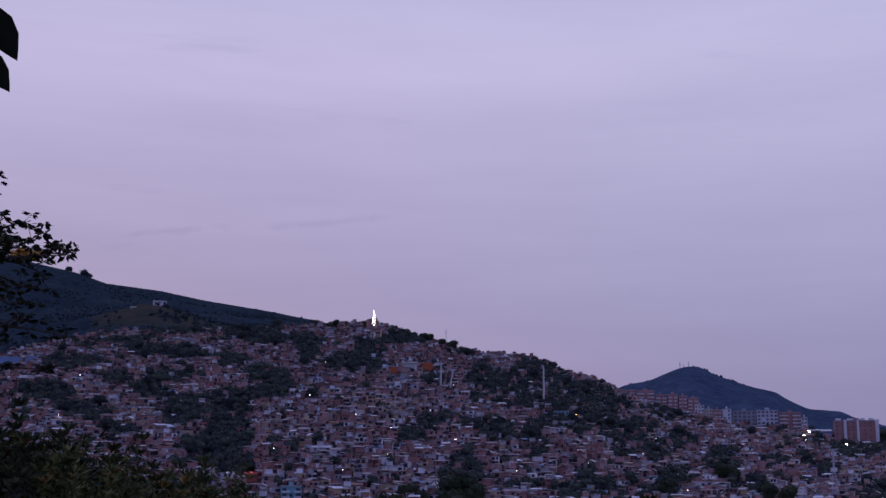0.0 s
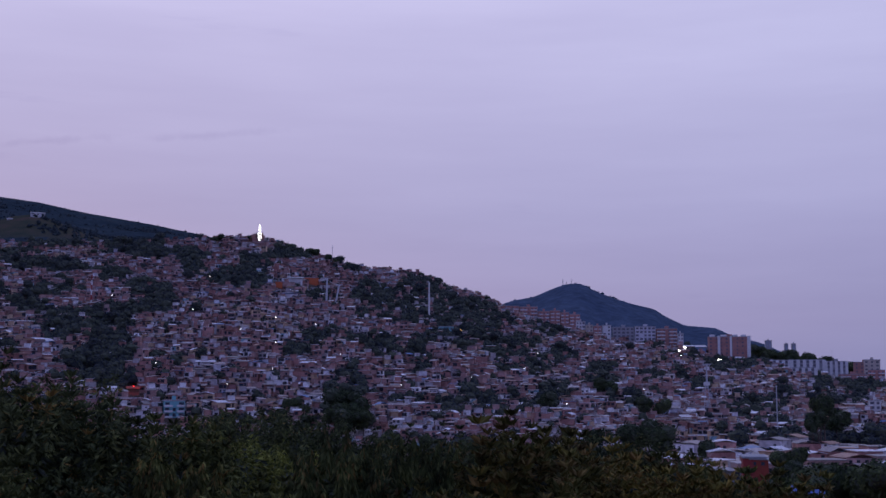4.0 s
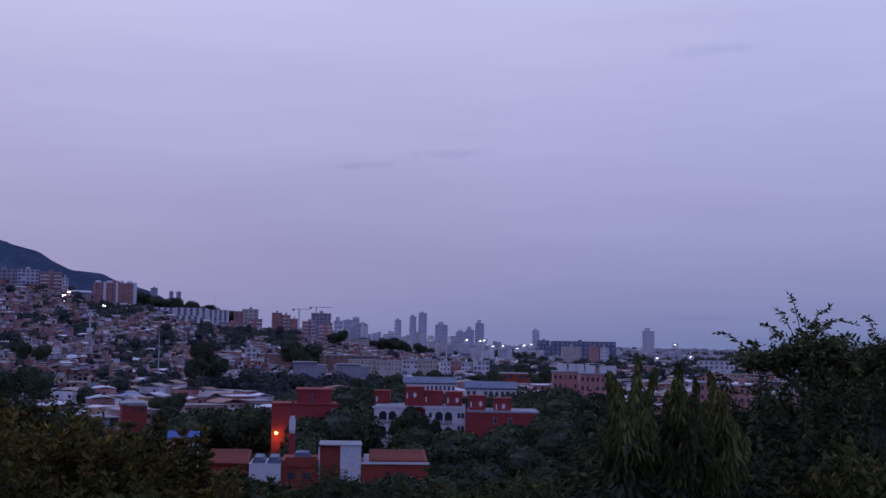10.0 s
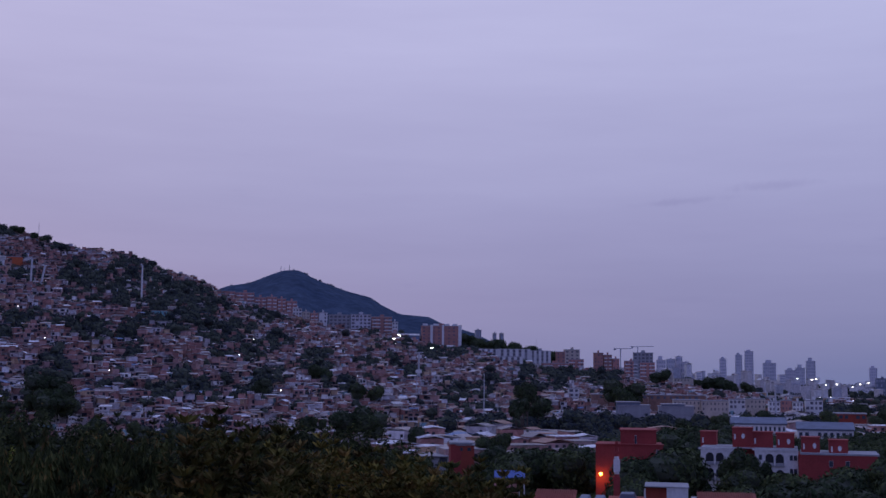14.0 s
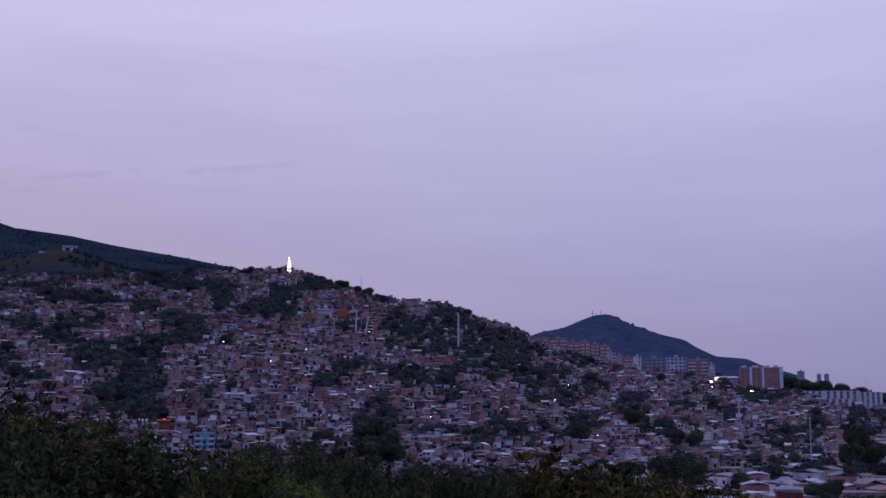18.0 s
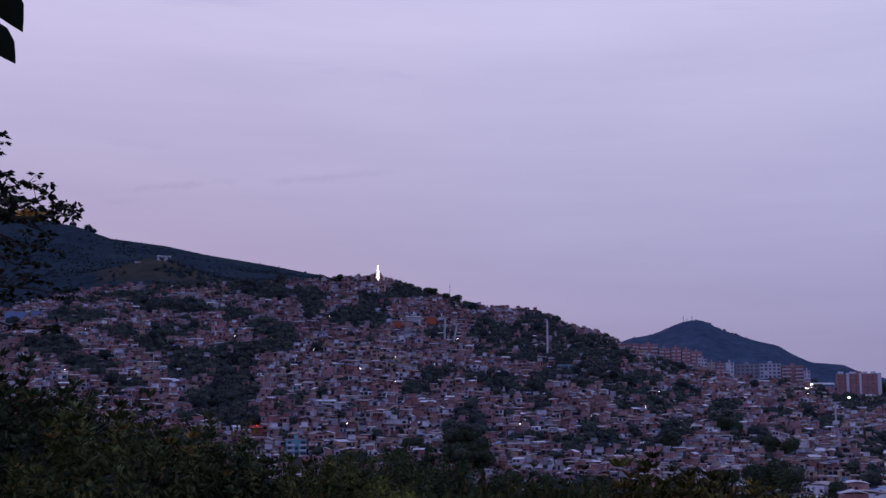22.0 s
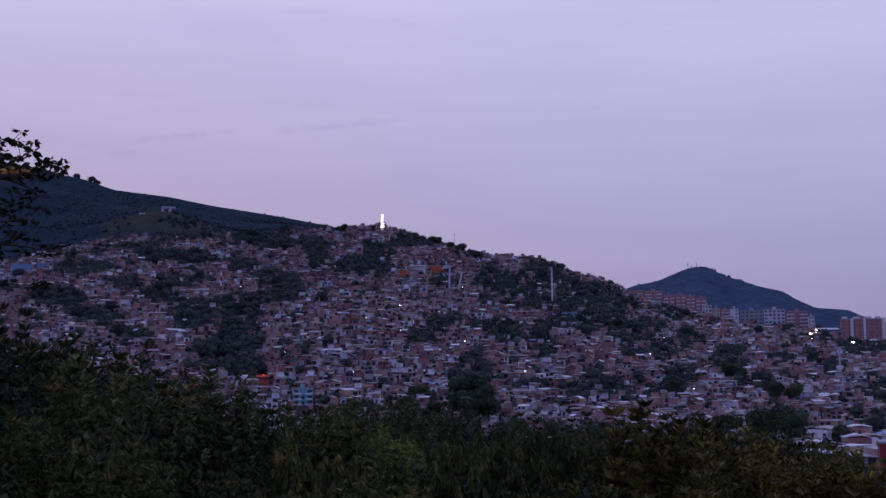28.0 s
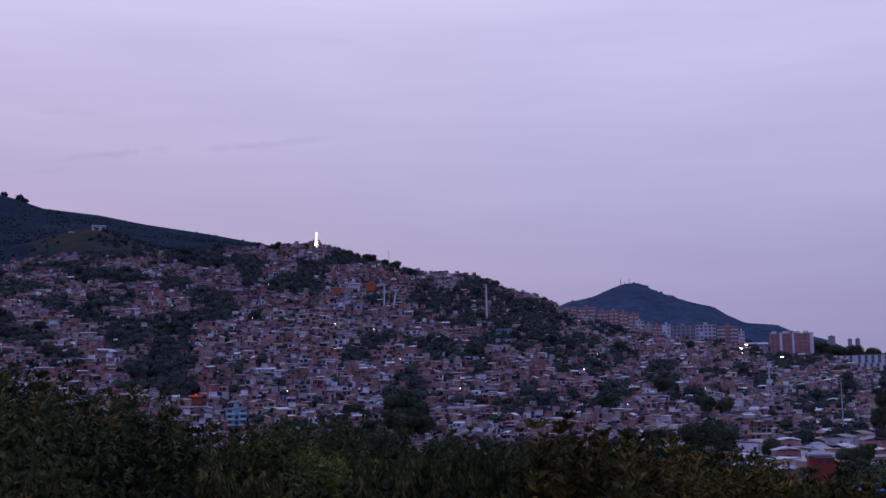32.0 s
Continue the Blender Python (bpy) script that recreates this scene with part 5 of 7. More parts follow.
HILL_HOUSES = [
    ("white_house", "tall white house amid trees", 22.13, 22.62, -0.55, -1.2, 3, 2, M_WHITE, ""),
    ("teal_house", "teal painted house among hillside trees", 2.55, 3.25, 2.84, 2.4, 2, 4, M_TEAL, ""),
    ("turquoise_house", "turquoise painted house with open terraces at the foot of the hill", -10.2, -9.25, -0.7, -1.45, 3, 3, M_TEAL, "bands"),
    ("hall", "white hall with orange sheeting beside it", -4.78, -3.9, 5.20, 4.84, 0, 5, M_WHITE, ""),
    ("orange_shed", "shed clad in orange sheeting", -3.86, -3.18, 5.12, 4.78, 0, 3, M_ORANGE, ""),
    ("orange_shed", "lower shed clad in orange sheeting", -5.23, -4.88, 4.91, 4.62, 0, 2, M_ORANGE, ""),
    ("blue_shed", "shed clad in blue sheeting with a pale roof", -22.9, -22.0, 5.0, 4.4, 0, 3, M_PALEBLUE, ""),
    ("blue_shed", "small shed clad in blue sheeting", -21.8, -21.0, 5.05, 4.7, 0, 2, M_PALEBLUE, ""),
    ("long_house", "long pale house with a flat roof", -9.44, -7.02, 2.24, 2.02, 1, 14, M_CREAM, ""),
]
SLOPE = CREST_FLATS + SPUR_FLATS + HILL_HOUSES
# name, label, bearings, top, distance, floors, columns, wall, style
VALLEY_BLOCKS = [
    ("long_block", "long low brown block with a thin pale roof", 23.2, 25.8, -0.82, 800, 1, 9, M_BROWN, ""),
    ("long_block", "long low brown block with a thin pale roof", 25.85, 28.45, -0.83, 805, 1, 9, M_BROWN, ""),
    ("cream_block", "cream block of flats with dark recesses", 26.96, 28.2, -1.04, 722, 2, 7, M_CREAM, ""),
    ("cream_block", "cream block of flats with dark recesses", 28.25, 29.46, -1.06, 716, 2, 7, M_CREAM, ""),
    ("long_block", "low pale block with a zinc roof", 29.5, 30.2, -0.98, 790, 2, 4, M_WHITE, ""),
    ("long_block", "low pale block with a zinc roof", 30.25, 31.1, -0.95, 795, 2, 5, M_CREAM, ""),
    ("grey_hall", "windowless slate grey hall beside the trees", 24.37, 25.45, -1.18, 640, 0, 6, M_SLATE, ""),
    ("grey_hall", "windowless slate grey hall beside the trees", 26.43, 27.5, -1.25, 660, 0, 6, M_SLATE, ""),
    ("blue_shed", "long low blue-walled shed with a white roof", 20.46, 22.93, -1.86, 735, 0, 4, M_PALEBLUE, ""),
    ("small_house", "small pale house at the end of the white shed", 22.95, 23.49, -1.68, 735, 2, 2, M_CREAM, ""),
    ("arcade", "low pale building with dark recesses amid trees", 26.99, 27.89, -0.04, 1150, 1, 6, M_CREAM, ""),
    ("small_red_house", "small red house at the edge of the trees", 16.6, 17.6, -3.2, 330, 0, 2, M_RED, ""),
    ("small_flats", "small white block of flats", 31.25, 31.75, -1.05, 760, 3, 3, M_WHITE, ""),
    ("small_flats", "small salmon block of flats", 31.8, 32.25, -1.0, 765, 3, 3, M_PINK, ""),
    ("small_flats", "small white block of flats", 32.3, 32.75, -1.06, 758, 3, 3, M_WHITE, ""),
]
VALLEY_FLATS = [
    ("small_flats", "small white block of flats", 32.85, 33.6, -0.98, 770, 3, 4, M_WHITE, ""),
    ("grey_hall", "windowless grey hall beside the trees", 24.4, 25.9, -1.32, 640, 0, 6, M_GREY, ""),
    ("grey_hall", "windowless grey hall beside the trees", 26.3, 27.9, -1.35, 660, 0, 6, M_GREY, ""),
    ("row_houses", "white terrace with slate blue roof", 29.6, 32.0, -2.1, 450, 2, 12, M_WHITE, ""),
    ("row_houses", "white terrace with slate blue roof", 32.5, 34.9, -2.3, 410, 2, 9, M_WHITE, ""),
    ("brick_house", "long low red brick house with a pale roof", 34.0, 35.45, -1.55, 620, 1, 6, M_BRICKRED, ""),
    ("apartment_block", "salmon apartment block with white roof tanks", 36.61, 37.78, -1.44, 420, 5, 5, M_PINK, ""),
    ("apartment_block", "salmon apartment block with white roof tanks", 37.88, 39.3, -1.51, 405, 5, 6, M_PINK, ""),
    ("apartment_block", "salmon apartment block seen between the trees", 43.1, 44.5, -1.8, 430, 4, 5, M_PINK, ""),
    ("apartment_block", "salmon apartment block seen between the trees", 44.6, 46.0, -1.9, 420, 4, 5, M_PINK, ""),
    ("white_block", "white block behind the salmon flats", 43.34, 44.97, -0.78, 900, 2, 7, M_WHITE, ""),
    ("dark_block", "long dark grey office block", 35.88, 36.45, 0.04, 1500, 5, 6, M_SLATE, ""),
    ("dark_block", "long dark grey office block", 36.5, 39.54, 0.02, 1550, 5, 14, M_SLATE, ""),
    ("yellow_block", "ochre apartment block in the valley", 37.02, 37.92, -0.22, 1300, 6, 5, M_CREAM, ""),
    ("pink_block", "pinkish pair of apartment blocks", 38.3, 38.75, -0.21, 1300, 6, 3, M_PINK, ""),
]
# the pale and grey skyline towers wear haze-paled walls, not their own tones
FAR_BLOCKS = [
    ("white_block", "white apartment block in the valley", 38.8, 39.2, -0.24, 1300, 6, 3, M_WHITE, ""),
    ("tower_block", "pale tower block standing alone", 40.77, 41.32, 0.55, 1900, 12, 5, M_WHITE, ""),
    ("tower_block", "slender pale tower block far off", 43.87, 44.0, -0.27, 1700, 6, 1, M_WHITE, ""),
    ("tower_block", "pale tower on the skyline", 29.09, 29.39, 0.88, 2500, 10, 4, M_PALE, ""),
    ("tower_block", "dark glazed tower on the skyline", 29.8, 30.1, 1.06, 2500, 12, 4, M_HAZEGREY, ""),
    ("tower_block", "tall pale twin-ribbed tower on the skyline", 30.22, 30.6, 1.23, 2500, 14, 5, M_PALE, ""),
    ("tower_block", "broad stepped block on the skyline", 31.02, 31.6, 0.69, 2500, 8, 6, M_HAZEGREY, ""),
    ("tower_block", "brown tower on the skyline", 32.92, 33.32, 0.80, 2300, 10, 5, M_HAZEGREY, ""),
    ("tower_block", "grey tower on the skyline", 32.46, 32.86, 0.48, 2300, 8, 5, M_HAZEGREY, ""),
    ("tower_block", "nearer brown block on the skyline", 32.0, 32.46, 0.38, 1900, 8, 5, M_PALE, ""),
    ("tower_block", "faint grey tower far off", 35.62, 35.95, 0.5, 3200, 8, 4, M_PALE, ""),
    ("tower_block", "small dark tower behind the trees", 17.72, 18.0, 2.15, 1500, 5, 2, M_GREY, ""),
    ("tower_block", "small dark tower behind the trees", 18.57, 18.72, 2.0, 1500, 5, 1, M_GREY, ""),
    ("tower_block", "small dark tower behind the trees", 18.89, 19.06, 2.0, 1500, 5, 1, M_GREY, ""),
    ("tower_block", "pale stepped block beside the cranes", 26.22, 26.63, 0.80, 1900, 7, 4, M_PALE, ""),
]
# wall colours again paled for haze
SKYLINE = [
    ("tower_block", "brown stepped block on the skyline", 26.67, 27.08, 0.85, 2000, 6, 4, M_HAZEGREY, ""),
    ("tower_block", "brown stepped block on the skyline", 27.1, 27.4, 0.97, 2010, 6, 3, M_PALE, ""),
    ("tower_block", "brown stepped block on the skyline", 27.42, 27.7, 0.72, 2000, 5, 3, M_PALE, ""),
    ("white_block", "white block before the skyline", 28.56, 29.19, 0.19, 1500, 4, 4, M_WHITE, ""),
]
VALLEY = VALLEY_BLOCKS + VALLEY_FLATS + FAR_BLOCKS + SKYLINE


def reserve():
    for row in SLOPE:
        d = slope_at((row[2] + row[3]) / 2, row[5])
        n = max(1, round(d * radians(row[3] - row[2]) / 7))
        for i in range(n):
            b = row[2] + (row[3] - row[2]) * (i + 0.5) / n
            keep(b, d + 5, 7.5)
            keep(b, d - 4, 4.5)
            if row[0] in ("hall", "orange_shed", "white_house", "turquoise_house", "slab_block"):
                keep(b, d - 11, 5.0)
                keep(b, d - 18, 5.0)
                keep(b, d - 25, 5.0)
    for back in (-2, 8, 15):
        keep(-11.6, slope_at(-11.6, -0.45) - back, 5.5)
    for row in VALLEY:
        b, d = (row[2] + row[3]) / 2, row[5]
        keep(b, d + 6, d * math.tan(radians(row[3] - row[2]) / 2) + 7)


def build_blocks():
    for name, label, b0, b1, top, foot, floors, cols, mat, style in SLOPE:
        d = slope_at((b0 + b1) / 2, foot)
        block(name, label, b0, b1, top, d, floors, cols, mat, 11.0, 4.0, style, roofmat=M_ZINC if "hall" in name or "shed" in name else None)
    for name, label, b0, b1, top, d, floors, cols, mat, style in VALLEY:
        ob = block(name, label, b0, b1, top, d, floors, cols, mat, 12.0 if d < 1200 else 20.0, 3.0, style, roofmat=M_SLATE if name == "row_houses" else M_WHITE if name == "blue_shed" else M_ZINC if name in ("grey_hall", "brick_house") else None)
        if name == "row_houses":
            w = 2 * d * math.tan(radians(b1 - b0) / 2)
            h = level(top, d) - float(ground((b0 + b1) / 2, d))
            part("pitched_roof", Shape().prism([(-0.6, h + 0.504), (6, h + 2.6), (12.6, h + 0.504)], -w / 2 - 0.4, w / 2 + 0.4, turn=Matrix(((0, 1, 0), (1, 0, 0), (0, 0, 1)))), M_SLATE, ob, "slate blue tiled roof")
        if "roof tanks" in label:
            w = 2 * d * math.tan(radians(b1 - b0) / 2)
            h = level(top, d) - float(ground((b0 + b1) / 2, d))
            for x in (-0.3, 0.15, 0.4):
                part("roof_tank", Shape().box(w * x, w * x + 3.0, 1.0, 4.5, h + 0.504, h + 3.0), M_WHITE, ob, "white plastered roof tank")


def arch_mesh(w, h):
    """An arched opening with its rim."""
    pts = [(-w / 2, 0), (w / 2, 0)] + [(w / 2 * math.cos(a), h - w / 2 + w / 2 * math.sin(a)) for a in (math.pi * i / 8 for i in range(9))]
    s = Shape().prism(pts, -0.05, 0.1, 1)
    return s.mesh("arched_window", [M_WHITE, M_PANE])


ARCH = arch_mesh(1.6, 2.35)


def oval_mesh(w, h):
    pts = [(w / 2 * math.cos(a), h / 2 * math.sin(a)) for a in (math.tau * i / 14 for i in range(14))]
    return Shape().prism(pts, -0.06, 0.1, 0).mesh("oval_window", [M_WHITE])


OVAL = oval_mesh(0.7, 1.1)


def build_red_court():
    """Red and white courtyard flats beyond the garden trees."""
    d = 255.0
    b0 = 32.0
    ob = thing("courtyard_flats", "red and white stucco flats with arched windows and red roof houses", "building", at=facing(b0, d))
    g = float(ground(b0, d))

    def x(b):
        return d * math.tan(radians(b - b0))

    def z(e):
        return level(e - 0.06, d) - g

    def wall(name, ba, bb, top, y0, y1, mat, label=""):
        return part(name, Shape().box(x(ba), x(bb), y0, y1, z(top) - 0.45 if name == "cornice" else -3, z(top)), mat, ob, label)

    wall("white_wing", 28.19, 29.62, -3.12, 0.0, 12, M_WHITE, "white stucco wing")
    wall("white_wing", 30.6, 32.5, -3.12, 0.3, 12, M_WHITE, "white stucco wing")
    wall("red_wing", 29.63, 30.59, -3.05, 2.0, 12, M_RED, "red stucco wing")
    wall("red_wing", 32.51, 35.86, -3.3, -1.5, 10, M_RED, "red stucco wing")
    wall("cornice", 28.1, 29.7, -3.09, -0.15, -0.004, M_WHITE)
    wall("cornice", 30.5, 32.5, -3.09, 0.1, 0.296, M_WHITE)
    part("roof_slab", Shape().box(x(32.6), x(35.95), -1.6, 10.2, z(-3.3) + 0.003, z(-3.3) + 0.35), M_GREY, ob, "pale roof edge")
    for ba, bb, top, y, ovals in ((28.06, 28.8, -2.5, 9, ()), (29.6, 30.5, -2.24, 3, (30.08,)), (30.5, 31.4, -2.42, 3.5, ()), (31.55, 32.35, -2.46, 4, (32.1,)), (32.65, 33.45, -2.58, 0.5, (33.22,)), (33.85, 34.65, -2.68, 0.5, (34.3,))):
        part("roof_house", Shape().box(x(ba), x(bb), y, y + 4.5, z(-3.3), z(top)), M_RED, ob, "red stucco roof house")
        part("parapet", Shape().box(x(ba) - 0.12, x(bb) + 0.12, y - 0.12, y + 4.6, z(top) + 0.003, z(top) + 0.22), M_RED, ob)
        for o in ovals:
            part("oval_window", OVAL, [], ob, "white oval window", at=(x(o), y - 0.004, z(top - 0.34)))
        part("slit_window", Shape().box(x(ba) + 0.35, x(ba) + 0.65, y - 0.05, y + 0.1, z(top - 0.5), z(top - 0.25)), M_WHITE, ob, "white slit window")
    for col in (31.25, 31.7, 28.6, 29.05):
        for e in (-3.85, -4.55):
            y = 0.0 if col < 29.6 else 0.3
            part("arched_window", ARCH, [], ob, at=(x(col), y - 0.004, z(e)))
            part("balcony_rail", Shape().box(x(col) - 0.85, x(col) + 0.85, y - 0.4, y - 0.06, z(e) - 0.1, z(e) + 0.55), M_GREY, ob)
    for col in (32.2, 32.38, 30.85):
        for e in (-3.6, -4.2, -4.8):
            part("window", PANE_UNIT, [], ob, at=Matrix.Translation((x(col), 0.296, z(e))) @ Matrix.Diagonal((0.6, 1, 1.0, 1)))
    for col in (33.9, 34.6):
        for e in (-3.8, -4.5):
            part("window", PANE_UNIT, [], ob, at=Matrix.Translation((x(col), -1.504, z(e))) @ Matrix.Diagonal((0.7, 1, 1.1, 1)))
    part("roof", Shape().box(x(28.2), x(32.5), 0.2, 12, z(-3.12) + 0.003, z(-3.12) + 0.15), M_GREY, ob)


def build_red_house():
    """Tall red building with a lit wall lamp, and the banded mast before it."""
    d, b0 = 215.0, 24.6
    ob = thing("red_building", "tall plain red stucco building with a wall lamp", "building", at=facing(b0, d))
    g = float(ground(b0, d))

    def x(b):
        return d * math.tan(radians(b - b0))

    def z(e):
        return level(e - 0.13, d) - g

    part("wall", Shape().box(x(23.4), x(26.5), 0, 12, -3, z(-3.0)), M_RED, ob)
    part("upper_storey", Shape().box(x(24.55), x(26.2), 1.5, 10, z(-3.0), z(-2.36)), M_RED, ob)
    part("coping", Shape().box(x(24.55) - 0.15, x(26.2) + 0.15, 1.35, 10.1, z(-2.36) + 0.003, z(-2.36) + 0.25), M_RED, ob)
    part("coping", Shape().box(x(23.4) - 0.15, x(26.5) + 0.15, -0.15, 1.497, z(-3.0) + 0.003, z(-3.0) + 0.2), M_RED, ob)
    part("window", PANE_UNIT, [], ob, "narrow pale window", at=Matrix.Translation((x(25.25), 1.496, z(-2.95))) @ Matrix.Diagonal((0.35, 1, 1.4, 1)))
    for col in (26.3,):
        part("window", PANE_UNIT, [], ob, at=Matrix.Translation((x(col), -0.004, z(-3.5))) @ Matrix.Diagonal((0.8, 1, 1.1, 1)))
    lamp = thing("wall_lamp", "orange sodium lamp glowing on a short bracket", "lamp", at=facing(23.63, d - 0.7, level(-4.45, d) - g))
    part("bracket", Shape().box(-0.05, 0.05, -0.2, 0.69, 0.35, 0.43), M_STEEL, lamp)
    part("bulb", Shape().ball((0, -0.15, 0.02), 0.27, 0, 0.05, 1.0, 8, 12), M_WARM, lamp, "glowing orange globe")
    light = bpy.data.lights.new("sodium_light", "POINT")
    light.energy, light.color, light.shadow_soft_size = 90.0, (1.0, 0.32, 0.08), 0.3
    lo = new("sodium_light", light)
    lo.location = place(23.66, d - 1.6) + Vector((0, 0, level(-4.72, d) - g))
    m = thing("banded_mast", "red and white banded mast beside the red building", "mast", at=facing(24.37, 190))
    h = level(-2.95, 190) - float(ground(24.37, 190))
    cuts = [-2.0, h - 5.0, h - 2.3, h - 1.1, h]
    for i, (a, b) in enumerate(zip(cuts, cuts[1:])):
        part("band", Shape().tube((0, 0, a), (0, 0, b), 0.42 - 0.05 * i, 0.4 - 0.05 * i, 12), M_WHITE if i == 1 else M_RED, m, "white painted band" if i == 1 else "red painted band")
        part("panel", Shape().box(-0.5, 0.5, -0.62 + 0.04 * i, -0.5, a + 0.4, b - 0.4), M_WHITE if i == 1 else M_RED, m)


def build_brick_villa():
    """Brick and white house with tiled roofs below the viewpoint."""
    d, b0 = 165.0, 26.5
    ob = thing("brick_villa", "red brick house with a white stair tower and clay tile roofs", "house", at=facing(b0, d))
    g = float(ground(b0, d))

    def x(b):
        return d * math.tan(radians(b - b0))

    def z(e):
        return level(e - 0.22, d) - g

    part("stair_tower", Shape().box(x(26.65), x(27.62), -0.6, 6, -3, z(-4.77)), M_WHITE, ob, "white plastered stair tower")
    part("tall_wing", Shape().box(x(25.7), x(26.645), 0, 7, -3, z(-4.8)), M_BRICKRED, ob, "red brick wing")
    part("coping", Shape().box(x(25.65), x(27.66), -0.7, 6.1, z(-4.77) + 0.003, z(-4.77) + 0.12), M_GREY, ob)
    part("downpipe", Shape().tube((x(25.66), -0.1, -1), (x(25.66), -0.1, z(-4.85)), 0.12, 0.12, 8), M_WHITE, ob, "white downpipe")
    part("low_wing", Shape().box(x(23.92), x(25.6), -1.0, 7, -3, z(-5.45)), M_BRICKRED, ob, "red brick wing")
    part("balcony_wall", Shape().box(x(24.1), x(25.55), -1.2, -1.003, z(-5.75), z(-5.3)), M_BRICKRED, ob)
    part("skylight", Shape().prism([(x(24.4), z(-5.45) + 0.003), (x(25.3), z(-5.45) + 0.003), (x(25.15), z(-5.15)), (x(24.55), z(-5.15))], 0.5, 4.0), M_SLATE, ob, "blue-grey glazed skylight")
    part("white_wing", Shape().box(x(22.46), x(23.9), -1.5, 6, -3, z(-5.6)), M_WHITE, ob, "white plastered wing")
    for k in (22.55, 23.25):
        part("glazed_roof", Shape().prism([(x(k), z(-5.6) + 0.003), (x(k + 0.62), z(-5.6) + 0.003), (x(k + 0.5), z(-5.32)), (x(k + 0.12), z(-5.32))], -1.2, 4.0), M_SLATE, ob, "dark glazed roof")
    part("right_wing", Shape().box(x(27.63), x(30.75), -0.8, 7, -3, z(-5.55)), M_BRICKRED, ob, "red brick wing")
    part("ledge", Shape().box(x(27.63), x(30.8), -1.05, -0.803, z(-5.6), z(-5.5)), M_WHITE, ob, "pale ledge")
    part("chimney", Shape().box(x(27.75), x(28.0), 0.2, 1.2, z(-5.55), z(-5.2)), M_WHITE, ob)
    # rows of clay tiles on the two roofs
    for ba, bb, low, high in ((28.05, 30.75, -5.5, -5.14), (20.45, 22.4, -5.68, -5.2)):
        roof = part("tiled_roof", Shape().prism([(-0.2, z(low)), (6.0, z(high) - 0.12), (6.0, z(high)), (-0.2, z(low) + 0.12)], -x(bb), -x(ba), turn=Matrix(((0, -1, 0), (1, 0, 0), (0, 0, 1)))), M_TILE, ob, "clay tile roof")
        n = int((x(bb) - x(ba)) / 0.3)
        tile = Shape().tube((0, 0, 0), (0, 6.1, z(high) - z(low) - 0.1), 0.09, 0.09, 6).mesh("roof_tile", [M_TILE])
        for i in range(n):
            part("roof_tile", tile, [], roof, at=(x(ba) + 0.15 + i * 0.3, -0.2, z(low) + 0.14))
    part("left_wing", Shape().box(x(20.55), x(22.3), 0.5, 6, -3, z(-5.66)), M_BRICKRED, ob, "red brick wing")
    for col in (24.4, 25.1):
        part("window", PANE_DARK, [], ob, at=Matrix.Translation((x(col), -1.004, z(-6.3))) @ Matrix.Diagonal((0.9, 1, 0.8, 1)))
    # red-painted house beside the trees
    d3 = 330.0
    red = thing("red_house", "small bright red painted house with a flat roof slab", "house", at=facing(17.3, d3))
    top = level(-3.22, d3) - float(ground(17.3, d3))
    walls = part("wall", Shape().box(-2.4, 2.4, 0, 6, -3, top - 0.2), M_BRICKRED, red)
    part("roof_slab", Shape().box(-2.6, 2.6, -0.3, 6.2, top - 0.197, top), M_GREY, red, "grey roof slab")
    for col in (-1.2, 1.0):
        part("window", PANE_DARK, [], walls, at=Matrix.Translation((col, -0.004, top - 1.6)) @ Matrix.Diagonal((0.9, 1, 0.8, 1)))
    # hut with the blue roof
    d2 = 195.0
    hut = thing("blue_roofed_hut", "brick rooftop hut under a bright blue sheet roof", "hut", at=facing(19.4, d2))
    g2 = float(ground(19.4, d2))
    top = level(-4.62, d2) - g2
    part("wall", Shape().box(-2.5, 1.3, 0, 5, -3, top - 0.35), M_PINK, hut)
    part("roof", Shape().prism([(-0.9, top - 0.3), (5.2, top + 0.4), (5.2, top + 0.48), (-0.9, top - 0.2)], -2.5, 2.5, turn=Matrix(((0, 1, 0), (1, 0, 0), (0, 0, 1)))), M_BLUE, hut, "bright blue sheet roof")
    for xx in (1.5, 2.3):
        for yy in (-0.6, 4.8):
            part("post", Shape().box(xx - 0.06, xx + 0.06, yy, yy + 0.12, -3, top - 0.303), M_WHITE, hut)


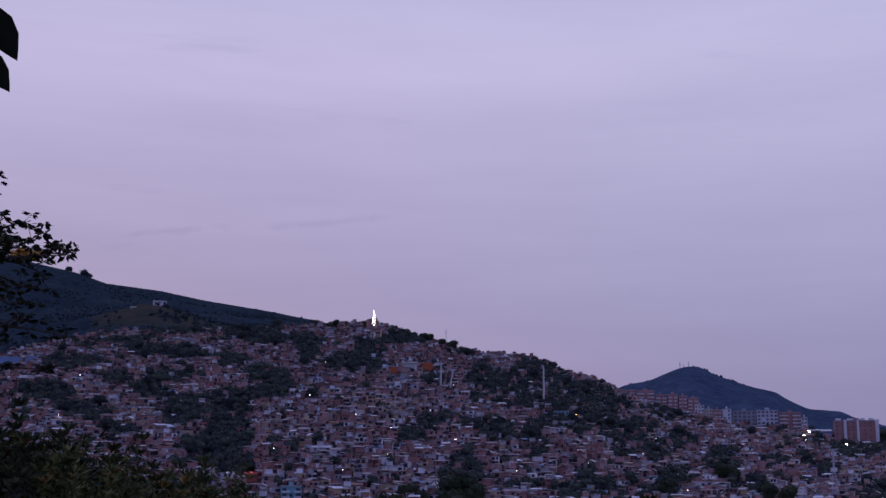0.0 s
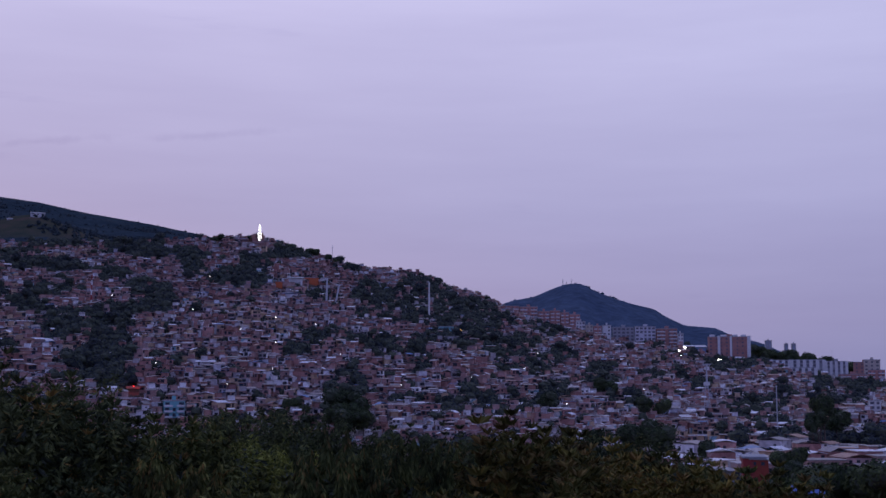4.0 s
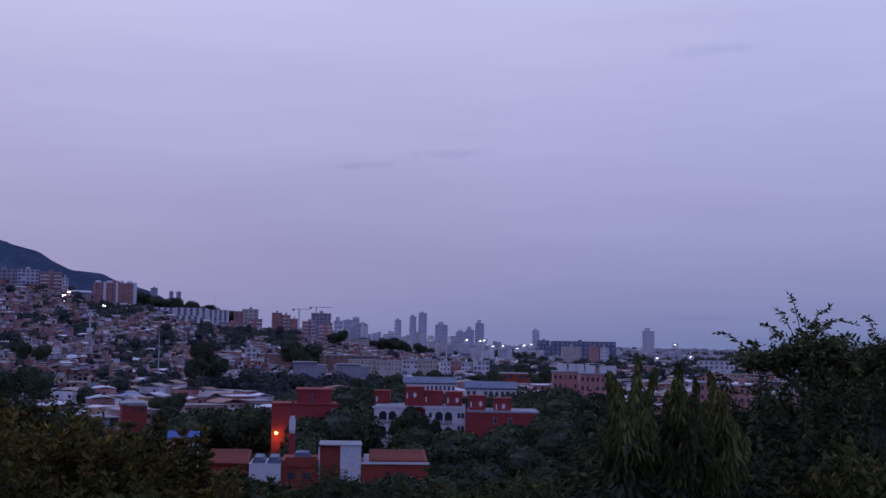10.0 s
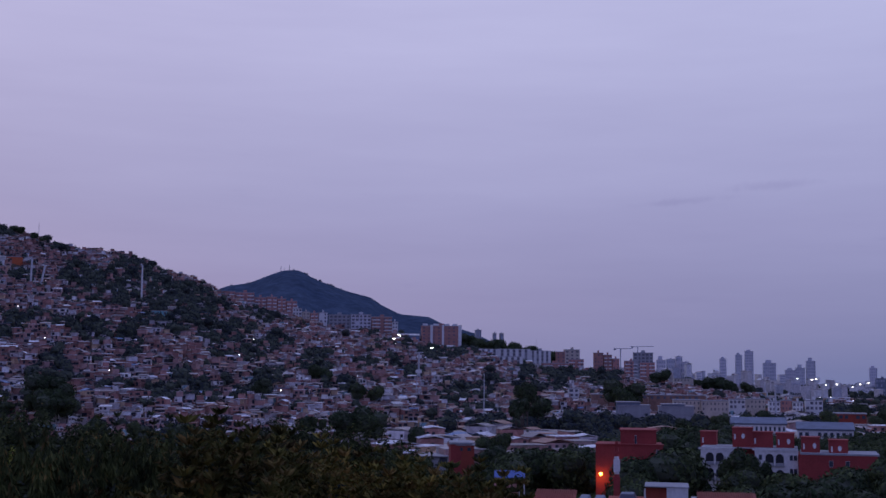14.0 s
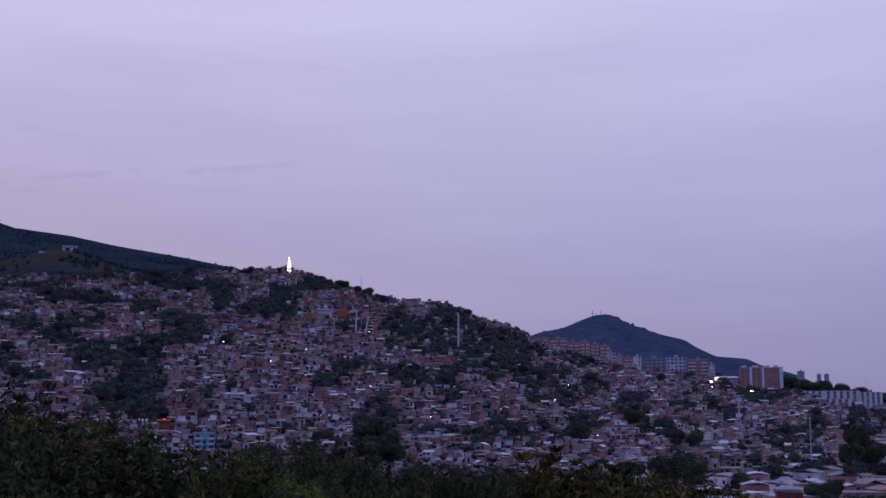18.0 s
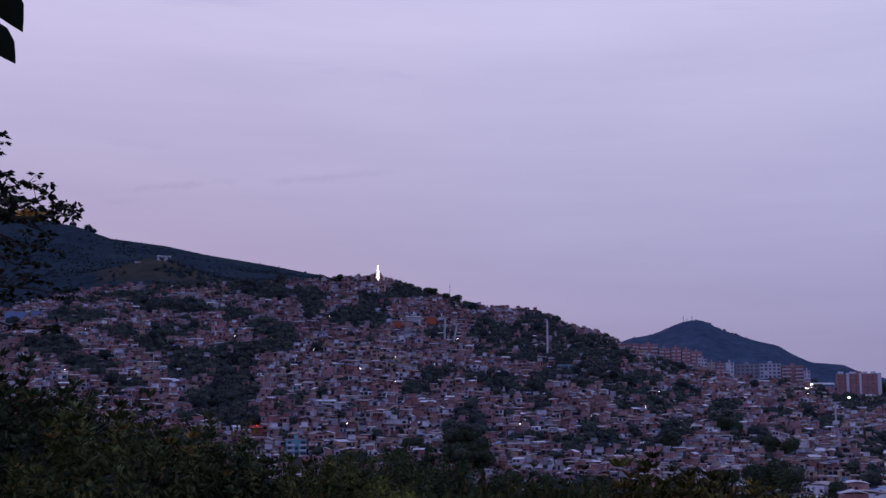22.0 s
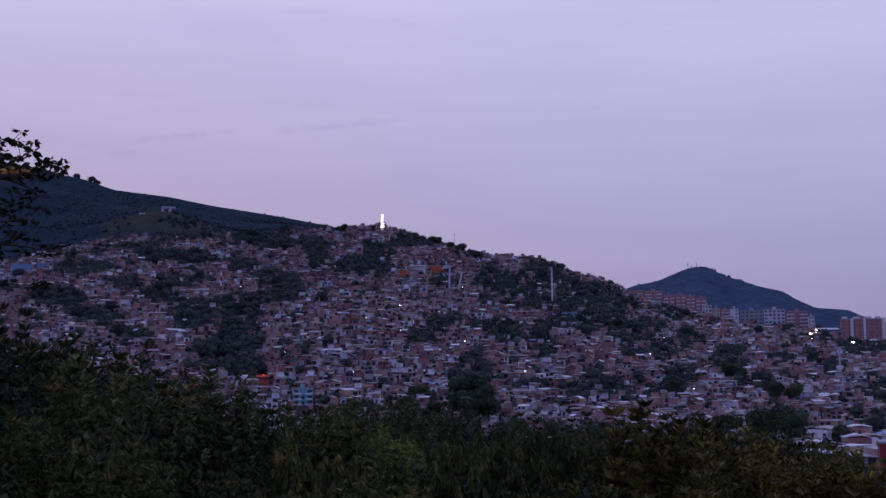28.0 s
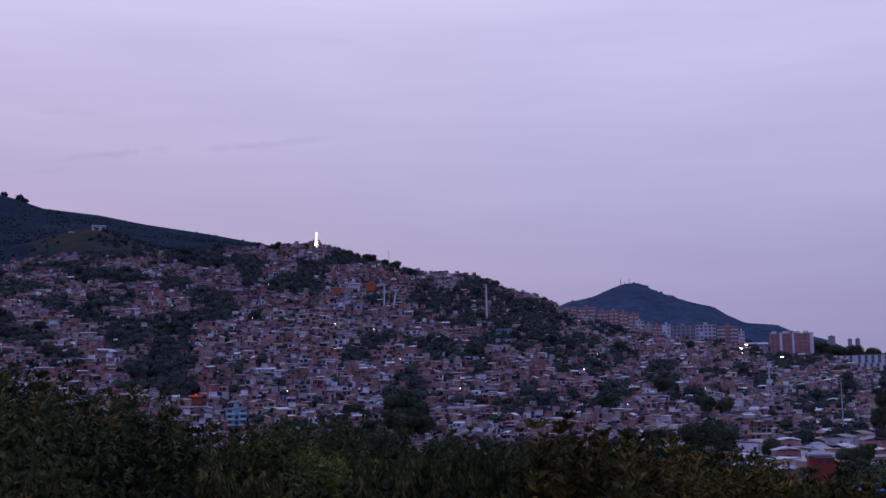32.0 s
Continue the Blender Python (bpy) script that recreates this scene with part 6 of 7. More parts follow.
def build_sheds():
    """Wide sheet-roofed sheds along the foot of the hill."""
    rows = [(2.9, 6.5, -2.3, 505, 0), (13.2, 15.6, -2.15, 520, 1), (15.8, 18.0, -1.95, 560, 0), (13.8, 16.4, -1.6, 600, 0), (18.6, 20.6, -2.0, 545, 1), (20.6, 23.6, -2.08, 505, 1), (23.8, 26.0, -2.1, 500, 0), (17.0, 18.8, -2.35, 470, 0), (19.0, 20.4, -2.45, 470, 1), (9.0, 11.0, -2.35, 500, 0), (26.3, 28.0, -2.2, 470, 1), (11.4, 12.8, -2.2, 530, 0), (13.0, 15.0, -2.75, 430, 0), (15.2, 17.0, -2.85, 410, 1), (13.2, 14.8, -3.15, 372, 1), (15.0, 16.7, -3.3, 352, 0)]
    for b0, b1, e, d, kind in rows:
        b = b0
        while b < b1 - 0.5:
            w = min(rng.uniform(8, 17), d * math.radians(b1 - b))
            wide = math.degrees(w / d)
            bm, dd = b + wide / 2, d + rng.uniform(-3, 9)
            b += wide + 0.06
            h = min(rng.uniform(3.6, 5.2), level(e + rng.uniform(-0.22, 0.08), dd) - float(ground(bm, dd)))
            ob = thing("shed", "wide workshop shed with a pale sheet metal roof", "shed", "sheds at the foot of the hill", facing(bm, dd, 0, rng.uniform(-16, 16)))
            part("wall", Shape().box(-w / 2, w / 2, 0, 11, -2, h - 0.8), rng.choice((M_BROWN, M_TOWERBRICK, M_BROWN, M_BROWN, M_GREY)), ob)
            up = rng.choice((0.2, 0.4, 0.7))
            part("roof", Shape().prism([(-0.9, h - 0.797), (5.5, h - 0.8 + up * 0.5), (11.6, h - 0.8 + up), (11.6, h - 0.65 + up), (5.5, h - 0.65 + up * 0.5), (-0.9, h - 0.65)], -w / 2 - 0.5, w / 2 + 0.5, turn=Matrix(((0, 1, 0), (1, 0, 0), (0, 0, 1)))), rng.choice((M_ZINC, M_PALE, M_ROOF)), ob)
            for k in range(2):
                wx, wz = rng.uniform(0.9, 2.4), rng.uniform(0.8, 2.2)
                part("window" if wz < 1.5 else "door", PANE_DARK, [], ob, at=Matrix.Translation((w * (k - 0.5) * 0.5, -0.004, h - 1.2 - wz)) @ Matrix.Diagonal((wx, 1, wz, 1)))


def reserve_more():
    for b, d, r in ((-6.0, slope_at(-6.0, 6.7), 13), (32.0, 258, 26), (25.4, 220, 16), (25.5, 168, 20), (19.4, 197, 8), (24.4, 190, 4), (4.7, 511, 22), (14.4, 527, 14), (16.9, 567, 14), (15.1, 607, 16), (19.6, 552, 14), (22.1, 512, 16), (24.9, 507, 14), (17.9, 477, 12), (19.7, 477, 10), (10, 507, 13), (27.1, 477, 11), (12.1, 537, 10)):
        keep(b, d, r)


def lattice(ob, h, foot, head, mat):
    """Four-legged tapering tower with cross braces."""
    for sx in (-1, 1):
        for sy in (-1, 1):
            part("leg", Shape().tube((sx * foot, sy * foot, -2), (sx * head, sy * head, h), 0.22, 0.16, 6), mat, ob)
    n = 7
    for i in range(n):
        a, b = h * i / n, h * (i + 1) / n
        ra, rb = foot + (head - foot) * i / n, foot + (head - foot) * (i + 1) / n
        for k in (1, -1):
            part("brace", Shape().tube((-ra * k, -ra, a), (rb * k, -rb, b), 0.1, 0.1, 5), mat, ob)
            part("brace", Shape().tube((ra, -ra * k, a), (rb, rb * k, b), 0.1, 0.1, 5), mat, ob)


def build_masts():
    # lit frame on the hilltop
    d = slope_at(-6.0, 6.7)
    ob = thing("lit_star_frame", "tall steel frame on the hilltop outlined with white lights", "monument", at=facing(-6.0, d))
    h = level(7.55, d) - float(ground(-6.0, d))
    part("mast", Shape().tube((0, 0, -1), (0, 0, h), 0.2, 0.12, 8), M_STEEL, ob)
    bulb = Shape().ball((0, 0, 0), 0.27, 0, 0.1, 1.0, 5, 8).mesh("bulb", [M_CROSS])
    n = 16
    for i in range(n):
        k = i / (n - 1)
        z = 1.2 + (h - 1.4) * k
        wide = (1.45 if i % 3 == 1 else 0.7) * max(0.12, 1 - abs(k - 0.35) * 1.4)
        for sx in (-1, 1):
            part("bulb", bulb, [], ob, at=(sx * max(0.08, wide), -0.3, z))
    keeper = thing("hilltop_terrace", "pale concrete terrace wall on the hilltop", "wall", at=facing(-6.6, d - 4))
    part("wall", Shape().box(-8, 9, 0, 0.6, -3, 2.4), M_GREY, keeper)
    part("post", Shape().box(-7.7, -7.4, -0.2, -0.003, -2, 3.2), M_GREY, keeper)
    # plain pole
    d = slope_at(2.08, 3.0)
    ob = thing("tall_pole", "tall pale steel pole among the hillside trees", "mast", at=facing(2.08, d))
    h = level(4.93, d) - float(ground(2.08, d))
    part("pole", Shape().tube((0, 0, -2), (0, 0, h), 0.7, 0.45, 12), M_WHITE, ob)
    part("cap", Shape().tube((0, 0, h), (0, 0, h + 0.5), 0.6, 0.5, 12), M_STEEL, ob)
    # cable car supports
    for b, top, foot, lean in ((-2.79, 5.1, 3.6, 0.3), (-2.3, 4.82, 3.5, 2.4)):
        d = slope_at(b, foot)
        ob = thing("cable_car_pylon", "grey steel cable car pylon on the hillside", "pylon", "cable car pylons", facing(b, d))
        h = level(top, d) - float(ground(b, d))
        part("shaft", Shape().tube((-lean, 0, -2), (lean * 0.6, 0, h), 0.9, 0.55, 10), M_STEEL, ob)
        part("crossarm", Shape().box(lean * 0.6 - 2.4, lean * 0.6 + 2.4, -0.3, 0.3, h - 0.5, h), M_STEEL, ob)
    d = slope_at(15.05, -1.4)
    ob = thing("cable_car_pylon", "pale lattice cable car pylon above the houses", "pylon", "cable car pylons", facing(15.05, d))
    h = level(1.1, d) - float(ground(15.05, d))
    lattice(ob, h * 0.62, 2.2, 0.7, M_STEEL)
    part("shaft", Shape().tube((0, 0, h * 0.55), (0, 0, h), 0.55, 0.4, 10), M_STEEL, ob)
    part("crossarm", Shape().box(-2.6, 2.6, -0.3, 0.3, h - 0.5, h), M_STEEL, ob)
    part("platform", Shape().box(-1.7, 1.7, -1.2, 1.2, h * 0.6, h * 0.6 + 2.0), M_WHITE, ob)
    for b, top, dd, r in ((31.55, -0.36, 700, 0.8), (18.15, 0.05, 640, 0.35), (-10.3, 2.9, 760, 0.5), (-11.3, 5.29, 900, 0.35), (20.61, 1.7, 1000, 0.12)):
        ob = thing("tall_pole", "tall grey steel pole rising above the roofs", "mast", at=facing(b, dd))
        h = level(top, dd) - float(ground(b, dd))
        part("pole", Shape().tube((0, 0, -2), (0, 0, h), r, r * 0.6, 10), M_STEEL, ob)
        part("cap", Shape().tube((0, 0, h), (0, 0, h + 0.6), r * 1.5, r * 1.3, 10), M_STEEL, ob)
    # red and white banded pole among the houses
    d = slope_at(-13.58, 3.44)
    ob = thing("banded_pole", "tall pole painted in red and white bands", "mast", at=facing(-13.58, d))
    h = level(5.05, d) - float(ground(-13.58, d))
    for i in range(7):
        part("band", Shape().tube((0, 0, -2 if i == 0 else h * i / 7), (0, 0, h * (i + 1) / 7), 0.55 - 0.03 * i, 0.52 - 0.03 * i, 10), M_WHITE if i % 2 else M_RED, ob, "white painted band" if i % 2 else "red painted band")
    # aerials on the far peak and on the crest
    for b, e, k in ((8.45, 5.1, 0.8), (8.62, 4.98, 0.6), (8.85, 5.12, 0.7), (9.0, 4.95, 0.6)):
        ob = thing("aerial_mast", "thin aerial mast on the far summit", "mast", "summit aerials", facing(b, D3))
        h = level(e, D3) - float(ground(b, D3))
        part("mast", Shape().tube((0, 0, -20), (0, 0, h), 1.4 * k, 0.7 * k, 6), M_SLATE, ob)
        part("drum", Shape().tube((0, 0, h * 0.5), (0, 0, h * 0.62), 2.2 * k, 2.2 * k, 8), M_SLATE, ob)
    d = D1
    ob = thing("aerial_mast", "thin lattice aerial on the crest", "mast", at=facing(-2.55, d))
    h = level(6.7, d) - float(ground(-2.55, d))
    part("mast", Shape().tube((0, 0, -2), (0, 0, h), 0.3, 0.15, 6), M_STEEL, ob)
    part("crossarm", Shape().box(-0.8, 0.8, -0.1, 0.1, h - 3, h - 2.7), M_STEEL, ob)
    # tower cranes over the far blocks
    for b, e, d, jib in ((24.55, 1.32, 1600, -1), (25.35, 1.42, 1700, 1)):
        ob = thing("tower_crane", "pale tower crane over the unfinished block", "crane", "tower cranes", facing(b, d))
        h = level(e, d) - float(ground(b, d))
        part("mast", Shape().box(-0.7, 0.7, -0.7, 0.7, -2, h), M_STEEL, ob)
        part("jib", Shape().box(-9, 15, -0.4, 0.4, h, h + 0.8) if jib < 0 else Shape().box(-10, 22, -0.4, 0.4, h, h + 0.8), M_STEEL, ob)
        part("counterweight", Shape().box(-9, -6, -1, 1, h - 1.8, h - 0.003), M_GREY, ob)
    # houses on the grassy spur
    for b0, b1, e, d, lab in ((-16.36, -15.74, 7.82, 1190, "long white house on the grassy spur"), (-17.36, -16.75, 7.5, 1190, "low pale houses on the grassy spur")):
        w = 2 * d * math.tan(radians(b1 - b0) / 2)
        bm = (b0 + b1) / 2
        top = level(e, d)
        g = float(ground(bm, d))
        ob = thing("spur_house", lab, "house", at=facing(bm, d))
        part("wall", Shape().box(-w / 2, w / 2, 0, 8, -6, top - g - 1.2), M_WHITE, ob)
        part("roof", Shape().prism([(-0.8, top - g - 1.197), (4, top - g), (8.8, top - g - 1.197)], -w / 2 - 0.5, w / 2 + 0.5, turn=Matrix(((0, 1, 0), (1, 0, 0), (0, 0, 1)))), M_ZINC, ob)
        for k in range(3):
            part("window", PANE_DARK, [], ob, at=Matrix.Translation((-w / 2 + w * (k + 0.5) / 3, -0.004, top - g - 2.6)) @ Matrix.Diagonal((1.6, 1, 0.7, 1)))


def street_lamp(mat, label, r=0.32):
    ob = thing("street_lamp", label, "lamp", "street lamps")
    part("pole", Shape().tube((0, 0, -2), (0, 0, 8.4), 0.09, 0.06, 6), M_STEEL, ob)
    part("arm", Shape().tube((0, 0, 8.35), (0, -1.2, 8.6), 0.05, 0.05, 6), M_STEEL, ob)
    part("globe", Shape().ball((0, -1.3, 8.55), r, 0, 0.03, 0.8, 6, 10), mat, ob, "glowing globe")
    return ob


def build_lamps():
    white = street_lamp(M_LAMP, "street lamp with a glowing white globe")
    warm = street_lamp(M_WARM, "street lamp with a glowing orange globe")
    seen = [(-1.5, 5.7), (-2.2, 4.2), (-5.1, 3.3), (-3.3, 3.0), (-5.1, 2.1), (-5.3, 0.8), (-10.6, 1.1), (-11.4, 1.3), (-8.3, 5.3), (-12.7, 4.3), (-0.2, 1.0), (5.3, 2.0), (12.2, 0.0), (11.1, -0.1), (8.6, -0.8),
            (14.2, 1.7), (13.9, 1.6), (15.7, 1.2), (-18.2, 6.0), (-14.9, 2.6), (-16.3, 5.2), (-19.4, 4.4), (-20.3, 2.6), (-9.0, 3.6), (-6.8, 2.7), (1.2, 2.2), (4.1, 0.6), (6.6, 0.9), (7.3, 1.7), (0.8, 0.1), (-2.1, 1.6), (9.6, 1.0), (16.6, 0.3), (17.9, -0.2), (19.4, -0.3), (13.1, -0.9), (3.0, -1.0), (-7.4, 0.2)]
    done = set()
    for b, e in seen:
        m = facing(b, slope_at(b, e - 0.5) - 4, 0, rng.uniform(-40, 40), rng.uniform(0.6, 0.8))
        set_down(white, m, done)
    for b, d in ((33.1, 1500), (33.5, 1300), (33.95, 1350), (34.3, 1350), (34.9, 1200), (33.15, 820), (30.5, 1100), (43.4, 1150), (46.4, 1100), (36.4, 1500), (35.5, 1200), (28.2, 900), (26.4, 1100)):
        set_down(white, facing(b, d, 0, 0, 0.9), done)
    set_down(warm, facing(3.6, slope_at(3.6, 2.2), 0, 0, 0.8), done)
    for b, d in ((40.2, 900), (44.9, 640), (15.9, 700), (-11.0, 800)):
        set_down(warm, facing(b, d, 0, 0, 0.7), done)
    # lit fronts of shops in the far town
    front = thing("lit_shopfront", "brightly lit white shop front in the far town", "shopfront", "lit shop fronts")
    part("wall", Shape().box(-3.6, 3.6, 0.05, 5.0, -3.0, 3.4), M_WHITE, front)
    part("sign", Shape().box(-0.9, 0.9, -0.1, 0.046, 1.3, 1.75), M_LAMP, front, "glowing white front")
    shown = set()
    for b, e in ((33.34, -0.0), (33.75, -0.27), (34.23, -0.23), (34.9, -0.35), (35.22, -0.21), (35.56, -0.15), (32.51, 0.01), (33.15, -0.03), (42.28, -0.04), (42.98, -0.6), (31.02, -0.9), (41.45, -0.68)):
        set_down(front, facing(b, 1450, level(e, 1450) - float(ground(b, 1450)) - 1.6), shown)
    flood = thing("floodlight_mast", "bright white floodlight on a mast beside the hall", "lamp", "floodlights")
    part("pole", Shape().tube((0, 0, -2), (0, 0, 7.0), 0.12, 0.09, 8), M_STEEL, flood)
    part("bracket", Shape().box(-0.9, 0.9, -0.1, 0.1, 7.0, 7.2), M_STEEL, flood)
    for k in (-0.6, 0.6):
        part("floodlight", Shape().prism([(k - 0.34, 7.25), (k + 0.34, 7.25), (k + 0.3, 7.75), (k - 0.3, 7.75)], -0.4, 0.2), M_FLOOD, flood, "glaring white floodlight")
    gone = set()
    for b, e in ((14.09, 1.88), (15.65, 1.3), (13.85, 1.72)):
        dd = slope_at(b, e - 0.4) - 14
        set_down(flood, facing(b, dd, level(e, dd) - float(ground(b, dd)) - 7.6), gone)
    dr = slope_at(-11.6, -0.45)
    red = thing("red_canopy", "low red sheet canopy lit by a red lamp", "canopy", at=facing(-11.6, dr, 0.8))
    part("wall", Shape().box(-3.0, 3.0, 0.6, 4.5, -3, 2.6), M_BROWN, red)
    part("roof", Shape().prism([(-1.2, 2.4), (4.8, 3.5), (4.8, 3.6), (-1.2, 2.5)], -3.3, 3.3, turn=Matrix(((0, 1, 0), (1, 0, 0), (0, 0, 1)))), M_BRICKRED, red, "red painted sheet roof")
    part("lamp", Shape().ball((0.3, -1.6, 3.6), 0.3, 0, 0.03, 0.8, 6, 10), M_REDLAMP, red, "glowing red lamp")
    light = bpy.data.lights.new("red_light", "POINT")
    light.energy, light.color, light.shadow_soft_size = 200.0, (1.0, 0.06, 0.05), 0.4
    new("red_light", light).location = place(-11.6, dr - 3.2) + Vector((0, 0, 5.6))


def build_valley_trees():
    """Garden and street trees between the slope below the viewpoint and the hill."""
    lab, tag = "broad dark green tree in the valley", "valley_tree"
    kinds = [hill_tree(21, 11, 5.2, M_GARDEN, tag, label=lab, group="valley trees", leaves=2600, size=0.36), hill_tree(22, 9, 4.4, M_GARDEN, tag, label=lab, group="valley trees", leaves=2400, size=0.33),
             hill_tree(23, 12, 5.8, M_GARDEN, tag, label=lab, group="valley trees", leaves=2800, size=0.36), hill_tree(24, 8, 6.2, M_GARDEN, tag, label="wide umbrella-crowned tree in the valley", group="valley trees", leaves=2800, size=0.36, flat=0.5),
             hill_tree(25, 13, 3.2, M_GARDEN, tag, label="tall narrow dark tree in the valley", group="valley trees", leaves=2000, size=0.3, flat=1.4)]
    tall = [TOPS[k.name] for k in kinds]
    lim_b = [-30, -16, -13, -9, 0, 8, 13, 14, 18, 19, 22.5, 23, 24.7, 27.9, 29.0, 30.4, 31.4, 36, 38, 47, 56]
    lim_e = [0.6, -0.2, -1.2, -1.3, -1.9, -2.4, -2.9, -3.6, -3.9, -3.7, -3.6, -5.6, -5.4, -6.3, -6.0, -6.4, -4.3, -3.9, -3.3, -3.5, -2.6]
    spots = []
    for _ in range(900):
        b, d = rng.uniform(-27, 55), 85 * (5.2 ** rng.random())
        spots.append((b, d))
    # trees that stand before and behind the red buildings
# bearing, distance, rise of the top, kind: round the red buildings, in the gardens, along the foot of the hill, on the slope
    court = [(25.6, 205, -3.15, 2), (26.6, 208, -3.1, 0), (27.5, 212, -3.2, 2), (25, 200, -4.1, 1), (29.6, 238, -3.5, 4), (30.15, 236, -3.05, 4), (30.7, 237, -3.4, 4), (29.9, 230, -3.9, 1), (28, 215, -4.6, 1), (22.3, 230, -3.3, 0), (21.3, 240, -3.2, 2), (22.9, 245, -3, 1), (31.9, 225, -4.3, 3), (32.8, 226, -4.05, 3), (33.8, 228, -3.95, 3)]
    court += [(21.2, 138, -6.0, 1), (22.6, 136, -6.45, 0), (23.5, 134, -6.35, 1), (24.6, 136, -6.5, 2), (25.6, 134, -6.55, 1), (26.8, 136, -6.35, 0), (27.9, 134, -6.4, 2), (29.0, 136, -6.25, 1), (30.1, 135, -6.1, 0)]
    court += [(34.8, 232, -3.85, 3), (36, 236, -3.75, 3), (33, 205, -4.6, 3), (34.4, 205, -4.6, 3), (36.8, 225, -3.4, 0), (37.6, 240, -3, 0), (31.4, 215, -4.7, 3), (35.8, 200, -4.9, 2), (38.4, 250, -3.3, 2), (36.4, 280, -2.4, 2), (35.4, 270, -2.9, 0), (19.2, 232, -3.5, 0), (19.9, 238, -3.3, 2), (20.7, 236, -3.2, 0), (18.5, 240, -3.9, 2)]
    gardens = [(37.4, 330, -2.35, 1), (38.3, 335, -2.3, 0), (39.2, 330, -2.4, 2), (36.9, 350, -2.05, 0), (37.5, 345, -2.2, 1), (40.2, 330, -3.2, 1), (34.6, 300, -2.7, 1), (37, 300, -2.2, 0), (26.9, 300, -2.3, 2), (27.6, 310, -2.1, 0), (28.5, 320, -2.2, 2), (26.2, 310, -2.4, 1), (29, 330, -1.95, 0)]
    gardens += [(15.4, 300, -3.75, 2), (18.6, 320, -3.1, 1), (35.3, 330, -2.3, 0), (36.2, 340, -2, 2), (10.6, 470, -2, 4), (11.5, 420, -1.5, 2), (12.2, 425, -1.4, 0), (12.8, 420, -1.6, 2), (18.9, 380, -2.6, 0), (18.2, 370, -2.7, 2), (15, 430, -2.3, 1)]
    hill_foot = [(19.9, 520, -0.9, 4), (19.7, 510, -1.2, 4), (-4.6, 560, -0.6, 4), (-4.3, 560, -0.4, 2), (-5, 540, -1, 0), (-3.6, 540, -1.2, 2), (-6.2, 530, -1.3, 2), (-7.5, 520, -1.2, 0), (9.9, 480, -1.9, 0), (20, 560, -0.2, 4), (20.2, 555, 0, 4), (20.7, 600, -0.95, 0)]
    hill_foot += [(29.1, 560, -1.55, 2), (27.4, 560, -1.8, 1), (30.2, 560, -1.6, 1), (31.2, 600, -1.4, 0), (33, 600, -1.5, 2), (33.9, 600, -1.4, 0), (35.9, 600, -1.5, 2), (-1.9, 545, 0.1, 2), (-1.4, 540, -0.4, 0), (-1, 535, -0.9, 2), (-2.3, 540, -0.7, 0), (-1.7, 530, -0.9, 2)]
    upper = [(10.3, 690, 0.5, 0), (10.1, 690, 0.3, 2), (10.7, 690, 0.3, 0), (7.7, 620, -0.1, 2), (7.5, 620, -0.4, 0), (12.2, 640, -0.3, 1), (13, 640, -0.5, 0), (24.2, 770, 0, 2), (24.7, 760, 0.15, 0), (25.2, 770, 0.1, 2), (26.1, 1010, 0.3, 2), (26.5, 1015, 0.38, 0), (29.6, 1150, -0.1, 0), (27.6, 1200, -0.1, 1), (30.3, 1200, -0.15, 0), (36.3, 620, -1.2, 0), (35.2, 700, -1, 1)]
    used = set()

    def put(b, d, top, k):
        g = float(ground(b, d))
        s = (top - g) / tall[k]
        if s < 0.3:
            return
        s = min(s, 1.7)
        m = Matrix.Translation((d * math.sin(radians(b)), d * math.cos(radians(b)), g - 0.2)) @ Matrix.Rotation(rng.uniform(0, 6.28), 4, "Z") @ Matrix.Scale(s, 4)
        set_down(kinds[k], m, used)

    n = 0
    for b, d in spots:
        p = place(b, d)
        if n >= 95 or any((p.x - x) ** 2 + (p.y - y) ** 2 < (r + 1) ** 2 for x, y, r in CLEAR):
            continue
        e = float(np.interp(b, lim_b, lim_e))
        if d < 195:
            e = min(e, float(np.interp(b, [10, 16, 19, 23, 30, 36, 39, 44], [-2.6, -3.6, -5.0, -6.4, -6.5, -5.2, -3.6, -3.8])))
        if d > 360 and b > 8 or 150 < d < 262 and 21.6 < b < 36.5:
            continue
        k = rng.choice((0, 1, 2, 3, 0, 1, 2, 4))
        top = min(level(e, d), float(ground(b, d)) + tall[k] * rng.uniform(0.8, 1.3))
        if top - float(ground(b, d)) > 4.5:
            n += 1
            put(b, d, top, k)
    for i in range(46):
        b, d = 19.5 + 0.43 * i + rng.uniform(-0.5, 0.5), rng.uniform(275, 470)
        p = place(b, d)
        if not any((p.x - x) ** 2 + (p.y - y) ** 2 < (r + 1) ** 2 for x, y, r in CLEAR):
            put(b, d, level(rng.uniform(-2.6, -2.1) - (0.95 if b < 23.4 else 0.5 if b < 26.5 else 0.0), d), rng.choice((0, 1, 2)))
    for i in range(40):
        b = 16.9 + 0.125 * i + rng.uniform(-0.08, 0.08)
        put(b, 1085 + 25 * (i % 3), level(float(np.interp(b, [16.9, 18.5, 20, 21.8], [2.1, 1.95, 1.6, 1.3])) - rng.uniform(0, 0.3), 1100), rng.choice((0, 1, 2)))
    for i in range(14):
        b = 27.7 + 0.12 * i
        put(b, 1180 + 12 * (i % 4), level(rng.uniform(-0.12, 0.1), 1200), rng.choice((0, 1, 2)))
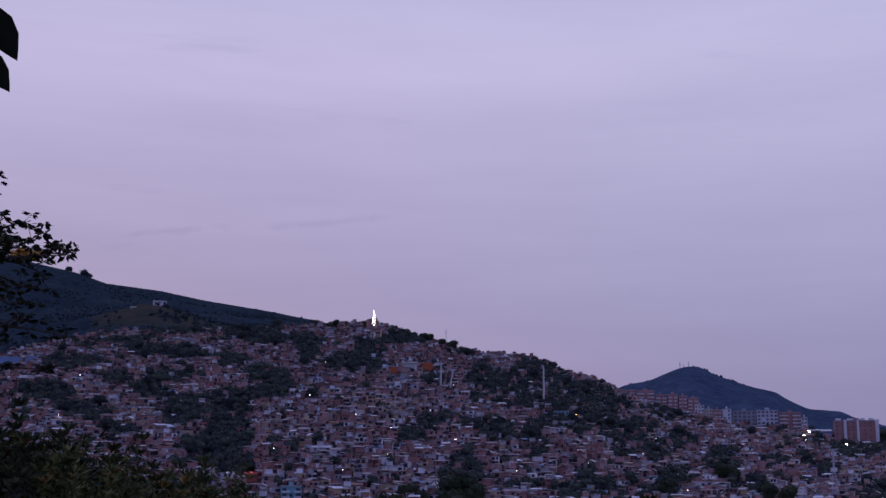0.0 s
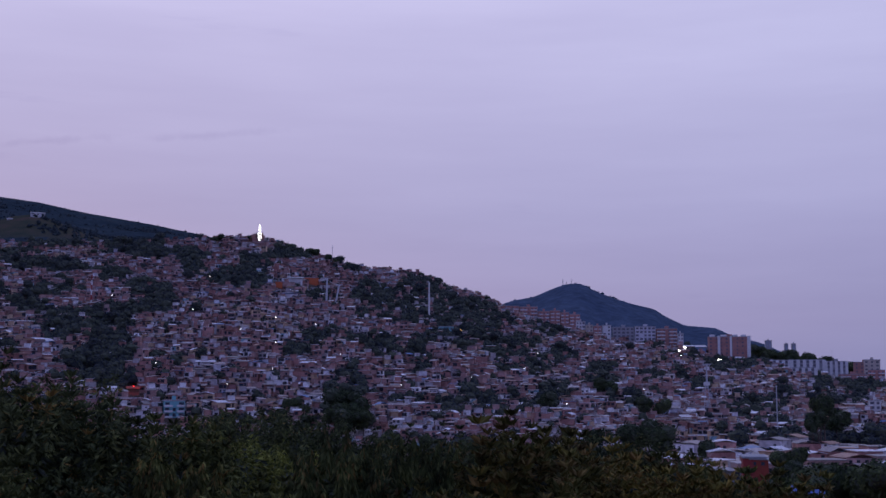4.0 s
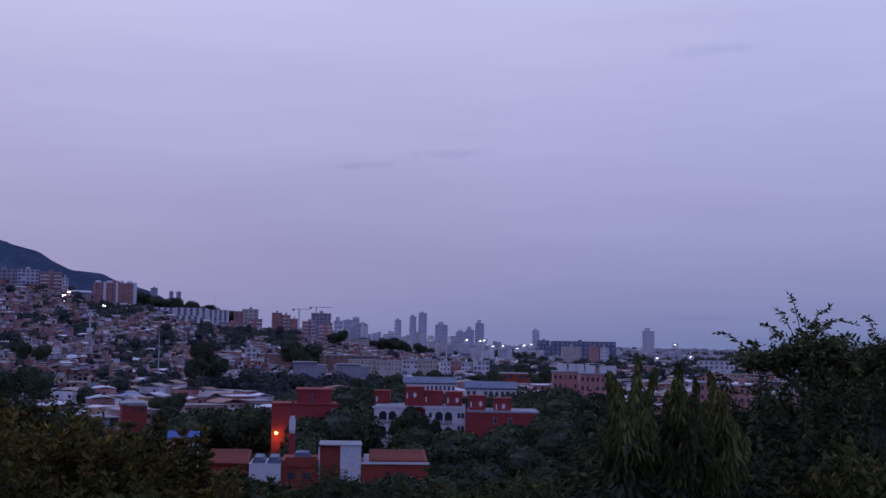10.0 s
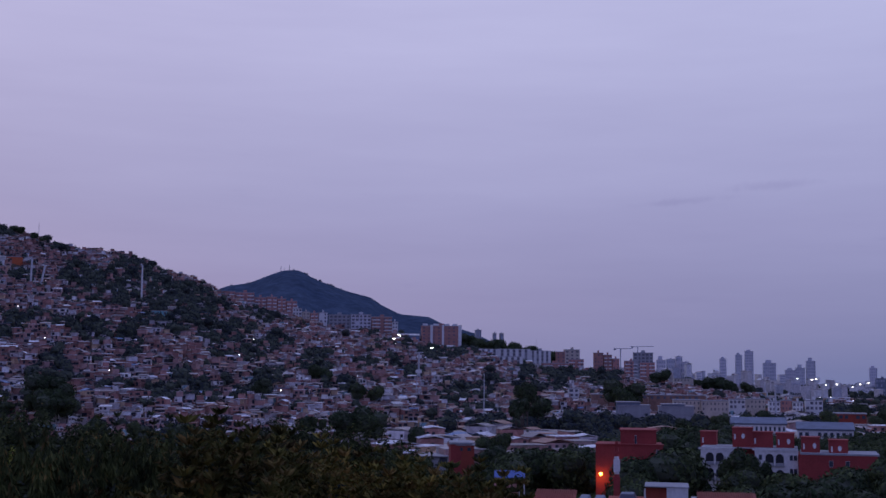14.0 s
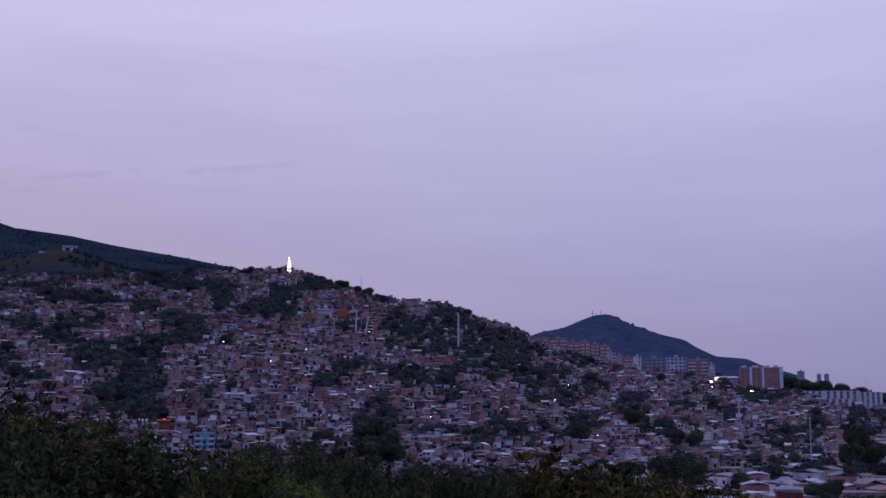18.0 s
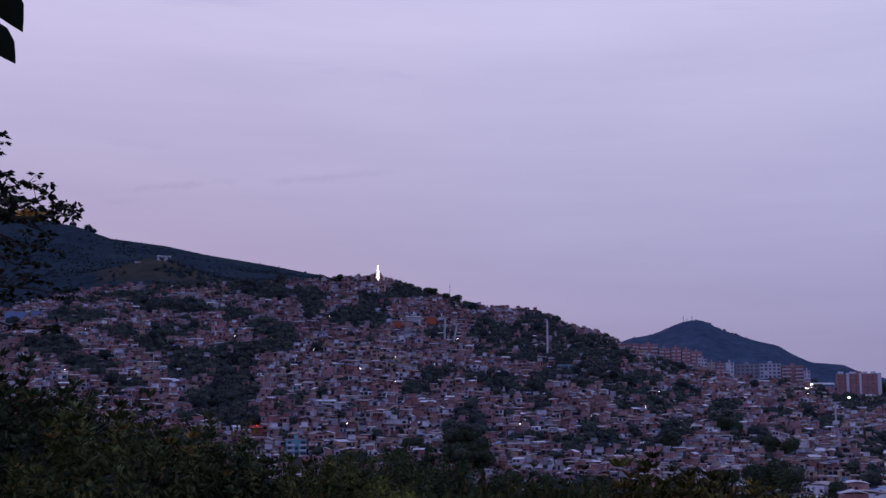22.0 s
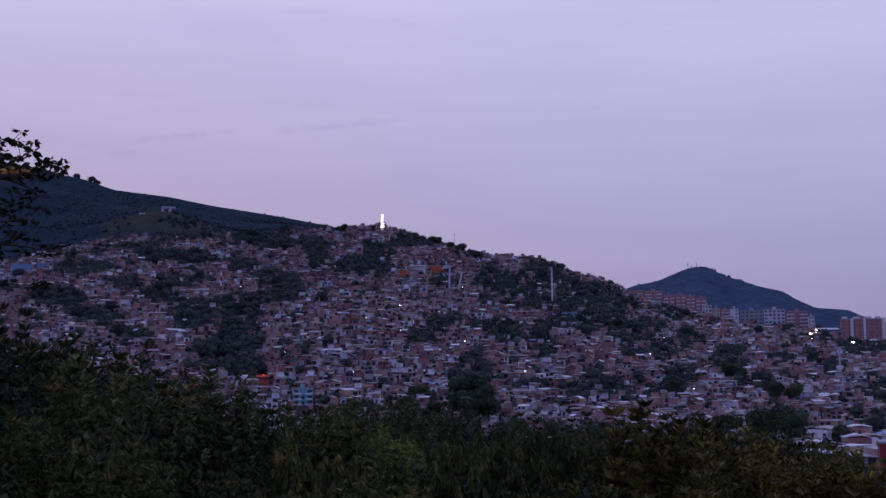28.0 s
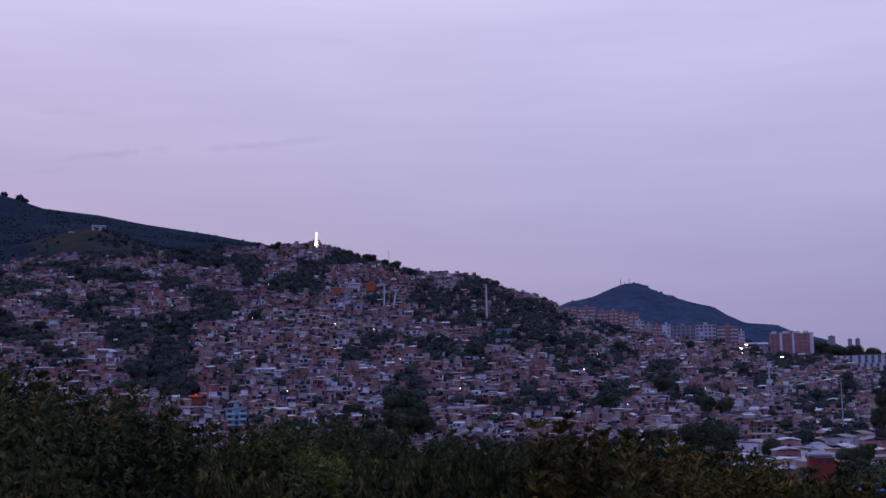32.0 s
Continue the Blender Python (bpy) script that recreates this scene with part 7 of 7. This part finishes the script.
    for b, d, e, k in court + gardens + hill_foot + upper:
        put(b, d, level(e, d), k)
    # round-headed trees along the crest
    for b, e, k in ((-8.15, 6.98, 3), (-7.75, 7.12, 0), (-7.35, 7.02, 3), (-4.55, 6.72, 1), (-3.75, 6.55, 3), (-3.35, 6.5, 0), (-2.75, 6.28, 0), (-2.3, 6.12, 1), (-0.7, 5.5, 1)):
        put(b, D1 - 6, level(e, D1 - 6), k)


def build_scrub():
    """Scrub over the mountain sides."""
    s = Shape()
    for _ in range(9000):
        b, d = rng.uniform(-27, 4), rng.uniform(1060, 1740)
        p = place(b, d)
        bare = d < 1260 and -17.8 < b < -14.5
        if noise.noise(p * 0.02) < (0.02 if bare else -0.45) or d > 1640 and rng.random() < 0.75:
            continue
        s.clump((p.x, p.y, p.z - 2.0), rng.uniform(1.2, 2.6) if d > 1250 else rng.uniform(1.4, 3.2), rng, 1, 8, 0.8)
    # a grove behind the house on the spur
    for _ in range(34):
        b, d = rng.gauss(-15.45, 0.45), rng.uniform(1120, 1192)
        p = place(b, d)
        s.clump((p.x, p.y, p.z - 1.5), rng.uniform(1.6, 3.2), rng, 3, 24, 0.8)
    for b, e in ((-19.45, 9.1), (-19.3, 9.05), (-19.6, 9.05), (-20.2, 9.2)):
        p = place(b, D2)
        s.clump((p.x, p.y, p.z - 1), 4.5, rng, 4, 30, 1.2)
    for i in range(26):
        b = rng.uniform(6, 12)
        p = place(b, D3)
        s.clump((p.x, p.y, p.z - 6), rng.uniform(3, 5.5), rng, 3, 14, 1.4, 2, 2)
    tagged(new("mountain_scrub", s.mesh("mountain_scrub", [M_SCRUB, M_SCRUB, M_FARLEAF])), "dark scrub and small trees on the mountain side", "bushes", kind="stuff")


# ---- the whole ----
reserve()
reserve_more()
HOUSES, TREES = sites()
build_blocks()
build_red_court()
build_red_house()
build_brick_villa()
build_sheds()
build_masts()
build_lamps()
build_side_tree()
build_sprigs()
build_foreground()
build_valley_trees()
build_trees(TREES)
build_scrub()
build_houses(HOUSES)
build_town()
